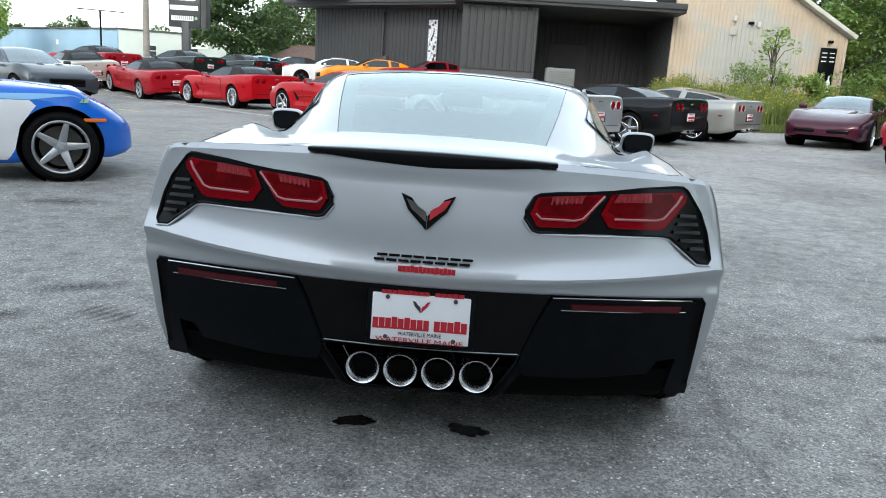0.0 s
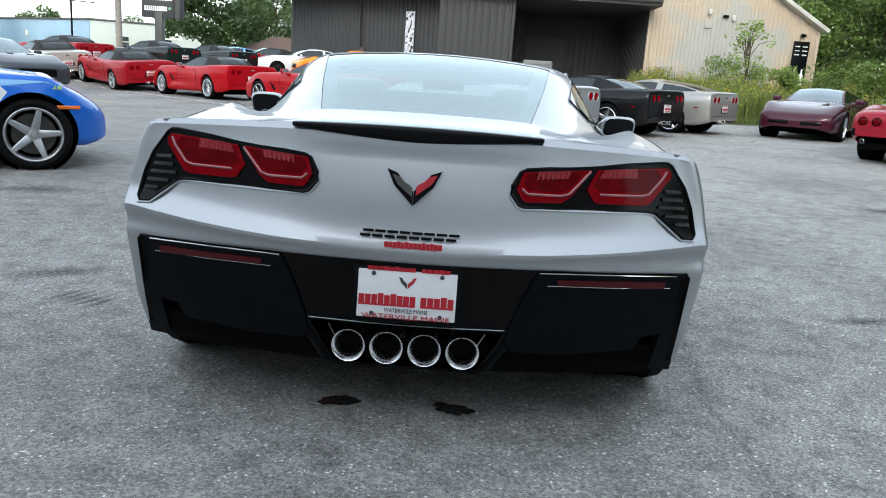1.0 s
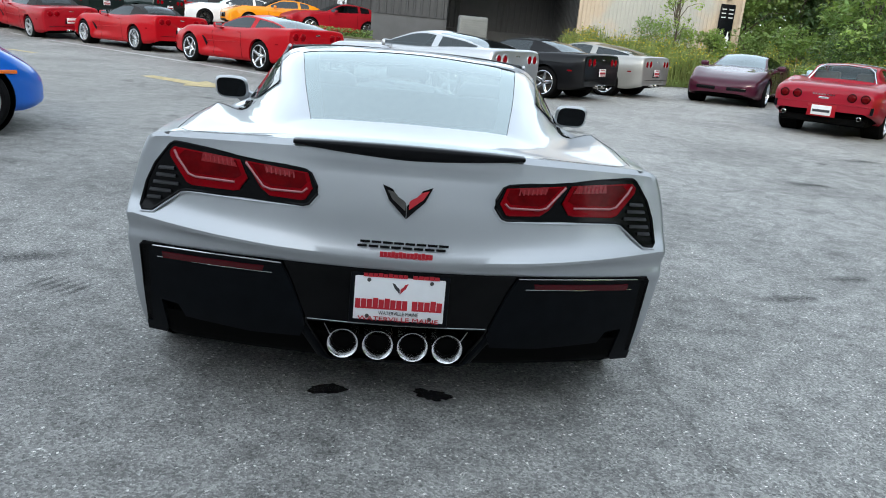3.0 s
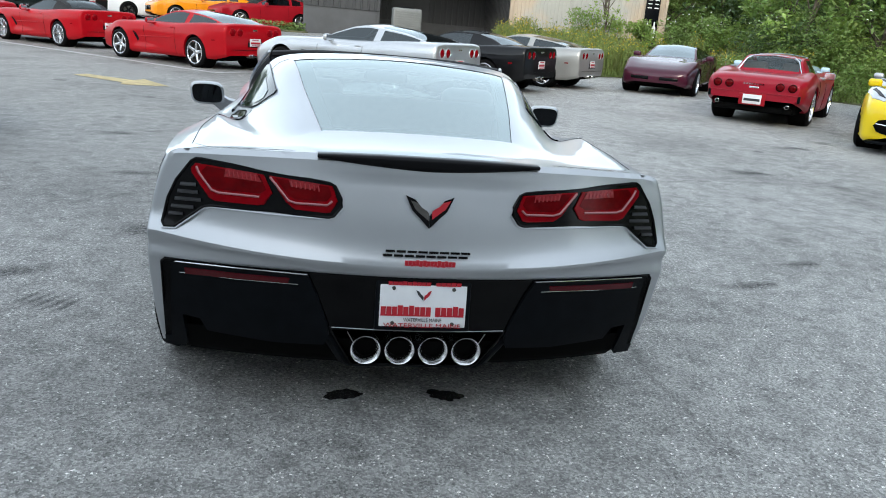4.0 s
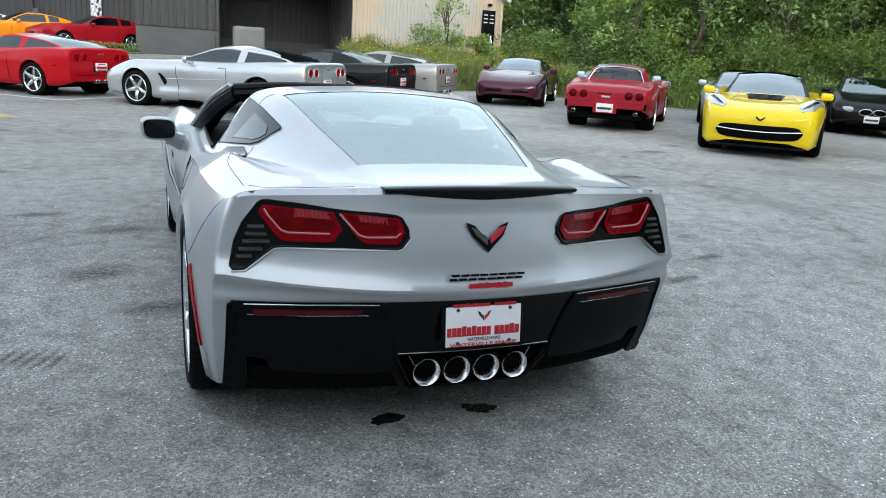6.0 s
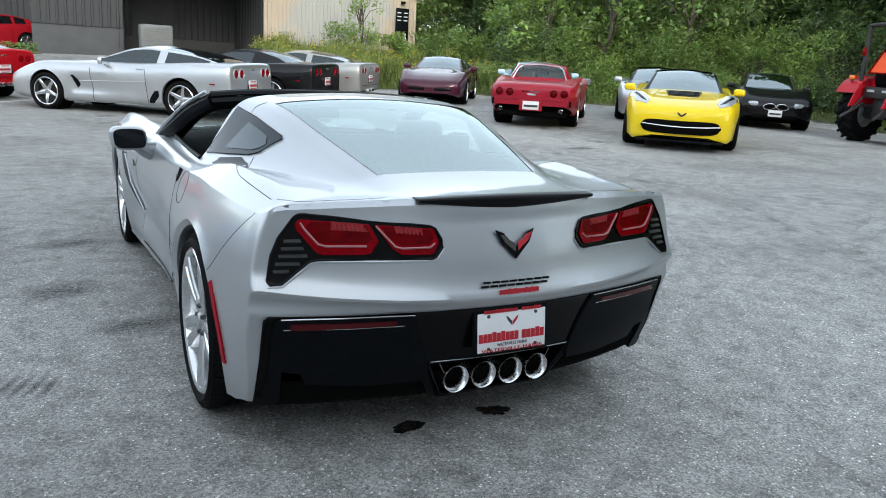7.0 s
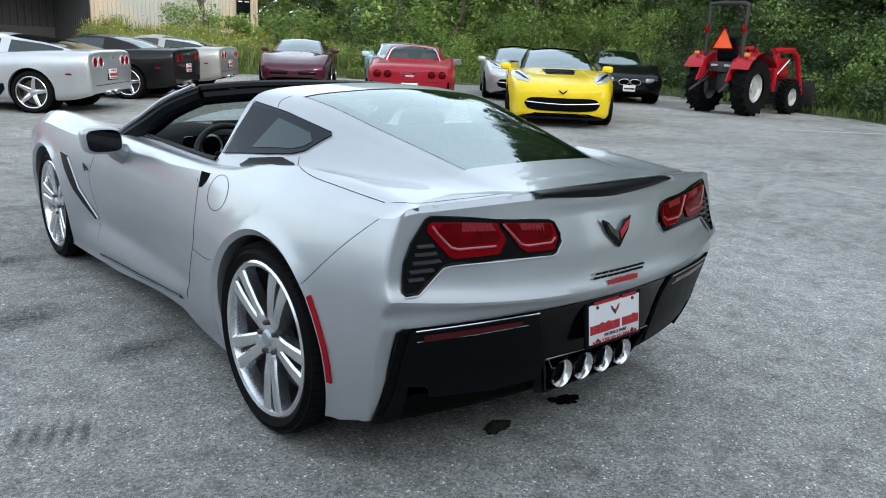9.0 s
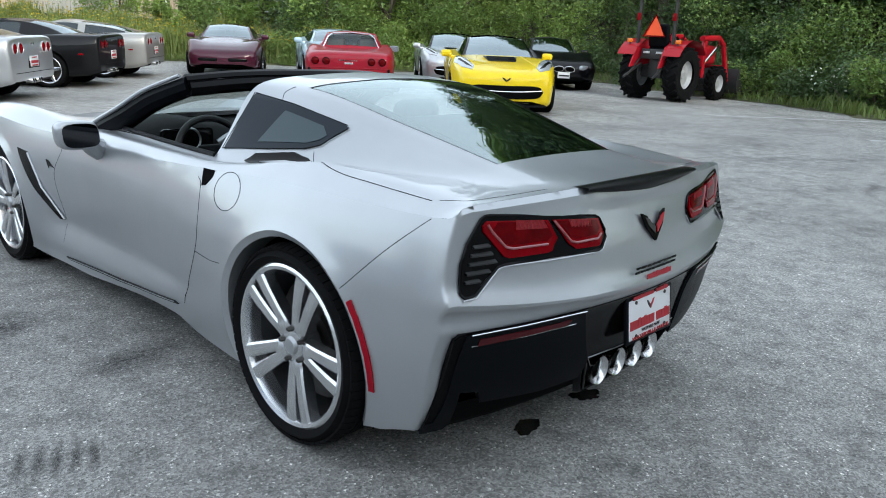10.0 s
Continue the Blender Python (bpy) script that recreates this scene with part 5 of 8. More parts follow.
# cabin: tub, dash, wheel, seats
part("cabin_tub", merge(box(1.40, 1.5, 0.03, (0, 1.25, 0.30), 0.005), box(1.36, 0.04, 0.50, (0, 0.62, 0.58), 0.01), box(0.24, 1.2, 0.30, (0, 1.25, 0.44), 0.05, 3)), INTERIOR, HERO, "dark cabin tub and tunnel")
dash = surf(lambda x, k: Vector((x, (2.06, 1.86, 1.66, 1.60, 1.64)[int(k)], (0.845, 0.850, 0.825, 0.76, 0.52)[int(k)] + (0.035 * math.exp(-((x + 0.37) / 0.16) ** 2) if k in (1, 2) else 0))), [-0.74 + 1.48 * i / 30 for i in range(31)], range(5))
part("dashboard", dash, INTERIOR, HERO, "black dashboard with an instrument hood", angle=50)
part("dash_trim", tube(spline([(-0.20, 1.60, 0.76), (-0.12, 1.585, 0.80), (0.05, 1.58, 0.805), (0.40, 1.60, 0.785), (0.68, 1.63, 0.78)], 4), 0.016, 8), ALLOY_DULL, HERO)
part("instrument_panel", box(0.28, 0.03, 0.11, (-0.37, 1.60, 0.785), 0.02), BLACK_GLOSS, HERO)
part("cluster_ring", lathe([(0.052, 0.0), (0.058, 0.006), (0.064, 0.0)], 28, pose(-0.37, 1.575, 0.785, 0, 0, -90)), ALLOY_DULL, HERO)
SW = pose(-0.37, 1.34, 0.745, -22, 0, 0)
sw = part("steering_wheel", tube([(0.182 * math.cos(a), 0, 0.178 * math.sin(a)) for a in [2 * math.pi * k / 40 for k in range(41)]], 0.016, 10, cap=False), LEATHER_BLK, HERO, "black leather steering wheel", matrix=SW)
part("wheel_boss", merge(box(0.15, 0.05, 0.11, (0, 0.02, 0), 0.025, 3), box(0.33, 0.018, 0.034, (0, 0.012, 0.0), 0.008), box(0.034, 0.018, 0.17, (0, 0.012, -0.085), 0.008)), BLACK_PLASTIC, sw)
part("wheel_trim", tube([(-0.14, -0.004, -0.03), (-0.06, -0.004, -0.055), (0, -0.006, -0.06), (0.06, -0.004, -0.055), (0.14, -0.004, -0.03)], 0.008, 6), ALLOY_DULL, sw)
for s in (-1, 1):
    st = part("seat", move(box(0.46, 0.14, 0.56, (0, 0, 0), 0.06, 4), pose(s * 0.37, 0.82, 0.66, 18)), LEATHER, HERO, "dark grey leather bucket seat")
    part("headrest", move(box(0.26, 0.11, 0.18, (0, 0, 0), 0.05, 4), pose(s * 0.37, 0.74, 0.95, 14)), LEATHER, st)
    part("seat_cushion", box(0.48, 0.5, 0.16, (s * 0.37, 1.10, 0.40), 0.06, 4), LEATHER, st)
# undertray behind the axle
part("undertray", surf(lambda x, k: Vector((x, (-0.715, -0.690, -0.62, -0.30, 0.0)[int(k)] + (0.20 * x * x if k < 3 else 0), (0.315, 0.245, 0.190, 0.155, 0.14)[int(k)])), [-0.75 + 0.125 * i for i in range(13)], range(5)), BLACK_DULL, HERO, "black undertray")
# wheels, wells, floor
for s in (-1, 1):
    for cy, rr in ((0.0, 0.335), (2.71, 0.325)):
        wheel(HERO, s * (0.772 if cy == 0 else 0.775), cy, rr, 0.275 if cy == 0 else 0.245, 0.270 if cy == 0 else 0.256, "twin", s, ALLOY_SATIN, turn=-0.42 * -s if cy == 0 else 0.15, tread=True)
bm = merge(box(1.4, 3.6, 0.12, (0, 1.40, 0.24), 0.03), box(1.60, 1.70, 0.10, (0, 1.38, 0.225), 0.02))
for cy in (0, 2.71):
    bm = merge(bm, lathe([(0.392, -0.83), (0.392, -0.55), (0.2, -0.5), (0.2, 0.5), (0.392, 0.55), (0.392, 0.83)], 48, pose(0, cy, 0.345)))
bmesh.ops.delete(bm, geom=[f for f in bm.faces if f.calc_center_median().z < 0.17], context="FACES")
part("underbody", bm, BLACK_DULL, HERO)

# ---- ground ----
def asphalt_material():
    """Worn asphalt: pale and dark stones, patches of wear, oil and tyre stains, hair cracks."""
    m, t, p = node_mat("asphalt")
    L, N = t.links.new, t.nodes.new
    co = N("ShaderNodeTexCoord")

    def noise_tex(scale, detail=4.0, rough=0.6):
        n = N("ShaderNodeTexNoise")
        n.inputs["Scale"].default_value, n.inputs["Detail"].default_value, n.inputs["Roughness"].default_value = scale, detail, rough
        L(co.outputs["Object"], n.inputs["Vector"])
        return n

    def ramp(src, *stops):
        r = N("ShaderNodeValToRGB")
        els = r.color_ramp.elements
        while len(els) < len(stops):
            els.new(0.5)
        for e, (pos, v) in zip(els, stops):
            e.position, e.color = pos, (v, v, v, 1)
        L(src, r.inputs[0])
        return r.outputs[0]

    def mul(a, b, fac=1.0):
        x = N("ShaderNodeMix")
        x.data_type, x.blend_type = "RGBA", "MULTIPLY"
        x.inputs[0].default_value = fac
        L(a, x.inputs[6])
        L(b, x.inputs[7])
        return x.outputs[2]
    stones = N("ShaderNodeTexVoronoi")
    stones.inputs["Scale"].default_value = 135
    L(co.outputs["Object"], stones.inputs["Vector"])
    sep = N("ShaderNodeSeparateColor")
    L(stones.outputs["Color"], sep.inputs[0])
    base = N("ShaderNodeMix")
    base.data_type = "RGBA"
    base.inputs[6].default_value = (0.208, 0.204, 0.195, 1)
    base.inputs[7].default_value = (0.420, 0.411, 0.391, 1)
    L(ramp(sep.outputs[0], (0.2, 0.0), (0.9, 1.0)), base.inputs[0])
    c = base.outputs[2]
    grains = ramp(noise_tex(360, 3.0, 0.75).outputs["Fac"], (0.34, 0.50), (0.5, 0.96), (0.68, 1.50))
    c = mul(c, grains)
    fleck = ramp(sep.outputs[1], (0.0, 1.0), (0.955, 1.0), (0.975, 2.1))
    c = mul(c, fleck)
    c = mul(c, ramp(sep.outputs[2], (0.0, 0.62), (0.05, 0.68), (0.08, 1.0)))
    c = mul(c, ramp(noise_tex(7, 5.0, 0.65).outputs["Fac"], (0.30, 0.64), (0.52, 1.0), (0.74, 1.20)))
    c = mul(c, ramp(noise_tex(0.55, 4.0, 0.6).outputs["Fac"], (0.30, 0.70), (0.5, 1.0), (0.7, 1.14)))
    c = mul(c, ramp(noise_tex(1.7, 3.0, 0.5).outputs["Fac"], (0.26, 0.55), (0.36, 1.0), (0.9, 1.0)))
    xyz = N("ShaderNodeSeparateXYZ")                  # the asphalt grows paler towards +x, with a wavering border
    L(co.outputs["Object"], xyz.inputs[0])
    wob = N("ShaderNodeMath")
    wob.operation, wob.inputs[1].default_value = "MULTIPLY_ADD", 3.2
    L(noise_tex(0.45, 5.0, 0.65).outputs["Fac"], wob.inputs[0])
    L(xyz.outputs[0], wob.inputs[2])
    pale_x = N("ShaderNodeMapRange")
    pale_x.interpolation_type = "SMOOTHSTEP"
    pale_x.inputs["From Min"].default_value, pale_x.inputs["From Max"].default_value = 0.6, 4.2
    pale_x.inputs["To Min"].default_value, pale_x.inputs["To Max"].default_value = 0.0, 1.0
    L(wob.outputs[0], pale_x.inputs["Value"])
    c = mul(c, ramp(pale_x.outputs[0], (0.0, 0.86), (1.0, 1.13)))
    crack = N("ShaderNodeTexVoronoi")
    crack.feature = "DISTANCE_TO_EDGE"
    crack.inputs["Scale"].default_value = 0.16
    warp = N("ShaderNodeMixRGB")
    warp.blend_type = "ADD"
    warp.inputs[0].default_value = 0.5
    L(co.outputs["Object"], warp.inputs[1])
    L(noise_tex(1.3, 6.0, 0.7).outputs["Color"], warp.inputs[2])
    L(warp.outputs[0], crack.inputs["Vector"])
    c = mul(c, ramp(crack.outputs["Distance"], (0.0, 0.72), (0.0012, 0.80), (0.0022, 1.0)))
    L(c, p.inputs["Base Color"])
    p.inputs["Roughness"].default_value = 0.82
    bump = N("ShaderNodeBump")
    bump.inputs["Strength"].default_value, bump.inputs["Distance"].default_value = 0.40, 0.006
    L(stones.outputs["Distance"], bump.inputs["Height"])
    b2 = N("ShaderNodeBump")
    b2.inputs["Strength"].default_value, b2.inputs["Distance"].default_value = 0.5, 0.004
    L(noise_tex(180, 3.0).outputs["Fac"], b2.inputs["Height"])
    L(bump.outputs[0], b2.inputs["Normal"])
    L(b2.outputs[0], p.inputs["Normal"])
    return m


ASPHALT = asphalt_material()
xs_g = [-400, -150, -80, -50] + [-30 + 1.5 * k for k in range(44)] + [42, 60, 90, 150, 400]
ys_g = [-300, -60, -30] + [-20 + 1.5 * k for k in range(42)] + [50, 60, 80, 150, 500]
bm = surf(lambda x, y: Vector((x, y, ground_z(x, y))), xs_g, ys_g)
bmesh.ops.recalc_face_normals(bm, faces=bm.faces)
tagged(part("ground", bm, ASPHALT, None), "grey worn asphalt car park with stains and cracks", "ground", kind="structure")


def ground_blot(name, cx, cy, rx, ry, ang, material, label, seed, category="stain", lift=0.003, ragged=0.25, n=48):
    """A thin blot that lies on the asphalt, with a ragged outline."""
    rnd = random.Random(seed)
    ph = [rnd.uniform(0, 6.28) for _ in range(6)]
    bm = bmesh.new()
    rim = []
    for k in range(n):
        a = 2 * math.pi * k / n
        r = 1 + ragged * (0.5 * math.sin(2 * a + ph[0]) + 0.35 * math.sin(3 * a + ph[1]) + 0.3 * math.sin(5 * a + ph[2]) + 0.25 * math.sin(9 * a + ph[3]) + 0.2 * math.sin(14 * a + ph[4]))
        x, y = rx * r * math.cos(a), ry * r * math.sin(a)
        x, y = x * math.cos(ang) - y * math.sin(ang) + cx, x * math.sin(ang) + y * math.cos(ang) + cy
        rim.append(bm.verts.new((x, y, ground_z(x, y) + lift)))
    bm.faces.new(rim)
    return tagged(part(name, bm, material, None), label, category, kind="structure")


WET = mat("wet_asphalt", (0.012, 0.012, 0.013), 0.25, vary=0.3, scale=60, bump=0.3, bump_scale=160)
ground_blot("water_spot", -0.222, -0.492, 0.062, 0.042, 0.2, WET, "small dark wet spot on the asphalt", 3, ragged=0.22)
ground_blot("water_spot", 0.155, -0.492, 0.060, 0.045, -0.3, WET, "small dark wet spot on the asphalt", 8, ragged=0.3)


def stain_material(name, dark):
    """A soft-edged see-through oil or tyre stain that darkens the asphalt below."""
    m, t, p = node_mat(name)
    L, N = t.links.new, t.nodes.new
    co = N("ShaderNodeTexCoord")
    n = N("ShaderNodeTexNoise")
    n.inputs["Scale"].default_value, n.inputs["Detail"].default_value = 9, 6
    L(co.outputs["Object"], n.inputs["Vector"])
    g = N("ShaderNodeTexGradient")
    g.gradient_type = "SPHERICAL"
    L(co.outputs["Object"], g.inputs["Vector"])
    a = N("ShaderNodeMath")
    a.operation = "MULTIPLY"
    L(g.outputs["Fac"], a.inputs[0])
    r = N("ShaderNodeMapRange")
    r.inputs["From Min"].default_value, r.inputs["From Max"].default_value = 0.38, 0.62
    r.inputs["To Min"].default_value, r.inputs["To Max"].default_value = 0.2, dark * 2.4
    L(n.outputs["Fac"], r.inputs["Value"])
    L(r.outputs[0], a.inputs[1])
    a.use_clamp = True
    L(a.outputs[0], p.inputs["Alpha"])
    p.inputs["Base Color"].default_value = (0.035, 0.035, 0.036, 1)
    p.inputs["Roughness"].default_value = 0.7
    return m


OIL = stain_material("oil_stain", 0.34)


def soft_stain(x, y, rx, ry, ang, label="dark oil stain on the asphalt"):
    bm = bmesh.new()
    bmesh.ops.create_circle(bm, cap_ends=True, segments=32, radius=1.0)
    ob = tagged(part("oil_stain", bm, OIL, None), label, "stain", kind="structure")
    ob.matrix_basis = Matrix.LocRotScale((x, y, ground_z(x, y) + 0.003), Euler((0, 0, ang)), (rx, ry, 1))
    return ob


for x, y, rx, ry, ang in ((-1.33, 1.62, 0.30, 0.20, 0.2), (-1.79, 3.25, 0.26, 0.12, 0.1), (-1.83, 0.74, 0.30, 0.10, 0.5), (-1.95, 0.25, 0.22, 0.10, 0.3), (-2.4, 5.2, 0.30, 0.14, 0.0), (2.0, 1.36, 0.24, 0.11, 0.1), (2.3, 0.94, 0.36, 0.08, 0.3), (2.9, 1.4, 0.3, 0.08, 0.2), (4.4, 4.6, 0.5, 0.2, 0.2), (-3.2, 3.0, 0.4, 0.22, 0.2), (-1.0, 0.95, 0.30, 0.14, 0.2), (-1.2, 2.7, 0.30, 0.16, 0.1), (6.2, 6.6, 0.6, 0.2, 0.3), (2.4, 7.6, 0.6, 0.25, 0.1)):
    soft_stain(x, y, rx, ry, ang)
for k in range(5):                     # the print of a tyre's tread left of the car
    soft_stain(-1.55 + 0.046 * (k - 1), 0.40 - 0.027 * (k - 1), 0.024, 0.16 - 0.015 * abs(k - 2), -0.40, "dark tyre print on the asphalt")

LINE_WHITE = mat("worn_white_line", (0.55, 0.56, 0.56), 0.8, vary=0.30, scale=14, bump=0.3, bump_scale=120)
LINE_YELLOW = mat("worn_yellow_line", (0.46, 0.37, 0.19), 0.8, vary=0.35, scale=10, bump=0.3, bump_scale=120)


def road_line(a, b, w, material, label, category="marking"):
    a, b = Vector(a), Vector(b)
    d = (b - a).normalized()
    n = Vector((-d.y, d.x)) * w / 2
    k = max(2, int((b - a).length))
    bm = bmesh.new()
    rows = []
    for i in range(k + 1):
        p = a.lerp(b, i / k)
        rows.append([bm.verts.new((q.x, q.y, ground_z(q.x, q.y) + 0.004)) for q in (p + n, p - n)])
    for A, B in zip(rows, rows[1:]):
        bm.faces.new((A[0], A[1], B[1], B[0]))
    bmesh.ops.recalc_face_normals(bm, faces=bm.faces)
    return tagged(part("painted_line", bm, material, None), label, category, kind="structure")


road_line((-13.5, 23.6), (-2.55, 13.44), 0.11, LINE_WHITE, "worn white painted line before the parked cars")
road_line((-2.55, 13.44), (0.3, 16.4), 0.11, LINE_WHITE, "worn white painted line beside a parked car")
road_line((11.6, 4.2), (18.5, -1.5), 0.10, LINE_WHITE, "worn white painted line near the hedge")
road_line((10.35, 1.2), (15.0, -2.6), 0.10, LINE_WHITE, "worn white painted line near the hedge")
bm = bmesh.new()
bm.faces.new([bm.verts.new((x, y, ground_z(x, y) + 0.006)) for x, y in ((-2.81, 10.10), (-3.55, 10.02), (-3.60, 10.35), (-4.62, 11.20), (-4.48, 11.48), (-3.52, 10.80), (-3.42, 11.10))])
tagged(part("painted_arrow", bm, LINE_YELLOW, None), "faded yellow painted arrow on the asphalt", "marking", kind="structure")
road_line((-9.0, 15.5), (-8.1, 14.9), 0.16, LINE_YELLOW, "faded yellow painted dash")

# ---- parked cars ----
MUSTANG = dict(wb=2.72, ro=1.02, fo=0.95, W=0.955, H=1.40, belt=0.98, zhood=0.93, znose=0.74, ztail=1.06, zdeck=1.08, ws0=1.95, ws1=1.10, rf=0.35, rg=-0.75, r=0.345, arch=0.385, style="five", gw=0.76, rw=0.56, sidewin=(0.45, 1.72), quarter=(-0.05, 0.32), tailw=0.86, nosew=0.80, noselow=0.24, taillow=0.34)


def coupe_nose(T, S, lamp=LENS_CLEAR, grille=BLACK_GLOSS):
    yn = S["wb"] + S["fo"]
    part("grille", box(S["nosew"] * 1.15, 0.06, 0.20, (0, yn + 0.005, S["znose"] - 0.20), 0.03), grille, T)
    part("lower_grille", box(S["nosew"] * 1.3, 0.05, 0.08, (0, yn - 0.02, S["noselow"] + 0.10), 0.02), BLACK_PLASTIC, T)
    for s in (-1, 1):
        part("head_lamp", box(0.30, 0.10, 0.10, (0, 0, 0), 0.03, 3), lamp, T, matrix=pose(s * S["nosew"] * 0.80, yn - 0.13, S["znose"] - 0.11, 0, 0, -s * 38))


def mustang(m, color, label, top=None, grille=BLACK_GLOSS, face=ALLOY):
    sp = dict(MUSTANG, face=face)
    if top:
        sp.update(roofmat=CLOTH, rf=0.25, rg=-0.45, rearwin=(-0.3, 0.1), rearv=1.3, quarter=None)
    T, S, sec = make_car("muscle_car", m, color, label, "car", sp)
    coupe_nose(T, S, grille=grille)
    for s in (-1, 1):
        for k in range(3):
            part("tail_lamp", box(0.06, 0.03, 0.16, (s * (0.50 + 0.10 * k), -S["ro"] - 0.005 + 0.02 * k, 0.86), 0.01), LENS_RED, T)
        part("hood_scoop", box(0.16, 0.5, 0.02, (s * 0.25, 2.55, 0.985), 0.008), color, T)
    return T


c5(stand(1.45, 11.68, 310), SILVER2, "silver sports coupe parked beside a black one", group="parked sports cars")
c5(stand(3.6, 13.75, 310), BLACKP, "black sports car with a fixed hardtop", hard=True, group="parked sports cars")
c5(stand(5.45, 15.75, 310), PEWTER, "grey metallic sports coupe parked near the weeds", group="parked sports cars")
c5(stand(-2.5, 15.17, 312), RED, "bright red sports coupe behind the white line", group="parked sports cars")
c5(stand(-6.6, 19.4, 311), RED, "red convertible with its black soft top up", soft=True, style="multi", group="parked sports cars")
c5(stand(-10.5, 22.0, 314), RED_DARK, "darker red convertible with its black soft top up", soft=True, face=ALLOY_DULL, group="parked sports cars")
c5(stand(-14.2, 24.0, 314), BEIGE, "pale pewter convertible with a black soft top", soft=True, group="parked sports cars")
c5(stand(-12.0, 28.4, 300), DKGREEN, "dark convertible with a black soft top", soft=True, group="parked sports cars")
c5(stand(-10.2, 30.4, 300), DKGREEN, "dark convertible with a black soft top", soft=True, group="parked sports cars")
c5(stand(-15.0, 27.2, 300), RED_DARK, "dark red convertible in the back row", soft=True, group="parked sports cars")
c5(stand(9.67, 17.72, 215), MAROON, "maroon sports coupe with pop-up lamps facing outwards", extra=dict(nosew=0.70, fender=0.03), group="parked sports cars")
mustang(stand(-11.8, 39.2, 245), SKYBLUE, "light blue muscle car in the back row")
mustang(stand(-9.4, 37.6, 245), RED, "red muscle convertible with a black top", top=True)
mustang(stand(-6.9, 35.9, 245), WHITEP, "white muscle coupe with black wheels", face=BLACK_GLOSS)
mustang(stand(-4.6, 34.4, 245), ORANGE, "orange muscle coupe on the upper lot")
mustang(stand(-1.8, 33.4, 245), RED_DARK, "dark red muscle coupe near the building")
mustang(stand(-13.7, 18.5, 125), GREYP, "dark grey muscle coupe with a black grille")


# the red seventies coupe
def seventies(m):
    sp = dict(wb=2.489, ro=1.08, fo=1.13, W=0.872, zdeck=0.87, zhood=0.80, ztail=0.83, znose=0.55, belt=0.82, H=1.215, ws0=1.62, ws1=0.98, rf=0.42, rg=0.08, gw=0.64, rw=0.50, r=0.335, arch=0.375, tailw=0.76, nosew=0.55, taillow=0.42, haunch=0.055, fender=0.07, tailround=0.16,
              sidewin=(0.5, 1.42), rearwin=(0.10, 0.40), rearv=1.12, bulge=0.75, rgw=0.84, glass=GLASS_WS, mirrormat=ALLOY_DULL, style="five")
    T, S, sec = make_car("vintage_car", m, RED75, "red seventies sports coupe with a chrome-framed rear window", "car", sp)
    ty = -S["ro"] - 0.008
    for s in (-1, 1):
        for x in (0.42, 0.62):
            o = disc_lamp(T, s * x, ty - 0.003, 0.68, 0.062, LENS_DEEP, BLACK_GLOSS)
        part("bumper_pad", box(0.05, 0.05, 0.13, (s * 0.74, ty + 0.04, 0.50), 0.015), BLACK_PLASTIC, T)
        part("exhaust_tip", lathe([(0.03, -0.08), (0.034, 0.05), (0.03, 0.052), (0.028, -0.05)], 16), CHROME, T, matrix=pose(s * 0.58, ty + 0.04, 0.36, 0, 0, -90))
        part("side_marker", box(0.012, 0.14, 0.03, (s * 0.83, -0.72, 0.58), 0.004), LENS_AMBER, T)
    part("bumper_crease", box(1.5, 0.03, 0.012, (0, ty + 0.004, 0.56), 0.004), RED75, T)
    part("badge_lettering", move(word_bars(0.36, 0.022, 8, 0.45, 0.0, False), pose(0, ty - 0.008, 0.70)), CHROME, T)
    part("tail_badge", box(0.16, 0.006, 0.03, (0, ty - 0.008, 0.645), 0.004), CHROME, T)
    part("plate_recess", box(0.44, 0.02, 0.20, (0, ty + 0.002, 0.44), 0.006), RED_DARK, T)
    number_plate(T, pose(0, ty - 0.014, 0.44), red=False)
    part("chrome_frame", tube([(-0.55, 0.07, 0.905), (-0.46, 0.20, 1.10), (-0.36, 0.30, 1.165), (0, 0.33, 1.185), (0.36, 0.30, 1.165), (0.46, 0.20, 1.10), (0.55, 0.07, 0.905)], 0.013, 6), CHROME, T, "chrome rear window frame")
    part("lower_valance", box(1.3, 0.10, 0.10, (0, ty + 0.16, 0.28), 0.03), BLACK_DULL, T)
    part("antenna", tube([(-0.66, -0.55, 0.86), (-0.67, -0.58, 1.25)], 0.003, 5), CHROME, T)
    return T


seventies(stand(7.75, 10.15, 41.5))


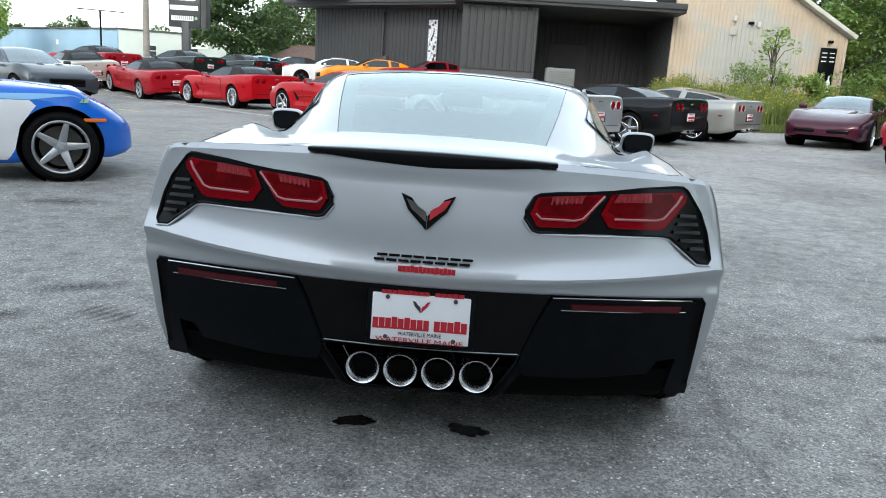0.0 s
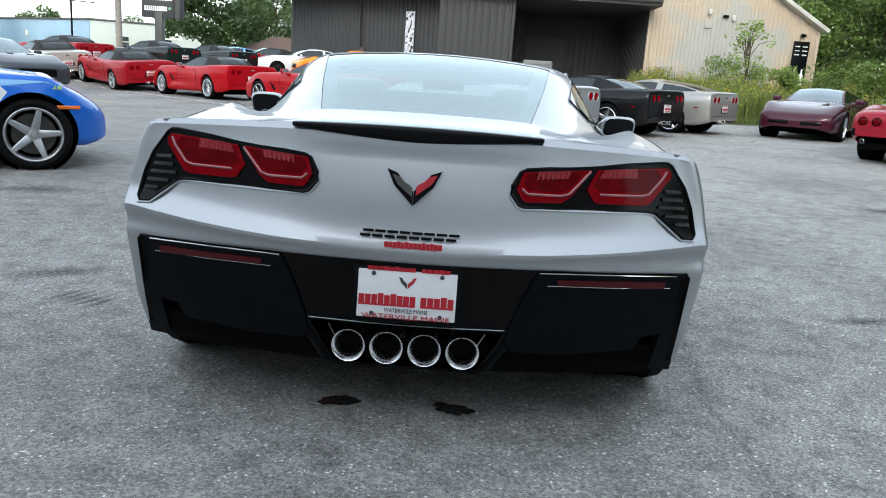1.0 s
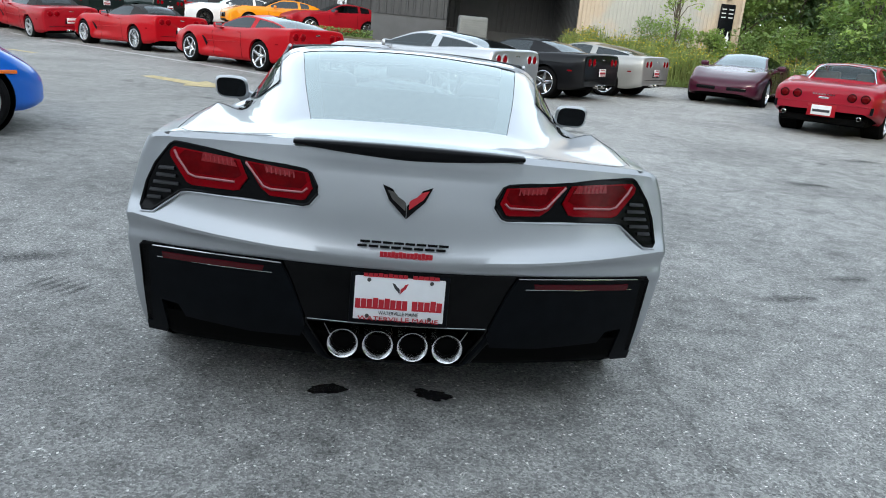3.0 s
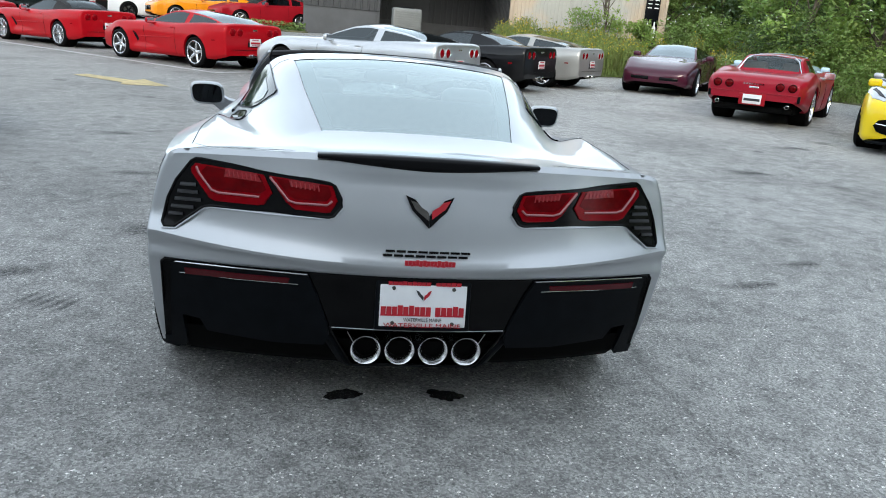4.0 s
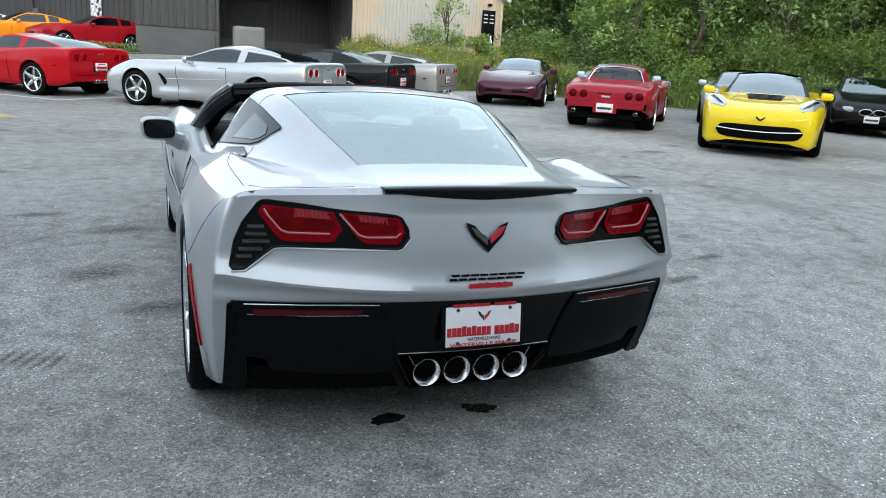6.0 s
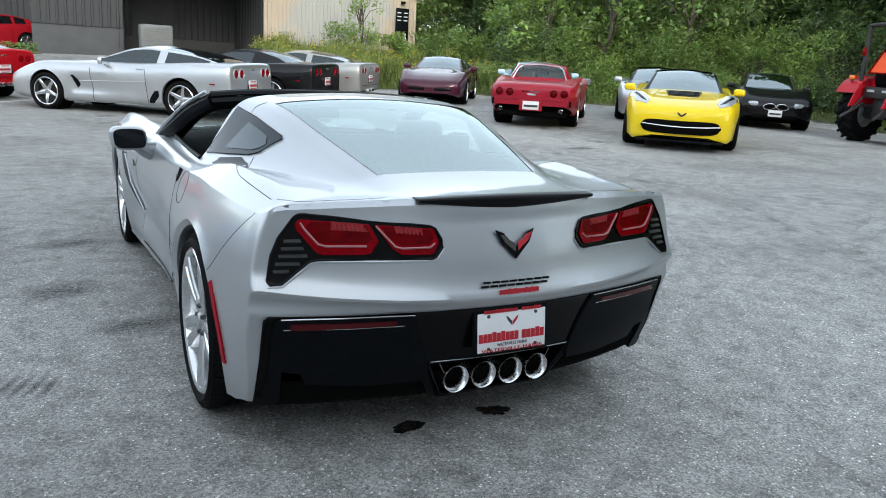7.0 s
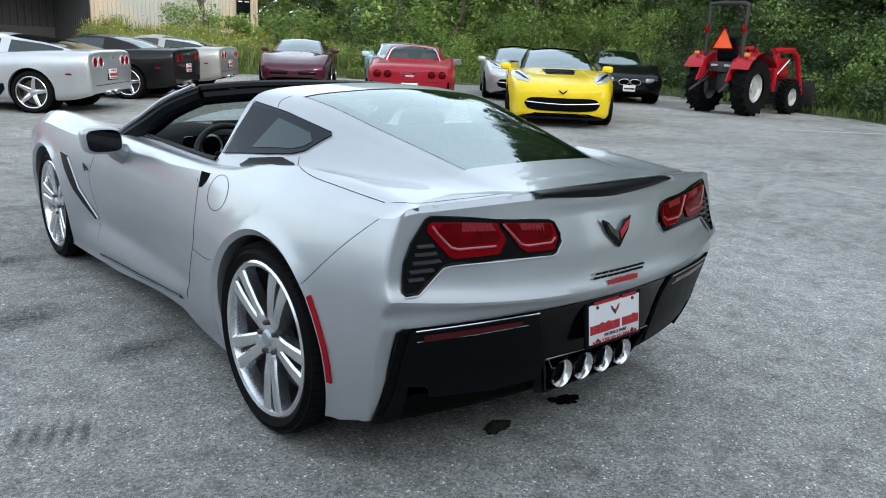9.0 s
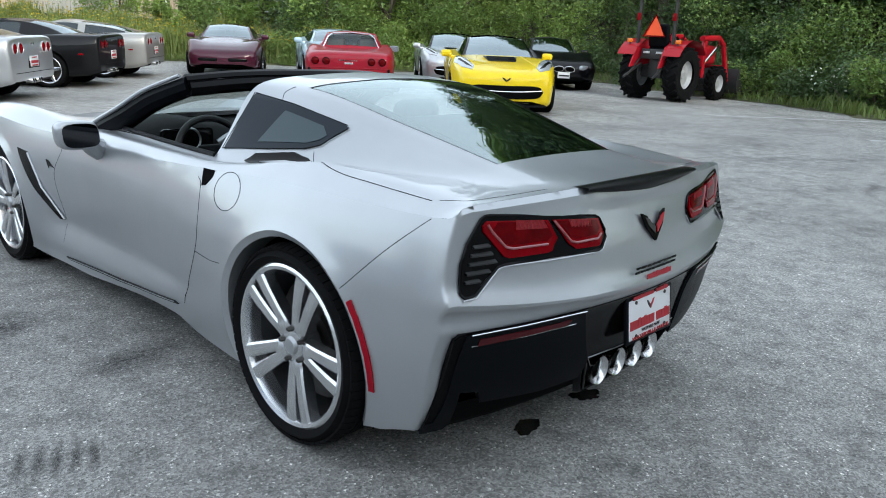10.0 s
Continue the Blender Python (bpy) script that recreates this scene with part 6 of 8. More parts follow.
# the yellow late-model coupe, nose outwards
def late_coupe(m, color, label, roof=BLACK_GLOSS):
    sp = dict(wb=2.71, ro=0.83, fo=0.93, W=0.9385, H=1.26, belt=0.86, zhood=0.79, znose=0.67, fender=0.05, pillar=BLACK_GLOSS, ztail=0.93, zdeck=0.93, ws0=2.0, ws1=1.08, rf=0.62, rg=-0.42, gw=0.70, rw=0.54, r=0.33, arch=0.372, nosew=0.68, noselow=0.15, sidewin=(0.62, 1.70), quarter=(0.2, 0.55), style="twin", glass=GLASS_DARK)
    T, S, sec = make_car("sports_car", m, color, label, "car", sp, "parked sports cars")
    yn = S["wb"] + S["fo"]

    def topfn(x, y):
        P = sec(min(y, yn - 0.01))
        P = P[13:]
        ax = abs(x)
        for a, b in zip(P, P[1:]):
            if b.x <= ax <= a.x:
                k = (a.x - ax) / max(a.x - b.x, 1e-6)
                return Vector((x, y, a.z + (b.z - a.z) * k))
        return Vector((x, y, P[-1].z if ax < 0.1 else P[0].z))
    part("roof_panel", surf(lambda u, v: Vector((0.47 * u, 0.64 + 0.44 * v, 1.260 - 0.03 * u * u + 0.004)), [-1 + k / 6 for k in range(13)], [k / 6 for k in range(7)]), roof, T, "gloss roof panel")
    part("hood_vent", patch([(-0.30, 2.26), (0.30, 2.26), (0.24, 2.76), (-0.24, 2.76)], topfn, 0.008, 0.012, 0.06), BLACK_PLASTIC, T, "black louvred hood vent")
    for k in range(4):
        part("vent_louvre", tube([topfn(x, 2.33 + 0.11 * k) + Vector((0, 0, 0.014)) for x in (-0.25, 0, 0.25)], 0.010, 6), BLACK_GLOSS, T)
    for s in (-1, 1):
        part("head_lamp", patch([(s * x, y) for x, y in ((0.80, 2.80), (0.85, 3.0), (0.73, 3.38), (0.56, 3.50), (0.52, 3.34), (0.64, 2.95))], topfn, 0.010, 0.015, 0.05), LENS_CLEAR, T, "clear swept-back head lamp")
        part("lamp_core", patch([(s * x, y) for x, y in ((0.76, 3.0), (0.79, 3.04), (0.66, 3.32), (0.56, 3.40))], topfn, 0.014, 0.006, 0.05), BLACK_GLOSS, T)
        part("hood_crease", tube([topfn(s * (0.40 + 0.10 * k / 6), 2.0 + 1.1 * k / 6) for k in range(7)], 0.010, 6), color, T)
    gr = part("grille", surf(lambda u, v: Vector((0.62 * u, yn + 0.020 - 0.045 * u * u + 0.045 * math.cos(v), 0.385 + 0.012 * u * u + 0.105 * math.sqrt(max(0.0, 1 - u ** 8)) * max(-1, min(1, 1.25 * math.sin(v))))), [-1 + k / 12 for k in range(25)], [math.pi * 2 * k / 24 for k in range(25)]), BLACK_DULL, T, "wide black grille")
    part("grille_bar", tube(spline([(-0.59, yn + 0.022, 0.425), (-0.3, yn + 0.058, 0.405), (0, yn + 0.067, 0.397), (0.3, yn + 0.058, 0.405), (0.59, yn + 0.022, 0.425)], 4), 0.008, 6), CHROME, gr)
    part("chin", box(1.35, 0.30, 0.04, (0, yn - 0.16, 0.165), 0.015), BLACK_PLASTIC, T)
    lw, rw_ = wings(0.15, 0.075, 0.006)
    part("emblem", move(merge(lw, rw_), pose(0, yn + 0.018, 0.585, -18, 0, 180)), BLACK_GLOSS, T)
    return T


late_coupe(stand(10.2, 8.6, 225), YELLOW, "bright yellow sports coupe with a black grille and hood vent")
late_coupe(stand(13.5, 12.9, 222), SILVER2, "silver sports coupe half hidden behind the yellow one")
c5(stand(11.05, 15.0, 213), PALEBLUE, "pale blue sports car half hidden behind the red coupe", group="parked sports cars", extra=dict(nosew=0.72))


# black roadster with its soft top up
def roadster(m):
    sp = dict(wb=2.495, ro=0.72, fo=0.88, W=0.89, H=1.29, belt=0.88, zhood=0.86, znose=0.66, ztail=0.96, zdeck=0.97, ws0=1.55, ws1=0.90, rf=0.30, rg=-0.15, gw=0.66, rw=0.52, r=0.32, arch=0.36, nosew=0.74, noseround=0.30, fender=0.03, roofmat=CLOTH, rearwin=(-0.05, 0.2), rearv=1.25, sidewin=(0.40, 1.34), noselow=0.22)
    T, S, sec = make_car("roadster", m, BLACK_SHINE, "black roadster with its cloth top up", "car", sp)
    yn = S["wb"] + S["fo"]
    for s in (-1, 1):
        k = part("kidney_grille", tube([(0.125 * math.cos(a / 12 * math.pi) - s * 0.02 * math.sin(a / 12 * math.pi), 0.0, 0.068 * math.sin(a / 12 * math.pi)) for a in range(25)], 0.013, 8), CHROME, T, "chrome-ringed grille", matrix=pose(s * 0.140, yn + 0.03, 0.53, -12))
        part("grille_core", prism([(0.115 * math.cos(a / 10 * math.pi), 0.058 * math.sin(a / 10 * math.pi)) for a in range(20)], 0.012, 0.0), BLACK_DULL, k)
        part("head_lamp", box(0.32, 0.12, 0.12, (0, 0, 0), 0.050, 4), LENS_CLEAR, T, "clear rounded head lamp", matrix=pose(s * 0.53, yn - 0.060, 0.575, 0, 0, -s * 30))
    number_plate(T, pose(0, yn + 0.045, 0.38, 0, 0, 180), 0.30, 0.15, red=False)
    part("lower_grille", box(1.0, 0.05, 0.10, (0, yn - 0.01, 0.30), 0.02), BLACK_DULL, T)
    return T


roadster(stand(16.2, 11.6, 225))


# blue and white pace car, flank towards the walk
def pace_car(m):
    sp = dict(wb=2.685, ro=0.87, fo=0.64, W=0.922, H=1.245, belt=0.87, zhood=0.80, znose=0.55, ztail=0.95, zdeck=0.95, r=0.325, arch=0.372, nosew=0.62, style="five", face=ALLOY_DULL, roofmat=CLOTH, rf=0.45, rg=-0.05, rearwin=(0.0, 0.36), rearv=1.2, noselow=0.20)
    T, S, sec = make_car("pace_car", m, BLUE, "blue and white sports convertible with striped flank", "car", sp)
    yn = S["wb"] + S["fo"]

    def fl(y, v):
        P = sec(y)
        i = min(int(v), len(P) - 2)
        return P[i].lerp(P[i + 1], v - i)
    part("white_flank", patch([(-0.4, 2.0), (2.24, 2.0), (2.31, 4.5), (2.36, 8.0), (2.50, 11.2), (2.45, 12.2), (1.2, 12.6), (-0.4, 12.0)], fl, 0.002, 0.006, 0.12, flip=False), WHITEP, T, "white painted flank")
    part("cyan_stripe", patch([(0.0, 12.4), (1.2, 12.8), (2.45, 12.35), (2.66, 13.0), (2.9, 13.6), (2.6, 13.9), (1.4, 13.4), (0.0, 13.2)], fl, 0.0035, 0.006, 0.12), SKYBLUE, T, "light blue wave stripe")
    part("script_lettering", move(word_bars(0.50, 0.04, 10, 0.25, 0.2, False), pose(0.852, 2.70, 0.755, 0, 0, 90) @ pose(0, 0, 0, -35, 0, 0)), mat("green_script", (0.25, 0.42, 0.15), 0.4), T, "green script bars")
    part("turn_lamp", box(0.02, 0.20, 0.036, (0, 0, 0), 0.008), LENS_AMBER, T, "amber side lamp", matrix=pose(0.842, yn - 0.34, 0.575, 0, 0, 9))
    part("fog_lamp", box(0.05, 0.16, 0.11, (0, 0, 0), 0.02), LENS_CLEAR, T, matrix=pose(0.60, yn - 0.13, 0.36, 0, 0, 35))
    for s in (-1, 1):
        part("head_lamp", box(0.16, 0.42, 0.05, (0, 0, 0), 0.02, 3), LENS_CLEAR, T, matrix=pose(s * 0.63, yn - 0.36, 0.655, -17, s * 18, s * 14))
    return T


pace_car(stand(-6.55, 3.44, 60))


# red compact tractor with roll bar and front loader
def tractor(m):
    T = thing("tractor", m, "red compact tractor with a roll bar and front loader", "tractor")
    TRED = paint("tractor_red", (0.36, 0.008, 0.018), 0.0, 0.4, 0.5)
    TBLK = mat("tractor_black", (0.02, 0.02, 0.021), 0.55, vary=0.2, scale=12)
    GREYR = mat("grey_wheel_disc", (0.42, 0.43, 0.44), 0.5, 0.3, vary=0.1, scale=8)
    ORG = mat("orange_triangle", (0.95, 0.10, 0.02), 0.45)

    def ag_wheel(x, y, r, w, rim, s):
        o = part("wheel", lathe([(0.0, 0.06), (0.08, 0.06), (0.10, 0.02), (rim * 0.8, 0.03), (rim * 0.95, 0.08), (rim, 0.10), (rim, -0.10)], 28), GREYR, T, "grey steel wheel", matrix=pose(x, y, r, 0, 0, 0 if s > 0 else 180))
        h = w / 2
        tb = lathe([(rim, -h * 0.8), (rim + 0.04, -h * 0.95), (r * 0.86, -h), (r - 0.05, -h * 0.9), (r - 0.035, -h * 0.4), (r - 0.03, 0), (r - 0.035, h * 0.4), (r - 0.05, h * 0.9), (r * 0.86, h), (rim + 0.04, h * 0.95), (rim, h * 0.8)], 40)
        part("tyre", tb, RUBBER, o, "lugged tractor tyre", angle=30)
        n, first = 18, None
        for k in range(n):
            for sd in (-1, 1):
                at = Matrix.Rotation(2 * math.pi * (k + (0.5 if sd > 0 else 0)) / n, 4, "X") @ pose(sd * h * 0.48, 0, r - 0.022) @ Matrix.Rotation(sd * 0.6, 4, "Z")
                if first is None:
                    first = part("lug", box(h * 1.05, 0.055, 0.06, (0, 0, 0), 0.01, 1), RUBBER, o, matrix=at)
                else:
                    lug = new("lug", first.data)
                    lug.parent = o
                    lug.matrix_local = at
        return o
    for s in (-1, 1):
        ag_wheel(s * 0.55, 0.0, 0.60, 0.36, 0.31, s)
        ag_wheel(s * 0.54, 1.78, 0.40, 0.25, 0.20, s)
        fen = surf(lambda a, x: Vector((s * x, -0.72 * math.sin(a), 0.63 + 0.72 * math.cos(a) if math.cos(a) > -0.2 else 0.5)), [radians(-55 + 115 * k / 14) for k in range(15)], [0.34, 0.40, 0.72, 0.78])
        part("fender", fen, TRED, T, "red rear fender")
        part("fender_panel", prism([(-0.72, 0.72), (-0.5, 1.18), (0.0, 1.34), (0.5, 1.15), (0.6, 0.85)], 0.03), TRED, T, matrix=pose(s * 0.36, 0, 0, 0, 0, 90))
        fl = part("flasher", box(0.12, 0.07, 0.09, (s * 0.60, -0.42, 1.30), 0.015), LENS_AMBER, T, "amber flasher")
        part("flasher_stem", tube([(s * 0.60, -0.42, 1.2), (s * 0.60, -0.42, 1.3)], 0.015, 6), TBLK, fl)
        part("roll_bar_post", tube([(s * 0.44, -0.32, 0.80), (s * 0.44, -0.36, 1.5), (s * 0.44, -0.38, 2.28)], 0.042, 8), TBLK, T)
        part("reflector", box(0.09, 0.03, 0.16, (s * 0.44, -0.42, 1.82), 0.01), LENS_RED, T, "red lamp on the roll bar")
        part("lift_arm", tube([(s * 0.30, -0.35, 0.80), (s * 0.34, -0.70, 0.62), (s * 0.36, -0.95, 0.50)], 0.028, 6), TBLK, T)
        part("lift_rod", tube([(s * 0.30, -0.30, 1.0), (s * 0.34, -0.72, 0.62)], 0.018, 6), TBLK, T)
        # loader arm with its elbow
        part("loader_post", box(0.10, 0.14, 0.95, (s * 0.44, 1.15, 1.0), 0.02), TRED, T)
        part("loader_arm", merge(tube([(s * 0.46, 0.95, 1.42), (s * 0.48, 1.75, 1.46), (s * 0.48, 2.05, 1.30)], 0.065, 8), tube([(s * 0.48, 2.05, 1.30), (s * 0.48, 2.45, 0.45)], 0.060, 8)), TRED, T, "red loader arm")
        part("ram", tube([(s * 0.46, 1.20, 0.85), (s * 0.47, 1.85, 1.30)], 0.028, 6), CHROME, T)
    part("roll_bar_top", tube(spline([(-0.44, -0.38, 2.26), (-0.40, -0.385, 2.34), (0, -0.39, 2.355), (0.40, -0.385, 2.34), (0.44, -0.38, 2.26)], 4), 0.042, 8), TBLK, T)
    part("axle_housing", merge(box(0.9, 0.22, 0.24, (0, 0, 0.62), 0.05), box(0.36, 0.7, 0.46, (0, 0.1, 0.72), 0.06), box(0.30, 1.8, 0.24, (0, 1.0, 0.60), 0.05)), TBLK, T)
    part("rear_plate", box(0.62, 0.05, 0.22, (0, -0.36, 1.02), 0.02), TBLK, T)
    for x in (-0.16, 0.16):
        part("work_lamp", box(0.16, 0.03, 0.05, (x, -0.40, 1.05), 0.01), GREYR, T)
    part("seat", merge(box(0.50, 0.46, 0.12, (0, 0.05, 1.12), 0.04, 3), move(box(0.50, 0.13, 0.52, (0, 0, 0), 0.06, 4), pose(0, -0.20, 1.42, 10))), BLACK_PLASTIC, T, "black padded seat")
    part("triangle_sign", prism([(-0.24, 0.0), (0.24, 0.0), (0.0, 0.42)], 0.012), ORG, T, "orange slow-vehicle triangle", matrix=pose(0, -0.43, 1.42))
    part("triangle_rim", tube([(-0.26, -0.44, 1.40), (0.26, -0.44, 1.40), (0.0, -0.44, 1.86), (-0.26, -0.44, 1.40)], 0.018, 6), LENS_RED, T)
    part("hood", merge(box(0.58, 1.25, 0.46, (0, 1.55, 1.05), 0.10, 4)), TRED, T, "red engine hood")
    part("steering_wheel", tube([(0.18 * math.cos(a), 0.62 + 0.06 * math.sin(a), 1.42 + 0.17 * math.sin(a)) for a in [2 * math.pi * k / 24 for k in range(25)]], 0.014, 6, cap=False), BLACK_PLASTIC, T)
    part("steering_column", tube([(0, 0.9, 1.15), (0, 0.62, 1.42)], 0.03, 6), BLACK_PLASTIC, T)
    part("front_axle", box(0.95, 0.14, 0.14, (0, 1.80, 0.42), 0.03), TBLK, T)
    part("cross_tube", tube([(-0.48, 2.30, 0.78), (0.48, 2.30, 0.78)], 0.045, 8), TRED, T)
    bk = surf(lambda x, k: Vector((x, (2.55, 2.48, 2.56, 2.95)[int(k)], (0.75, 0.45, 0.18, 0.12)[int(k)])), [-0.75, -0.3, 0.3, 0.75], range(4))
    for x in (-0.75, 0.75):
        bk.faces.new([bk.verts.new((x, y, z)) for y, z in ((2.55, 0.75), (2.48, 0.45), (2.56, 0.18), (2.95, 0.12))])
    part("bucket", bk, TBLK, T, "dark steel loader bucket")
    return T


tractor(stand(14.07, 6.75, 91))

# ---- buildings ----
def ribbed_material(name, color, dirt=0.12):
    return mat(name, color, 0.6, vary=dirt, scale=0.9, bump=0.05, bump_scale=40, detail=8)


GREY_METAL = ribbed_material("grey_metal_cladding", (0.036, 0.037, 0.040))
DARK_METAL = ribbed_material("dark_metal_cladding", (0.045, 0.045, 0.049))
TAN_METAL = ribbed_material("tan_metal_cladding", (0.50, 0.41, 0.32), 0.08)
t_ = TAN_METAL.node_tree
pn = t_.nodes["Principled BSDF"]
src_ = pn.inputs["Base Color"].links[0].from_socket
nz = t_.nodes.new("ShaderNodeTexNoise")
nz.inputs["Scale"].default_value, nz.inputs["Detail"].default_value = 0.5, 5
co_ = t_.nodes.new("ShaderNodeTexCoord")
t_.links.new(co_.outputs["Object"], nz.inputs["Vector"])
# a soft-edged grey-blue patch is mixed into the tan about this point
far_ = t_.nodes.new("ShaderNodeVectorMath")
far_.operation = "DISTANCE"
far_.inputs[1].default_value = (10.9, 31.0, 3.1)
t_.links.new(co_.outputs["Object"], far_.inputs[0])
add_ = t_.nodes.new("ShaderNodeMath")
add_.operation, add_.inputs[1].default_value = "MULTIPLY_ADD", -0.17
t_.links.new(far_.outputs["Value"], add_.inputs[0])
ofs_ = t_.nodes.new("ShaderNodeMath")
ofs_.operation, ofs_.inputs[1].default_value = "ADD", 0.33
t_.links.new(nz.outputs["Fac"], ofs_.inputs[0])
t_.links.new(ofs_.outputs[0], add_.inputs[2])
rr_ = t_.nodes.new("ShaderNodeMapRange")
rr_.inputs["From Min"].default_value, rr_.inputs["From Max"].default_value, rr_.inputs["To Max"].default_value = 0.46, 0.60, 0.75
t_.links.new(add_.outputs[0], rr_.inputs["Value"])
mx = t_.nodes.new("ShaderNodeMix")
mx.data_type = "RGBA"
mx.inputs[7].default_value = (0.40, 0.42, 0.41, 1)
t_.links.new(rr_.outputs[0], mx.inputs[0])
t_.links.new(src_, mx.inputs[6])
t_.links.new(mx.outputs[2], pn.inputs["Base Color"])
CONCRETE = mat("painted_block", (0.080, 0.081, 0.085), 0.85, vary=0.15, scale=2, bump=0.2, bump_scale=30)
FOUND = mat("dark_foundation", (0.07, 0.068, 0.065), 0.9, vary=0.3, scale=2, bump=0.3, bump_scale=30)


def ribbed_wall(name, a, b, z0, z1, material, parent, pitch=0.30, depth=0.035, slope=0.0, label=""):
    """A standing-seam wall from a to b in plan; real ribs; its top may slope by slope metres a metre."""
    a, b = Vector((a[0], a[1])), Vector((b[0], b[1]))
    d = b - a
    n = Vector((d.y, -d.x)).normalized()
    length = d.length
    pts = []
    k = 0.0
    while k < length:
        pts += [(k, 0.0), (k + pitch * 0.62, 0.0), (k + pitch * 0.70, depth), (k + pitch * 0.92, depth)]
        k += pitch
    pts = [p for p in pts if p[0] <= length] + [(length, 0.0)]
    bm = bmesh.new()
    lo, hi = [], []
    for s, off in pts:
        q = a + d.normalized() * s + n * off
        lo.append(bm.verts.new((q.x, q.y, z0)))
        hi.append(bm.verts.new((q.x, q.y, z1 + slope * s)))
    back = [bm.verts.new((p.x - n.x * 0.15, p.y - n.y * 0.15, z)) for p, z in ((a, z0), (b, z0), (b, z1 + slope * length), (a, z1))]
    for i in range(len(pts) - 1):
        bm.faces.new((lo[i], lo[i + 1], hi[i + 1], hi[i]))
    bm.faces.new(back[::-1])
    return part(name, bm, material, parent, label, smooth=False)


WH = thing("warehouse", pose(0, 0, 0), "grey and tan metal-clad warehouse with a deep canopy", "building")
# dark left wing, projecting bay, deep recess, tan gable wing
ribbed_wall("wall", (-10.2, 42.0), (-1.22, 34.5), 0.4, 4.9, GREY_METAL, WH, label="grey ribbed metal wall")
ribbed_wall("wall", (-4.0, 50.0), (-10.2, 42.0), 0.4, 4.9, GREY_METAL, WH)
ribbed_wall("wall", (-1.22, 34.5), (-1.22, 30.0), 1.84, 4.45, GREY_METAL, WH)
ribbed_wall("wall", (-1.22, 30.0), (1.9, 30.0), 1.84, 4.45, GREY_METAL, WH, label="grey ribbed metal bay wall")
part("block_base", box(3.16, 4.6, 1.84, (0.34, 32.34, 0.92), 0.02), CONCRETE, WH, "grey painted block base")
ribbed_wall("wall", (1.9, 30.0), (1.9, 37.0), 0.3, 4.45, DARK_METAL, WH)
ribbed_wall("wall", (1.9, 37.0), (7.8, 37.0), 0.3, 4.7, DARK_METAL, WH, label="dark metal wall under the canopy")
part("recess_base", box(5.8, 0.2, 1.0, (4.85, 36.85, 1.1), 0.02), CONCRETE, WH)
part("recess_door", box(1.9, 0.08, 2.1, (3.9, 36.9, 2.4), 0.01), CONCRETE, WH, "dark steel door")
ribbed_wall("wall", (7.8, 37.0), (7.8, 31.05), 0.3, 4.8, DARK_METAL, WH)
ribbed_wall("gable_wall", (7.72, 31.0), (14.9, 31.0), 1.66, 8.43, TAN_METAL, WH, pitch=0.17, depth=0.03, slope=-0.60, label="tan ribbed metal gable wall")
ribbed_wall("wall", (14.9, 31.0), (14.9, 48.0), 1.4, 4.05, TAN_METAL, WH, pitch=0.24)
part("foundation", box(7.3, 0.3, 1.5, (11.3, 31.17, 0.93), 0.02), FOUND, WH, "dark foundation band")
part("corner_trim", box(0.12, 0.12, 2.6, (14.9, 30.96, 2.78), 0.01), TAN_METAL, WH)
part("corner_trim", box(0.12, 0.12, 3.4, (7.72, 30.96, 3.3), 0.01), TAN_METAL, WH)
RAKE = mat("pale_trim", (0.62, 0.60, 0.56), 0.5, vary=0.08, scale=3)
rk = bmesh.new()
rk = merge(rk, move(box(9.2, 0.7, 0.16, (0, 0, 0), 0.02), pose(11.2, 30.85, 6.45, 0, math.degrees(math.atan(0.60)), 0)))
part("rake_trim", rk, RAKE, WH, "pale sloping roof edge")
part("roof", surf(lambda x, y: Vector((x, y, 4.15 + (15.1 - x) * 0.60 + 0.05)), [6.0, 15.2], [31.2, 48.0]), DARK_METAL, WH)
part("canopy", merge(box(9.4, 8.0, 0.22, (3.1, 33.4, 4.62), 0.02), move(box(13.4, 1.6, 0.22, (0, 0, 0), 0.02), pose(-6.2, 37.75, 4.90, 0, 1.0, math.degrees(math.atan2(-7.5, 8.98))))), DARK_METAL, WH, "dark canopy soffit")
part("canopy_fascia", box(9.4, 0.12, 0.24, (3.1, 29.36, 4.76), 0.02), DARK_METAL, WH, "dark canopy edge")
part("canopy_fascia", move(box(13.6, 0.12, 0.24, (0, 0, 0), 0.02), pose(-6.75, 37.1, 5.02, 0, 1.0, math.degrees(math.atan2(-7.5, 8.98)))), DARK_METAL, WH, "dark canopy edge")
part("wing_roof", surf(lambda x, y: Vector((x, y, 4.8 + (y - 29.5) * 0.03)), [-11.0, 7.7], [37.5, 50.0]), DARK_METAL, WH)
WA, WB_ = Vector((-10.2, 42.0)), Vector((-1.22, 34.5))


def on_wing(s, off=0.12):
    p = WA.lerp(WB_, s)
    d = (WB_ - WA).normalized()
    return p + Vector((d.y, -d.x)) * off


WANG = math.degrees(math.atan2(-7.5, 8.98))
q = on_wing(0.51)
part("downpipe", box(0.10, 0.10, 3.2, (0, 0, 0), 0.02), DARK_METAL, WH, matrix=pose(q.x, q.y, 3.0, 0, 0, WANG))
q = on_wing(0.53)
part("meter_box", box(0.28, 0.16, 0.42, (0, 0, 0), 0.02), CONCRETE, WH, matrix=pose(q.x, q.y, 2.15, 0, 0, WANG))
q = on_wing(0.58)
part("conduit", tube([(q.x, q.y, 0.7), (q.x, q.y, 2.6)], 0.03, 6), CONCRETE, WH)
LAMP_ON = mat("lamp_face", (1.0, 0.96, 0.86), 0.3, emit=6.0)
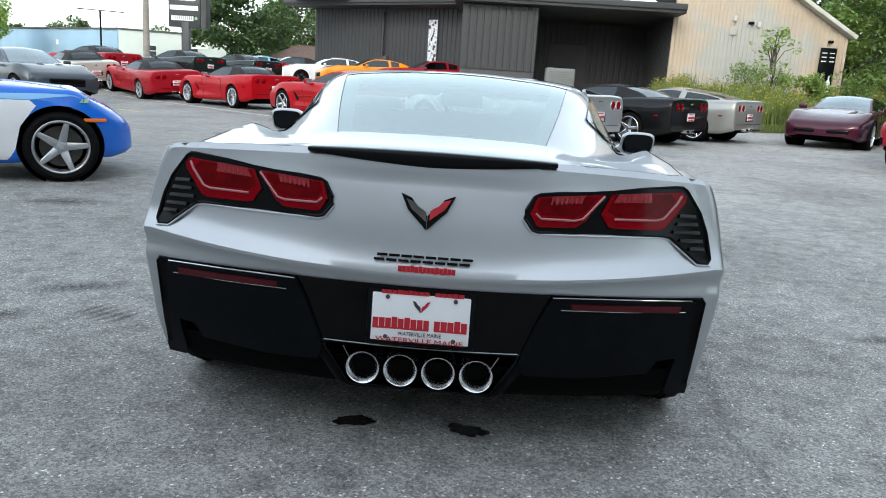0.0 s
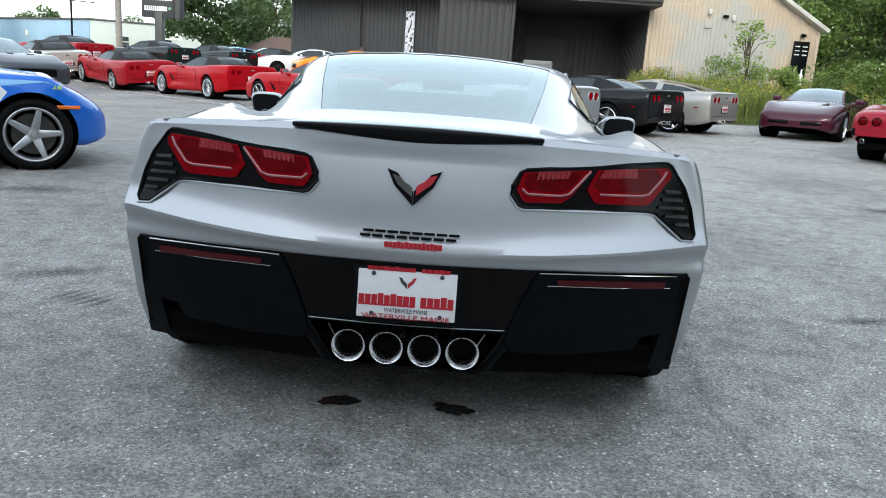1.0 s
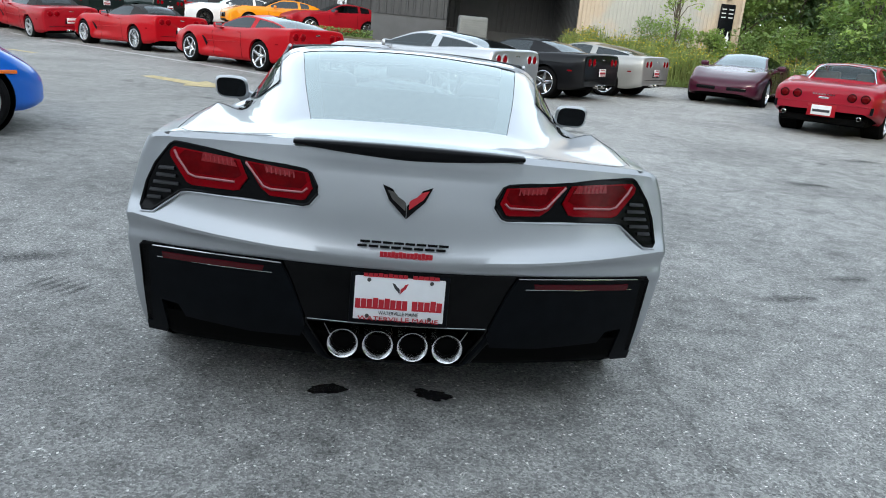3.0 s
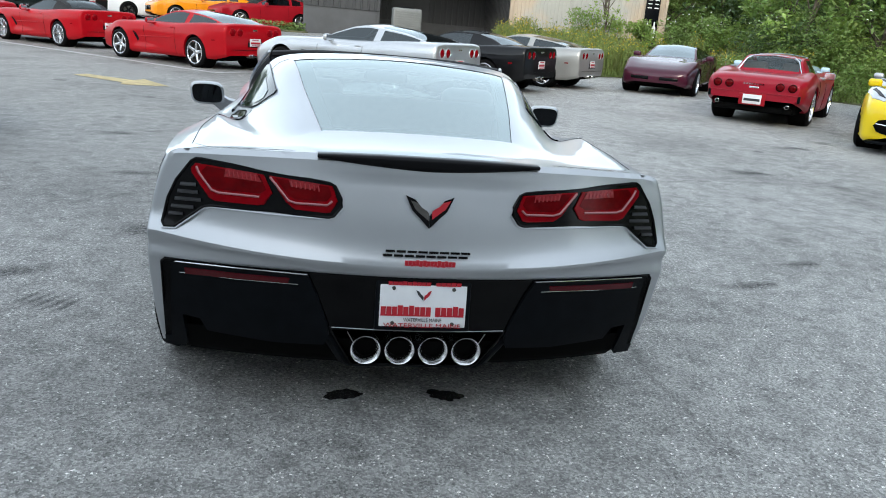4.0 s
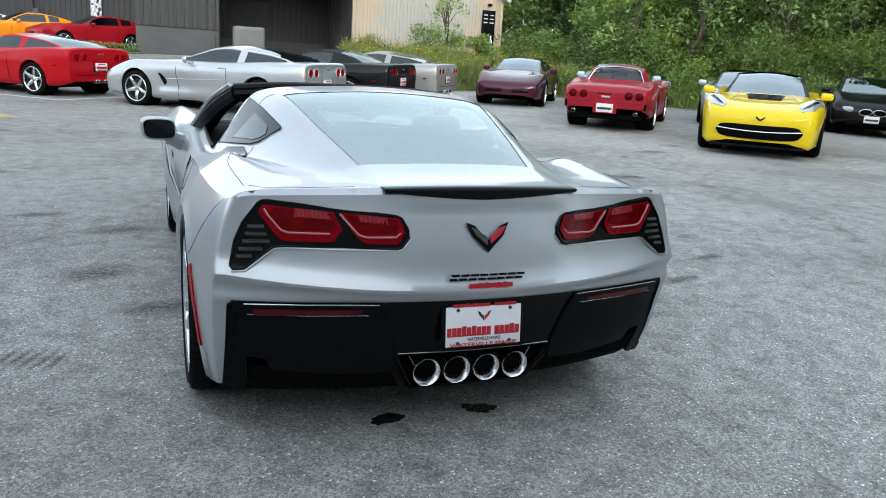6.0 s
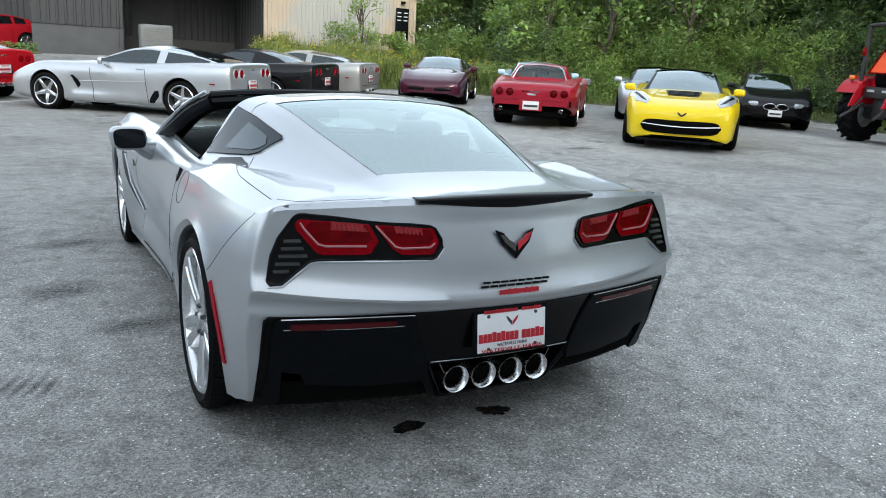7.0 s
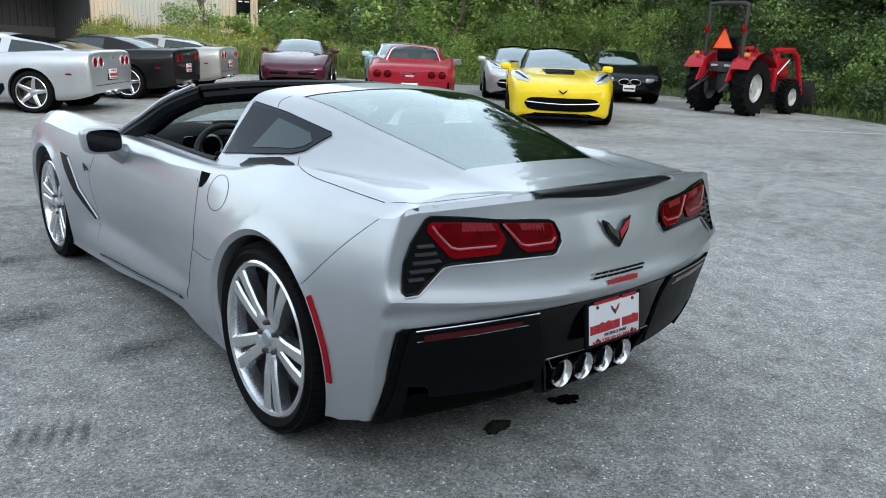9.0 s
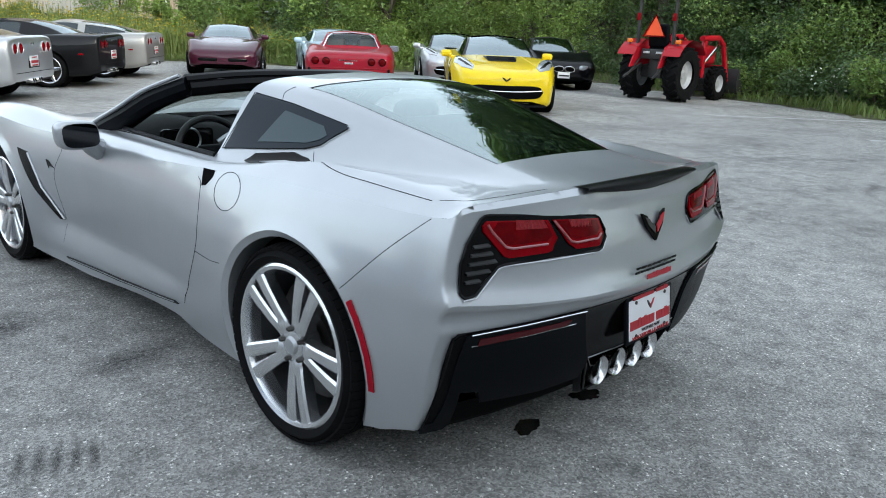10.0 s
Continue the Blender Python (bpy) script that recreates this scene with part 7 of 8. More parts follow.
lamp = part("canopy_lamp", box(0.36, 0.20, 0.12, (5.75, 32.0, 4.62), 0.02), BLACK_PLASTIC, WH, "lit canopy lamp")
part("lamp_face", box(0.30, 0.16, 0.10, (5.75, 31.92, 4.57), 0.01), LAMP_ON, lamp, "glowing lamp face")
for x, z in ((10.19, 4.60), (11.2, 4.41)):
    fl = part("flood_lamp", box(0.14, 0.16, 0.22, (x, 30.88, z), 0.03), RAKE, WH, "small pale wall lamp")
part("security_camera", merge(box(0.24, 0.14, 0.12, (10.87, 30.85, 4.44), 0.04), tube([(10.97, 31.0, 4.49), (10.92, 30.86, 4.46)], 0.025, 6)), BLACK_PLASTIC, WH, "dark wall camera")
part("wall_lamp", box(0.20, 0.16, 0.12, (14.24, 30.86, 3.88), 0.03), BLACK_PLASTIC, WH, "dark wall lamp over the banner")
part("hose_bib", tube([(8.95, 30.9, 1.62), (8.95, 30.75, 1.68), (9.1, 30.72, 1.78), (9.2, 30.8, 1.6)], 0.035, 6), BLACK_PLASTIC, WH)
part("vent_cover", box(0.34, 0.05, 0.34, (10.19, 30.93, 4.1), 0.01), TAN_METAL, WH)
# banners
BANNER = mat("mottled_banner", (0.62, 0.64, 0.70), 0.7, vary=0.5, scale=9, detail=2)
q = on_wing(0.82, 0.10)
bn = tagged(part("wall_banner", box(0.60, 0.02, 2.0, (0, 0, 0), 0.004), BANNER, None), "white banner with dark mottled pattern hung on a grey wall", "banner")
bn.matrix_basis = pose(q.x, q.y, 3.17, 0, 0, WANG)
for k in range(18):
    rnd = random.Random(k)
    part("banner_mark", lathe([(0.0, 0.003), (rnd.uniform(0.04, 0.095), 0.0)], 7, pose(rnd.uniform(-0.23, 0.23), -0.014, -0.92 + 0.105 * k, 0, 0, -90)), INK, bn, "dark blot")
b2 = tagged(part("door_banner", box(0.66, 0.05, 1.95, (14.22, 30.86, 2.66), 0.01), BLACK_PLASTIC, None), "tall black banner with pale bars and green bottles", "banner")
BOTTLE = mat("bottle_green", (0.16, 0.34, 0.22), 0.3)
for x in (-0.16, 0.16):
    for k in range(3):
        part("banner_bar", box(0.20, 0.006, 0.045, (14.22 + x, 30.83, 3.42 - 0.17 * k)), PLATE_WHITE, b2)
    part("bottle", lathe([(0.0, 0.0), (0.085, 0.0), (0.085, 0.42), (0.03, 0.55), (0.03, 0.70), (0.0, 0.70)], 14, pose(14.22 + x, 30.82, 1.80, 0, -90, 0)), PLATE_WHITE, b2, "pale bottle")
    part("bottle_label", box(0.17, 0.09, 0.16, (14.22 + x, 30.81, 1.90), 0.01), BOTTLE, b2)
# condenser unit
UNIT = mat("dull_unit_grey", (0.17, 0.175, 0.17), 0.6, vary=0.1, scale=3)
AC = tagged(part("condenser_unit", box(1.15, 0.75, 0.95, (2.87, 28.4, 1.55), 0.08, 3), UNIT, None), "pale grey air condenser on a plinth beside the bay", "air conditioner")
for k in range(9):
    part("louvre", box(0.98, 0.02, 0.04, (2.87, 28.015, 1.20 + 0.085 * k), 0.004), UNIT, AC)
part("fan_guard", lathe([(0.30, 0.0), (0.32, 0.03), (0.34, 0.0)], 24, pose(2.87, 28.4, 2.03, 0, -90, 0)), BLACK_PLASTIC, AC)
tagged(part("plinth", box(2.6, 1.4, 0.6, (3.3, 28.5, 0.78), 0.02), CONCRETE, None), "concrete plinth under the condenser", "plinth")

# far white and blue building
FB = thing("far_building", pose(0, 0, 0), "long white and pale blue flat-roofed building", "building")
PALE_WALL = mat("white_block_wall", (0.50, 0.54, 0.53), 0.85, vary=0.06, scale=0.3)
BLUE_WALL = mat("pale_blue_wall", (0.27, 0.40, 0.54), 0.8, vary=0.08, scale=0.3)
cA, cB, cC = Vector((-41.9, 82.4)), Vector((-27.4, 88.1)), Vector((-69.4, 103.4))


def slab(name, a, b, z0, z1, t, material, parent, label=""):
    d = (b - a)
    bm = box(d.length, t, z1 - z0, (0, 0, 0), 0.01)
    c = (a + b) / 2
    return part(name, bm, material, parent, label, matrix=pose(c.x, c.y, (z0 + z1) / 2, 0, 0, math.degrees(math.atan2(d.y, d.x))))


slab("wall", cA, cB, 0.5, 4.72, 0.3, PALE_WALL, FB, "white painted wall")
slab("wall", cC, cA, 0.3, 4.72, 0.3, BLUE_WALL, FB, "pale blue wall")
slab("roof_edge", cA + (cA - cB).normalized() * 0.2, cB, 4.72, 4.92, 0.6, CONCRETE, FB)
slab("roof_edge", cC, cA, 4.70, 4.90, 0.6, CONCRETE, FB)
slab("wall", cB, cB + Vector((-6, 14)), 0.5, 4.72, 0.3, PALE_WALL, FB)
nrm = Vector(((cB - cA).y, -(cB - cA).x)).normalized()
WIN_DARK = mat("dark_window", (0.03, 0.035, 0.04), 0.1, coat=0.5)
for s, zz in ((0.225, 2.65), (0.515, 2.62), (0.79, 2.55)):
    c = cA.lerp(cB, s) + nrm * 0.18
    w = part("window", box(1.05, 0.06, 1.35, (0, 0, 0), 0.01), RAKE, FB, "small dark window", matrix=pose(c.x, c.y, zz, 0, 0, math.degrees(math.atan2((cB - cA).y, (cB - cA).x))))
    part("pane", box(0.86, 0.03, 0.52, (0, -0.035, 0.31)), WIN_DARK, w)
    part("pane", box(0.86, 0.03, 0.52, (0, -0.035, -0.31)), WIN_DARK, w)
c = cA.lerp(cB, 0.56) + nrm * 0.2
part("wall_sign", box(1.9, 0.05, 1.0, (0, 0, 0), 0.01), PLATE_WHITE, FB, "white wall sign", matrix=pose(c.x, c.y, 3.75, 0, 0, math.degrees(math.atan2((cB - cA).y, (cB - cA).x))))
c = cC.lerp(cA, 0.55) + nrm * 0.2
part("wall_vent", box(0.6, 0.2, 0.6, (0, 0, 0), 0.03), RAKE, FB, matrix=pose(c.x, c.y, 3.1, 0, 0, 35))
# brown-roofed house
HS = thing("small_house", pose(0, 0, 0), "small house with a brown shingle roof", "house")
SHINGLE = mat("brown_shingles", (0.13, 0.085, 0.07), 0.9, vary=0.2, scale=4, bump=0.3, bump_scale=12)
part("wall", box(6.5, 6.0, 2.2, (-16.2, 68.4, 1.3), 0.02), PALE_WALL, HS)
rf_ = bmesh.new()
v = [rf_.verts.new(p) for p in ((-20.4, 65.0, 2.25), (-12.4, 65.0, 2.45), (-12.4, 68.4, 3.75), (-18.0, 68.4, 3.75), (-20.4, 71.8, 2.25), (-12.4, 71.8, 2.45))]
rf_.faces.new((v[0], v[1], v[2], v[3]))
rf_.faces.new((v[0], v[3], v[4]))
rf_.faces.new((v[4], v[3], v[2], v[5]))
part("roof", rf_, SHINGLE, HS, smooth=False)
part("eave_trim", box(8.0, 0.1, 0.16, (-16.4, 64.95, 2.28), 0.01), PALE_WALL, HS)
part("window", box(0.9, 0.06, 0.9, (-15.4, 65.35, 1.5), 0.01), WIN_DARK, HS)
# shop sign, poles, wires
SG = thing("shop_sign", pose(-16.7, 38.95, 0.6), "black shop sign with pale bars on a post", "sign")
SIGN_BLACK = mat("sign_black", (0.03, 0.033, 0.036), 0.5, vary=0.1, scale=3)
part("post", box(0.42, 0.35, 3.0, (0.05, 0, 1.4), 0.02), SIGN_BLACK, SG)
part("panel", box(1.75, 0.30, 2.3, (0, 0, 3.75), 0.02), SIGN_BLACK, SG, "black sign panel")
part("side_face", box(0.30, 0.7, 2.3, (1.03, 0.25, 3.75), 0.02), FOUND, SG)
part("sign_bar", box(1.55, 0.03, 0.24, (0, -0.16, 3.62)), PLATE_WHITE, SG, "pale bar")
part("sign_lettering", move(word_bars(1.45, 0.50, 4, 0.25, 0.0, False), pose(0, -0.165, 4.25)), PLATE_WHITE, SG, "pale lettering bars")
part("sign_lettering", move(word_bars(1.25, 0.24, 11, 0.3, 0.0, False), pose(-0.08, -0.165, 3.08)), PLATE_WHITE, SG, "pale lettering bars")
part("sign_leaf", lathe([(0.0, 0.003), (0.09, 0.0)], 6, pose(0.66, -0.17, 3.1, 0, 0, -90)), BOTTLE, SG)
POLEW = mat("weathered_pole", (0.24, 0.215, 0.19), 0.9, vary=0.2, scale=5, bump=0.3, bump_scale=30)
tagged(part("utility_pole", tube([(-24.75, 51.8, 0.4), (-24.75, 51.8, 12.0)], 0.24, 12, 0.16), POLEW, None), "weathered wooden utility pole", "pole")
ant = tagged(part("antenna_pole", tube([(-41.2, 77.1, 0.8), (-41.2, 77.1, 6.3)], 0.10, 8), BLACK_PLASTIC, None), "thin dark pole with a crossbar", "pole")
part("crossbar", tube([(-43.6, 76.8, 6.35), (-38.8, 77.4, 6.25)], 0.05, 6), BLACK_PLASTIC, ant)
for za, zb in ((9.2, 7.6), (8.9, 7.3), (8.5, 6.9)):
    pts = [Vector((-24.75, 51.8, za)).lerp(Vector((-6.0, 38.0, zb)), k / 12) + Vector((0, 0, -0.7 * math.sin(math.pi * k / 12))) for k in range(13)]
    tagged(part("overhead_wire", tube(pts, 0.02, 4), BLACK_DULL, None), "thin black overhead wire", "cable")

# low shed beyond the warehouse
SH = thing("shed", pose(0, 0, 0), "low dark shed with a pale lean-to", "shed")
part("wall", box(3.4, 3.0, 1.7, (21.8, 43.5, 1.9), 0.02), FOUND, SH)
part("lean_to", box(5.0, 3.0, 1.9, (27.0, 46.5, 2.0), 0.02), PALE_WALL, SH, "pale lean-to wall")
part("roof", move(box(5.4, 3.6, 0.1, (0, 0, 0), 0.01), pose(27.0, 46.5, 3.05, 8)), RAKE, SH)

# ---- unseen plain walls, added south and west to dim the silver car's reflections ----
SIDING = mat("plain_grey_siding", (0.42, 0.42, 0.41), 0.7, vary=0.1, scale=2)
tagged(part("unseen_wall_west", box(0.4, 26, 6.4, (-24, -1.0, 2.6), 0.0), SIDING, None), "unseen plain grey wall added to shade the lot", "wall", kind="structure")
tagged(part("unseen_wall_south", box(54, 0.4, 9.4, (-16, -12.5, 4.5), 0.0), SIDING, None), "unseen plain grey wall added to shade the lot", "wall", kind="structure")

# ---- plants ----
def leaf_material(name, color, vary=0.35):
    """Leaves: matt above, with some light let through, each leaf its own shade."""
    m = mat(name, color, 0.55, vary=0.2, scale=0.6, random_vary=vary)
    t = m.node_tree
    p = t.nodes["Principled BSDF"]
    tl = t.nodes.new("ShaderNodeBsdfTranslucent")
    tl.inputs[0].default_value = (color[0] * 1.6, color[1] * 1.7, color[2], 1)
    mix = t.nodes.new("ShaderNodeMixShader")
    mix.inputs[0].default_value = 0.25
    t.links.new(p.outputs[0], mix.inputs[1])
    t.links.new(tl.outputs[0], mix.inputs[2])
    t.links.new(mix.outputs[0], t.nodes["Material Output"].inputs["Surface"])
    return m


LEAF_MID = leaf_material("leaf_mid_green", (0.155, 0.235, 0.068))
LEAF_LIGHT = leaf_material("leaf_light_green", (0.225, 0.32, 0.085))
LEAF_DARK = leaf_material("leaf_dark_green", (0.062, 0.108, 0.042))
LEAF_FAR = leaf_material("leaf_far_green", (0.09, 0.14, 0.06))
WEED = leaf_material("weed_green", (0.155, 0.20, 0.055))
GOLD = leaf_material("goldenrod", (0.42, 0.33, 0.03))
WHITE_FLOWER = mat("white_petals", (0.75, 0.74, 0.68), 0.7)
BARK = mat("bark", (0.11, 0.09, 0.07), 0.9, vary=0.3, scale=12, bump=0.4, bump_scale=40)


def leaf_mesh(name, centers, sizes, rng, droop=0.5, ratio=0.5):
    """Many small pointed leaves, one quad each, folded at random round the given places."""
    n = len(centers)
    d = rng.normal(size=(n, 3))
    d[:, 2] = d[:, 2] * 0.6 - droop * 0.3
    d /= np.linalg.norm(d, axis=1)[:, None]
    up = rng.normal(size=(n, 3)) * 0.5 + np.array([0, 0, 1.0])
    side = np.cross(d, up)
    side /= np.linalg.norm(side, axis=1)[:, None] + 1e-9
    s = np.asarray(sizes)[:, None]
    a, b = centers - d * s * 0.5, centers + d * s * 0.5
    mid = centers - d * s * 0.08
    l, r = mid + side * s * ratio * 0.5, mid - side * s * ratio * 0.5
    co = np.stack([a, l, b, r], axis=1).reshape(-1, 3)
    me = bpy.data.meshes.new(name)
    me.vertices.add(4 * n)
    me.vertices.foreach_set("co", co.astype(np.float32).ravel())
    me.loops.add(4 * n)
    me.loops.foreach_set("vertex_index", np.arange(4 * n, dtype=np.int32))
    me.polygons.add(n)
    me.polygons.foreach_set("loop_start", np.arange(0, 4 * n, 4, dtype=np.int32))
    me.polygons.foreach_set("loop_total", np.full(n, 4, dtype=np.int32))
    me.update()
    me.validate()
    return me


def mesh_part(name, me, material, parent, label="", kind=""):
    me.materials.append(material)
    ob = new(name, me)
    ob.parent = parent
    if label:
        ob["label"] = label
    if kind:
        ob["kind"] = kind
    return ob


def clump_points(clumps, per, rng):
    """Places spread over the shells of clumps (x, y, z, r), thicker outside."""
    pts = []
    for x, y, z, r in clumps:
        v = rng.normal(size=(per, 3))
        v /= np.linalg.norm(v, axis=1)[:, None]
        rr = r * rng.uniform(0.35, 1.0, size=per) ** 0.5 * (1 + 0.25 * rng.normal(size=per) * 0.5)
        p = v * rr[:, None] * np.array([1, 1, 0.8]) + np.array([x, y, z])
        pts.append(p)
    return np.concatenate(pts)


def tree(x, y, h, crown, leaf, leafmat, seed, label, per=110, base=0.3, name="tree", nclump=26):
    rng = np.random.default_rng(seed)
    z0 = ground_z(x, y)
    T = thing(name, pose(x, y, z0), label, "tree")
    lean = rng.uniform(-0.06, 0.06, size=2)
    trunk_pts = [Vector((lean[0] * h * t + 0.08 * math.sin(5 * t + seed), lean[1] * h * t, h * 0.85 * t)) for t in (0, 0.2, 0.4, 0.6, 0.8, 1.0)]
    part("trunk", tube(trunk_pts, 0.03 + h * 0.012, 8, 0.02), BARK, T)
    clumps = []
    for k in range(nclump):
        a, t = rng.uniform(0, 6.28), rng.uniform(base, 1.0)
        reach = crown * (0.35 + 0.75 * math.sin(math.pi * min(1, max(0.0, (t - base) / (1.02 - base)) ** 0.75 + 0.08))) * rng.uniform(0.45, 1.0)
        p0 = trunk_pts[0].lerp(trunk_pts[-1], min(1, t * 0.9))
        p1 = Vector((p0.x + reach * math.cos(a), p0.y + reach * math.sin(a), h * t * 0.98 + 0.1))
        if k < 12:
            part("limb", tube([p0 - Vector((0, 0, h * 0.06)), p0.lerp(p1, 0.5) + Vector((0, 0, 0.05 * h)), p1], 0.012 + 0.004 * h, 5, 0.008), BARK, T)
        clumps.append((p1.x, p1.y, p1.z, crown * rng.uniform(0.22, 0.42)))
    pts = clump_points(clumps, per, rng)
    mesh_part("crown", leaf_mesh("crown", pts, leaf * rng.uniform(0.6, 1.3, size=len(pts)), rng), leafmat, T, kind="stuff")
    return T


def shrub(x, y, h, r, leaf, leafmat, seed, label, n=1400):
    rng = np.random.default_rng(seed)
    T = thing("shrub", pose(x, y, ground_z(x, y)), label, "shrub")
    clumps = []
    for k in range(11):
        a, q = rng.uniform(0, 6.28), rng.uniform(0, 1)
        clumps.append((r * 0.8 * math.sqrt(q) * math.cos(a), r * 0.8 * math.sqrt(q) * math.sin(a), h * rng.uniform(0.15, 0.85), r * rng.uniform(0.3, 0.5)))
    for k in range(4):
        c = clumps[k]
        part("stem", tube([(0.1 * c[0], 0.1 * c[1], -0.05), (0.6 * c[0], 0.6 * c[1], c[2] * 0.6), (c[0], c[1], c[2])], 0.02, 5, 0.008), BARK, T)
    pts = clump_points(clumps, n // 11, rng)
    pts[:, 2] = np.maximum(pts[:, 2], 0.04)
    mesh_part("foliage", leaf_mesh("foliage", pts, leaf * rng.uniform(0.5, 1.3, size=len(pts)), rng), leafmat, T, kind="stuff")
    return T


EDGE = [(5.6, 20.9), (7.4, 20.7), (9.0, 20.9), (10.8, 20.4), (12.3, 18.3), (14.0, 16.5), (16.0, 15.0), (17.7, 13.5), (18.3, 11.3), (17.4, 8.8), (16.7, 6.2), (15.7, 3.8), (14.6, 2.0), (14.3, -2.0), (14.7, -9.0), (15.5, -18.0)]
edge = spline([(x, y, 0) for x, y in EDGE], 6)


def along(s):
    """The verge's edge at s (0 to 1) and the way outwards from the asphalt."""
    k = min(int(s * (len(edge) - 1)), len(edge) - 2)
    p, d = edge[k].lerp(edge[k + 1], s * (len(edge) - 1) - k), (edge[k + 1] - edge[k]).normalized()
    return p, Vector((-d.y, d.x, 0)) if d.y < 0 else Vector((-d.y, d.x, 0))


SOIL = mat("verge_soil", (0.085, 0.085, 0.045), 0.95, vary=0.4, scale=3, bump=0.5, bump_scale=25)
bm = bmesh.new()
rows = []
for k in range(61):
    p, n = along(k / 60)
    rag = 0.18 * math.sin(k * 1.7) + 0.12 * math.sin(k * 4.1)
    row = []
    for d, lift in ((0 + rag, -0.02), (0.25 + rag, 0.05), (1.5, 0.10), (5, 0.14), (14, 0.2), (40, 0.3)):
        q = p + n * d
        row.append(bm.verts.new((q.x, q.y, ground_z(q.x, q.y) + lift)))
    rows.append(row)
for A, B in zip(rows, rows[1:]):
    for j in range(5):
        bm.faces.new((A[j], B[j], B[j + 1], A[j + 1]))
bmesh.ops.recalc_face_normals(bm, faces=bm.faces)
for f in bm.faces:
    if f.normal.z < 0:
        f.normal_flip()
tagged(part("verge", bm, SOIL, None), "overgrown earth verge beside the asphalt", "verge", kind="structure")

rng = np.random.default_rng(11)


def blades(count, s0, s1, d0, d1, h0, h1, leafmat, name, label, category, lean=0.25, width=0.018, tips=None):
    """Upright grass or weed stalks over a stretch of the verge, as one mass."""
    co, tip_pts = [], []
    for k in range(count):
        p, n = along(rng.uniform(s0, s1))
        q = p + n * (d0 + (d1 - d0) * rng.uniform(0, 1) ** 1.3)
        h = rng.uniform(h0, h1) * (0.75 + 0.5 * noise.noise((q.x * 0.7, q.y * 0.7, 0.3)))
        a = rng.uniform(0, 6.28)
        z = ground_z(q.x, q.y) + 0.03
        l = rng.uniform(0, lean) * h
        w = width * rng.uniform(0.6, 1.5)
        ca, sa = math.cos(a), math.sin(a)
        co += [(q.x - w * sa, q.y + w * ca, z), (q.x + w * sa, q.y - w * ca, z), (q.x + l * 0.35 * ca + w * sa * 0.8, q.y + l * 0.35 * sa - w * ca * 0.8, z + h * 0.6), (q.x + l * ca, q.y + l * sa, z + h)]
        tip_pts.append((q.x + l * ca, q.y + l * sa, z + h))
    me = bpy.data.meshes.new(name)
    me.from_pydata(co, [], [(4 * k, 4 * k + 1, 4 * k + 2, 4 * k + 3) for k in range(count)])
    me.materials.append(leafmat)
    tagged(new(name, me), label, category, kind="stuff")
    return np.array(tip_pts)


GRASS = leaf_material("grass_green", (0.12, 0.17, 0.045))
blades(9000, 0.0, 1.0, -0.05, 1.3, 0.10, 0.40, GRASS, "grass", "rough grass fringe along the verge", "grass", 0.6, 0.010)
tips = blades(9000, 0.0, 0.30, 0.3, 8.0, 0.8, 1.45, WEED, "weeds", "tall yellow-green weeds on the verge", "weeds", 0.2, 0.014)
wl = tips[rng.integers(0, len(tips), 26000)] * np.array([1, 1, 1.0])
wl[:, 2] -= rng.uniform(0.0, 1.0, size=len(wl)) * 0.9
wl += rng.normal(size=wl.shape) * 0.07
tagged(mesh_part("weed_leaves", leaf_mesh("weed_leaves", wl, rng.uniform(0.08, 0.17, size=len(wl)), rng, ratio=0.28), WEED, None), "narrow leaves of tall weeds", "weeds", kind="stuff")
gt = tips[rng.integers(0, len(tips), 5200)] + rng.normal(size=(5200, 3)) * 0.05
tagged(mesh_part("goldenrod_flowers", leaf_mesh("goldenrod_flowers", gt, rng.uniform(0.04, 0.10, size=len(gt)), rng), GOLD, None), "yellow goldenrod flowers among weeds", "flowers", kind="stuff")
# white flowers low at the sunny end of the verge
fl = []
for k in range(420):
    p, n = along(rng.uniform(0.70, 0.86))
    q = p + n * rng.uniform(0.5, 2.2)
    fl.append((q.x, q.y, ground_z(q.x, q.y) + rng.uniform(0.35, 0.95)))
tagged(mesh_part("white_flowers", leaf_mesh("white_flowers", np.array(fl), rng.uniform(0.05, 0.10, size=len(fl)), rng, ratio=0.9), WHITE_FLOWER, None), "small white wild flowers on the verge", "flowers", kind="stuff")

# shrubs: lush low growth along the verge, then taller behind
k = 0
for i in range(46):
    s = 0.24 + 0.76 * i / 45
    p, n = along(s)
    for row, (d, h, r, lf) in enumerate(((1.1, 1.1, 0.9, 0.095), (2.6, 2.2, 1.4, 0.112), (5.0, 3.6, 2.0, 0.14))):
        if row == 2 and i % 2:
            continue
        k += 1
        rr = random.Random(k * 7 + row)
        q = p + n * (d + rr.uniform(-0.4, 0.5))
        bright = 0.28 < s < 0.50
        m_ = (LEAF_LIGHT if rr.random() < 0.55 else LEAF_MID) if bright else (LEAF_MID if rr.random() < 0.55 else LEAF_DARK)
        shrub(q.x + rr.uniform(-0.3, 0.3), q.y + rr.uniform(-0.3, 0.3), h * rr.uniform(0.7, 1.25), r * rr.uniform(0.85, 1.2), lf, m_, 100 + k, "leafy green shrub on the verge" if row else "low leafy undergrowth beside the asphalt", n=(1900, 2600, 2100)[row])
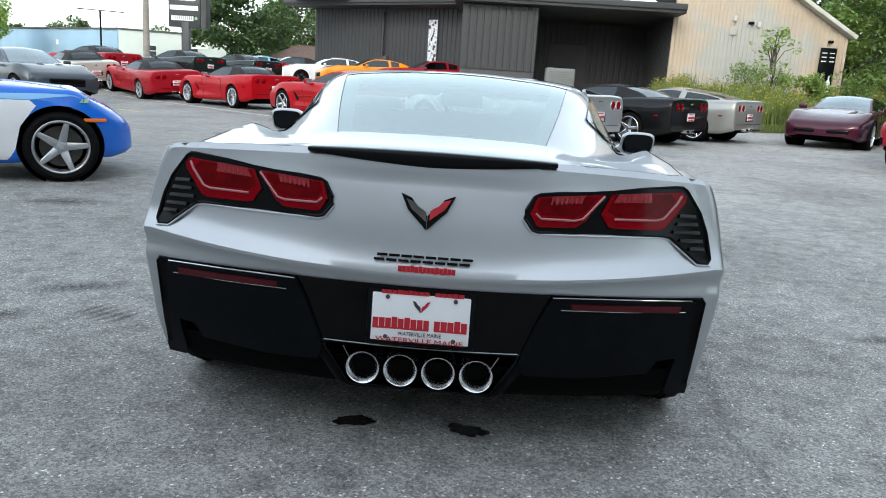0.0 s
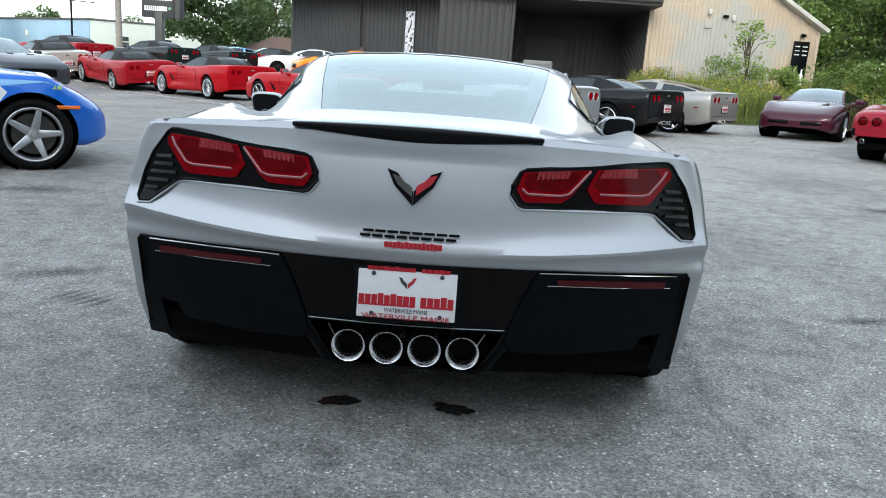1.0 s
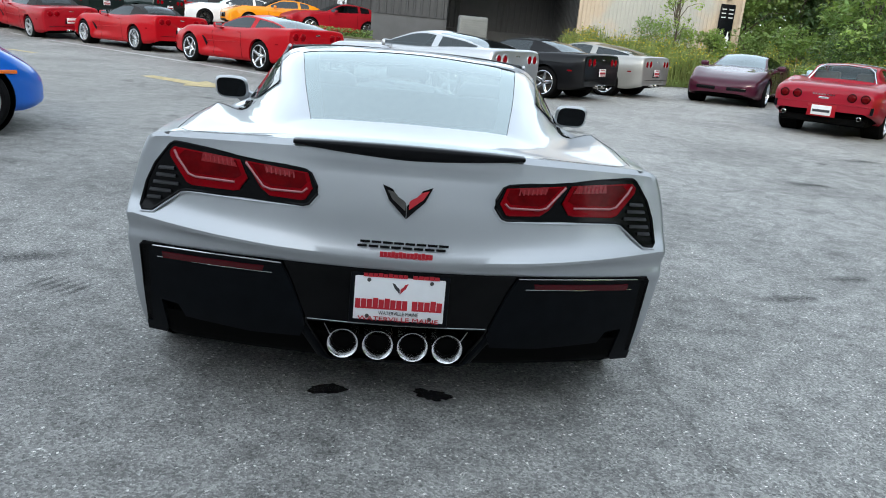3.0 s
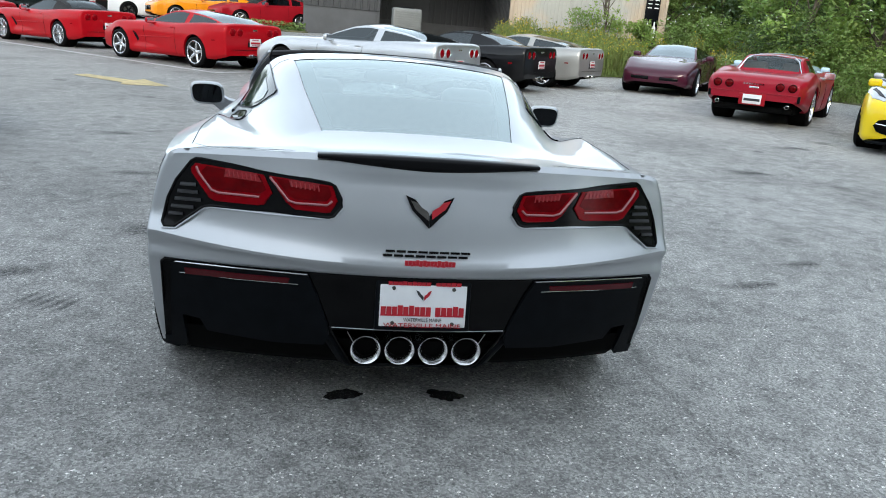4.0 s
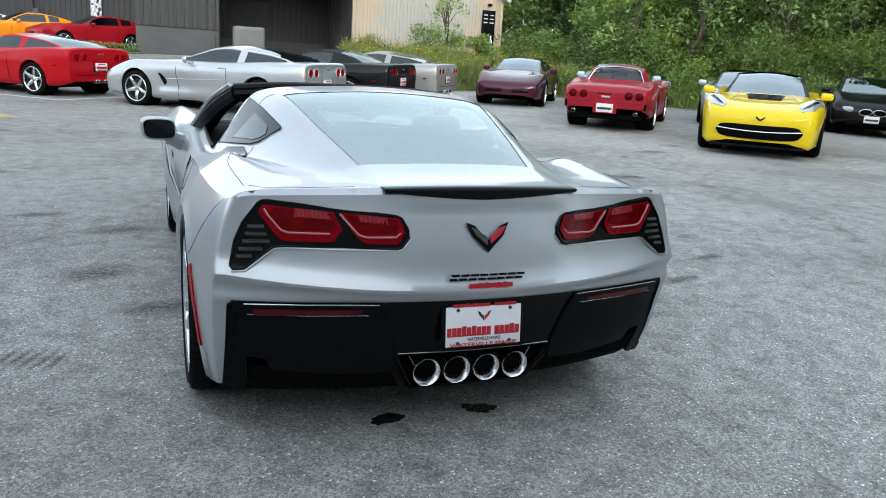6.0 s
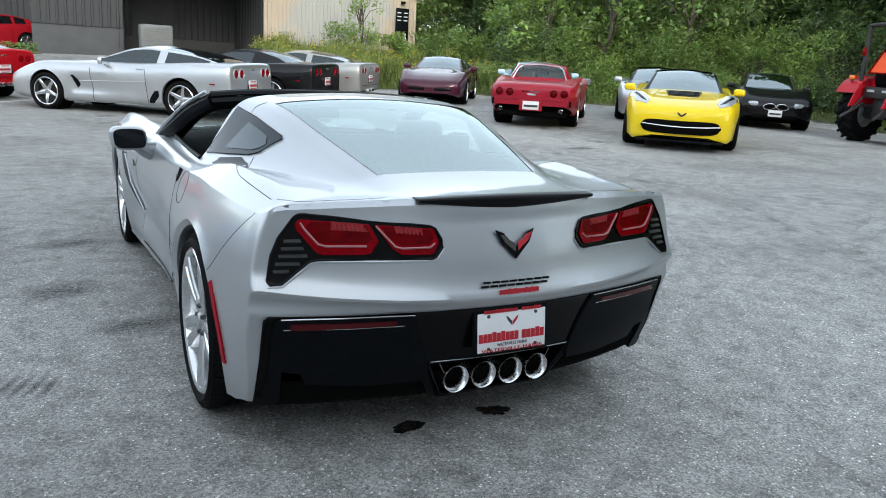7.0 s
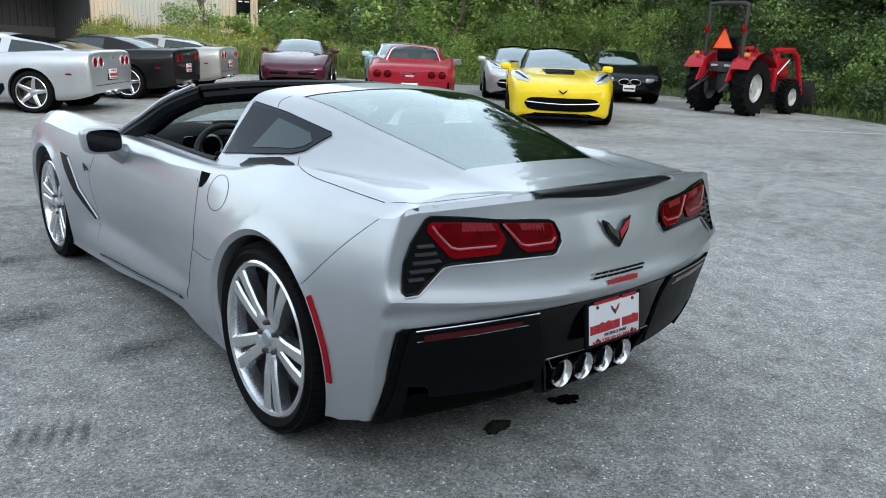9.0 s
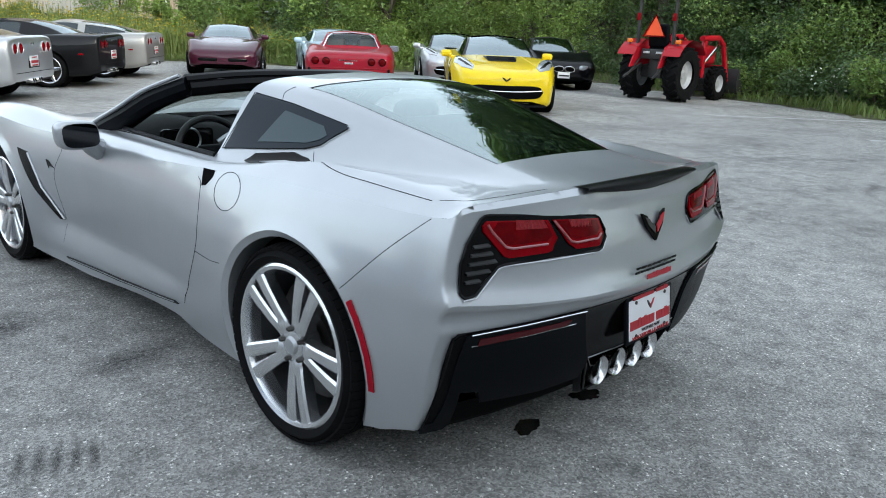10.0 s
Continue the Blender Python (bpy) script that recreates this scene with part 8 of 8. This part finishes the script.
for i in range(9):                      # thin growth at the weeds' far side
    rr = random.Random(900 + i)
    shrub(10.0 + 1.0 * i + rr.uniform(-0.6, 0.6), 28.0 - 0.35 * i + rr.uniform(-0.5, 1.0), rr.uniform(1.3, 2.2), rr.uniform(0.8, 1.3), 0.13, LEAF_LIGHT if i % 2 else LEAF_MID, 950 + i, "leafy shrub among tall weeds")
# slender trees and tall wood behind
TREES = ((15.6, 22.4, 5.0, 1.6), (14.9, 20.2, 4.6, 1.6), (16.4, 18.6, 5.2, 1.7), (18.6, 17.2, 5.6, 1.9), (18.4, 26.4, 6.0, 2.0), (17.8, 22.6, 5.6, 1.9))
for i, (x, y, h, c) in enumerate(TREES):
    tree(x, y, h, c, 0.20, LEAF_LIGHT if i % 3 == 1 else LEAF_MID, 40 + i, "slender young tree with long light leaves", per=90, base=0.32)
tree(11.0, 27.8, 3.0, 0.95, 0.16, LEAF_LIGHT, 61, "small sapling before the tan wall", per=26, base=0.45, nclump=16)
for i in range(13):
    s = 0.34 + 0.66 * i / 12
    p, n = along(s)
    rr = random.Random(300 + i)
    q = p + n * rr.uniform(8.0, 12.5)
    tall = math.degrees(math.atan2(q.x, q.y)) > 58
    tree(q.x, q.y, rr.uniform(15.0, 18.0) if tall else rr.uniform(6.5, 8.5), rr.uniform(4.2, 5.2) if tall else 3.0, 0.34, LEAF_DARK if i % 3 else LEAF_MID, 70 + i, "tall broadleaf tree behind the verge" if tall else "broadleaf tree behind the verge", per=280 if tall else 170, base=0.10, nclump=50)
for i, (a, d) in enumerate(((59, 30), (60, 34), (63, 28), (66, 31), (68, 28), (73, 31), (79, 29), (86, 30))):
    rr = random.Random(340 + i)
    tree(d * math.sin(radians(a)), d * math.cos(radians(a)), rr.uniform(15.0, 18.0), rr.uniform(4.4, 5.2), 0.36, LEAF_DARK, 370 + i, "tall dark broadleaf tree behind the tractor", per=300, base=0.15, nclump=50)
for i in range(10):
    rr = random.Random(700 + i)
    p, n = along(0.36 + 0.64 * i / 9)
    q = p + n * rr.uniform(5.5, 7.5)
    tree(q.x, q.y, rr.uniform(5.5, 7.5), rr.uniform(2.2, 2.8), 0.22, LEAF_MID if i % 2 else LEAF_DARK, 800 + i, "bushy young tree behind the shrubs", per=130, base=0.10, nclump=30)
for i, (x, y, h, c) in enumerate(((18.6, 33.0, 6.0, 2.8), (21.5, 33.5, 6.5, 3.0), (16.5, 34.0, 5.5, 2.4), (20.0, 32.0, 6.5, 2.6), (23.0, 29.0, 6.5, 2.8), (25.0, 36.0, 8.0, 3.4), (29.0, 30.0, 8.0, 3.4))):
    tree(x, y, h, c, 0.26, LEAF_DARK if i % 2 else LEAF_MID, 860 + i, "bushy tree beyond the weeds", per=190, base=0.04, nclump=40)
for i, (x, y, h, c, lm) in enumerate(((21.5, 50.5, 10.0, 4.2, LEAF_DARK), (28.0, 52.0, 9.5, 4.4, LEAF_DARK), (33.0, 46.0, 10.0, 4.5, LEAF_MID), (-23.4, 66.0, 8.6, 3.4, LEAF_DARK), (-19.5, 74.0, 9.5, 5.0, LEAF_FAR), (-13.0, 78.0, 10.5, 5.5, LEAF_FAR), (-25.5, 90.0, 8.5, 4.0, LEAF_FAR), (-60.5, 86.0, 9.0, 3.2, LEAF_LIGHT), (-10.0, 74.0, 11.0, 5.0, LEAF_MID))):
    tree(x, y, h, c, 0.42, lm, 120 + i, "broad tree in the distance", per=300, base=0.15, nclump=40)
for i in range(14):
    rr = random.Random(500 + i)
    tree(-86 + 5.2 * i, 112 + rr.uniform(-5, 8) - 0.4 * i, rr.uniform(4.6, 6.4), rr.uniform(2.2, 3.4), 0.55, LEAF_FAR, 150 + i, "far tree behind the white building", per=70, base=0.2, nclump=20)
# a green hillside closes the view behind the trees
HILL = mat("hillside_grass", (0.17, 0.235, 0.065), 0.95, vary=0.45, scale=0.9, bump=0.8, bump_scale=6)


def hillside(s, d):
    p, n = along(s)
    q = p + n * d
    k = min(1.0, max(0.0, (s - 0.30) / 0.10))
    return Vector((q.x, q.y, ground_z(q.x, q.y) + 0.1 + k * (0.34 * (d - 11) + 0.8 * noise.noise((q.x * 0.2, q.y * 0.2, 1.7)))))


bm = surf(hillside, [0.30 + 0.70 * k / 40 for k in range(41)], [10.5, 13, 16, 20, 25, 31, 38, 46])
bmesh.ops.recalc_face_normals(bm, faces=bm.faces)
tagged(part("hillside", bm, HILL, None, angle=60), "green overgrown hillside behind the trees", "hill", kind="structure")
pts = np.array([hillside(rng.uniform(0.31, 1.0), 11 + 22 * rng.uniform() ** 1.5) for k in range(26000)])
pts[:, 2] += rng.uniform(0.0, 1.1, size=len(pts)) ** 2
tagged(mesh_part("hillside_growth", leaf_mesh("hillside_growth", pts, rng.uniform(0.25, 0.6, size=len(pts)), rng), LEAF_MID, None), "mixed green growth covering the hillside", "bushes", kind="stuff")
# grass bank before the white building
bm = surf(lambda x, y: Vector((x, y, ground_z(x, y) + 0.03 + 0.25 * max(0, (y - 62) / 40))), [-90 + 5 * k for k in range(17)], [58, 66, 74, 90, 130])
bmesh.ops.recalc_face_normals(bm, faces=bm.faces)
tagged(part("lawn", bm, mat("lawn_grass", (0.12, 0.17, 0.05), 0.9, vary=0.3, scale=1.5, bump=0.4, bump_scale=30), None), "green lawn before a white building", "lawn", kind="structure")
tagged(part("planting_strip", box(3.4, 0.9, 0.10, (-2.7, 28.6, ground_z(-1.6, 28.6) + 0.02), 0.03), SOIL, None), "narrow earth strip at the upper lot", "verge", kind="structure")
pts = rng.uniform(size=(1100, 3)) * np.array([3.2, 0.9, 0.32]) + np.array([-4.3, 28.15, ground_z(-1.6, 28.6) + 0.05])
tagged(mesh_part("strip_plants", leaf_mesh("strip_plants", pts, rng.uniform(0.06, 0.14, size=len(pts)), rng), LEAF_MID, None), "low green plants beside the upper lot", "plants", kind="stuff")
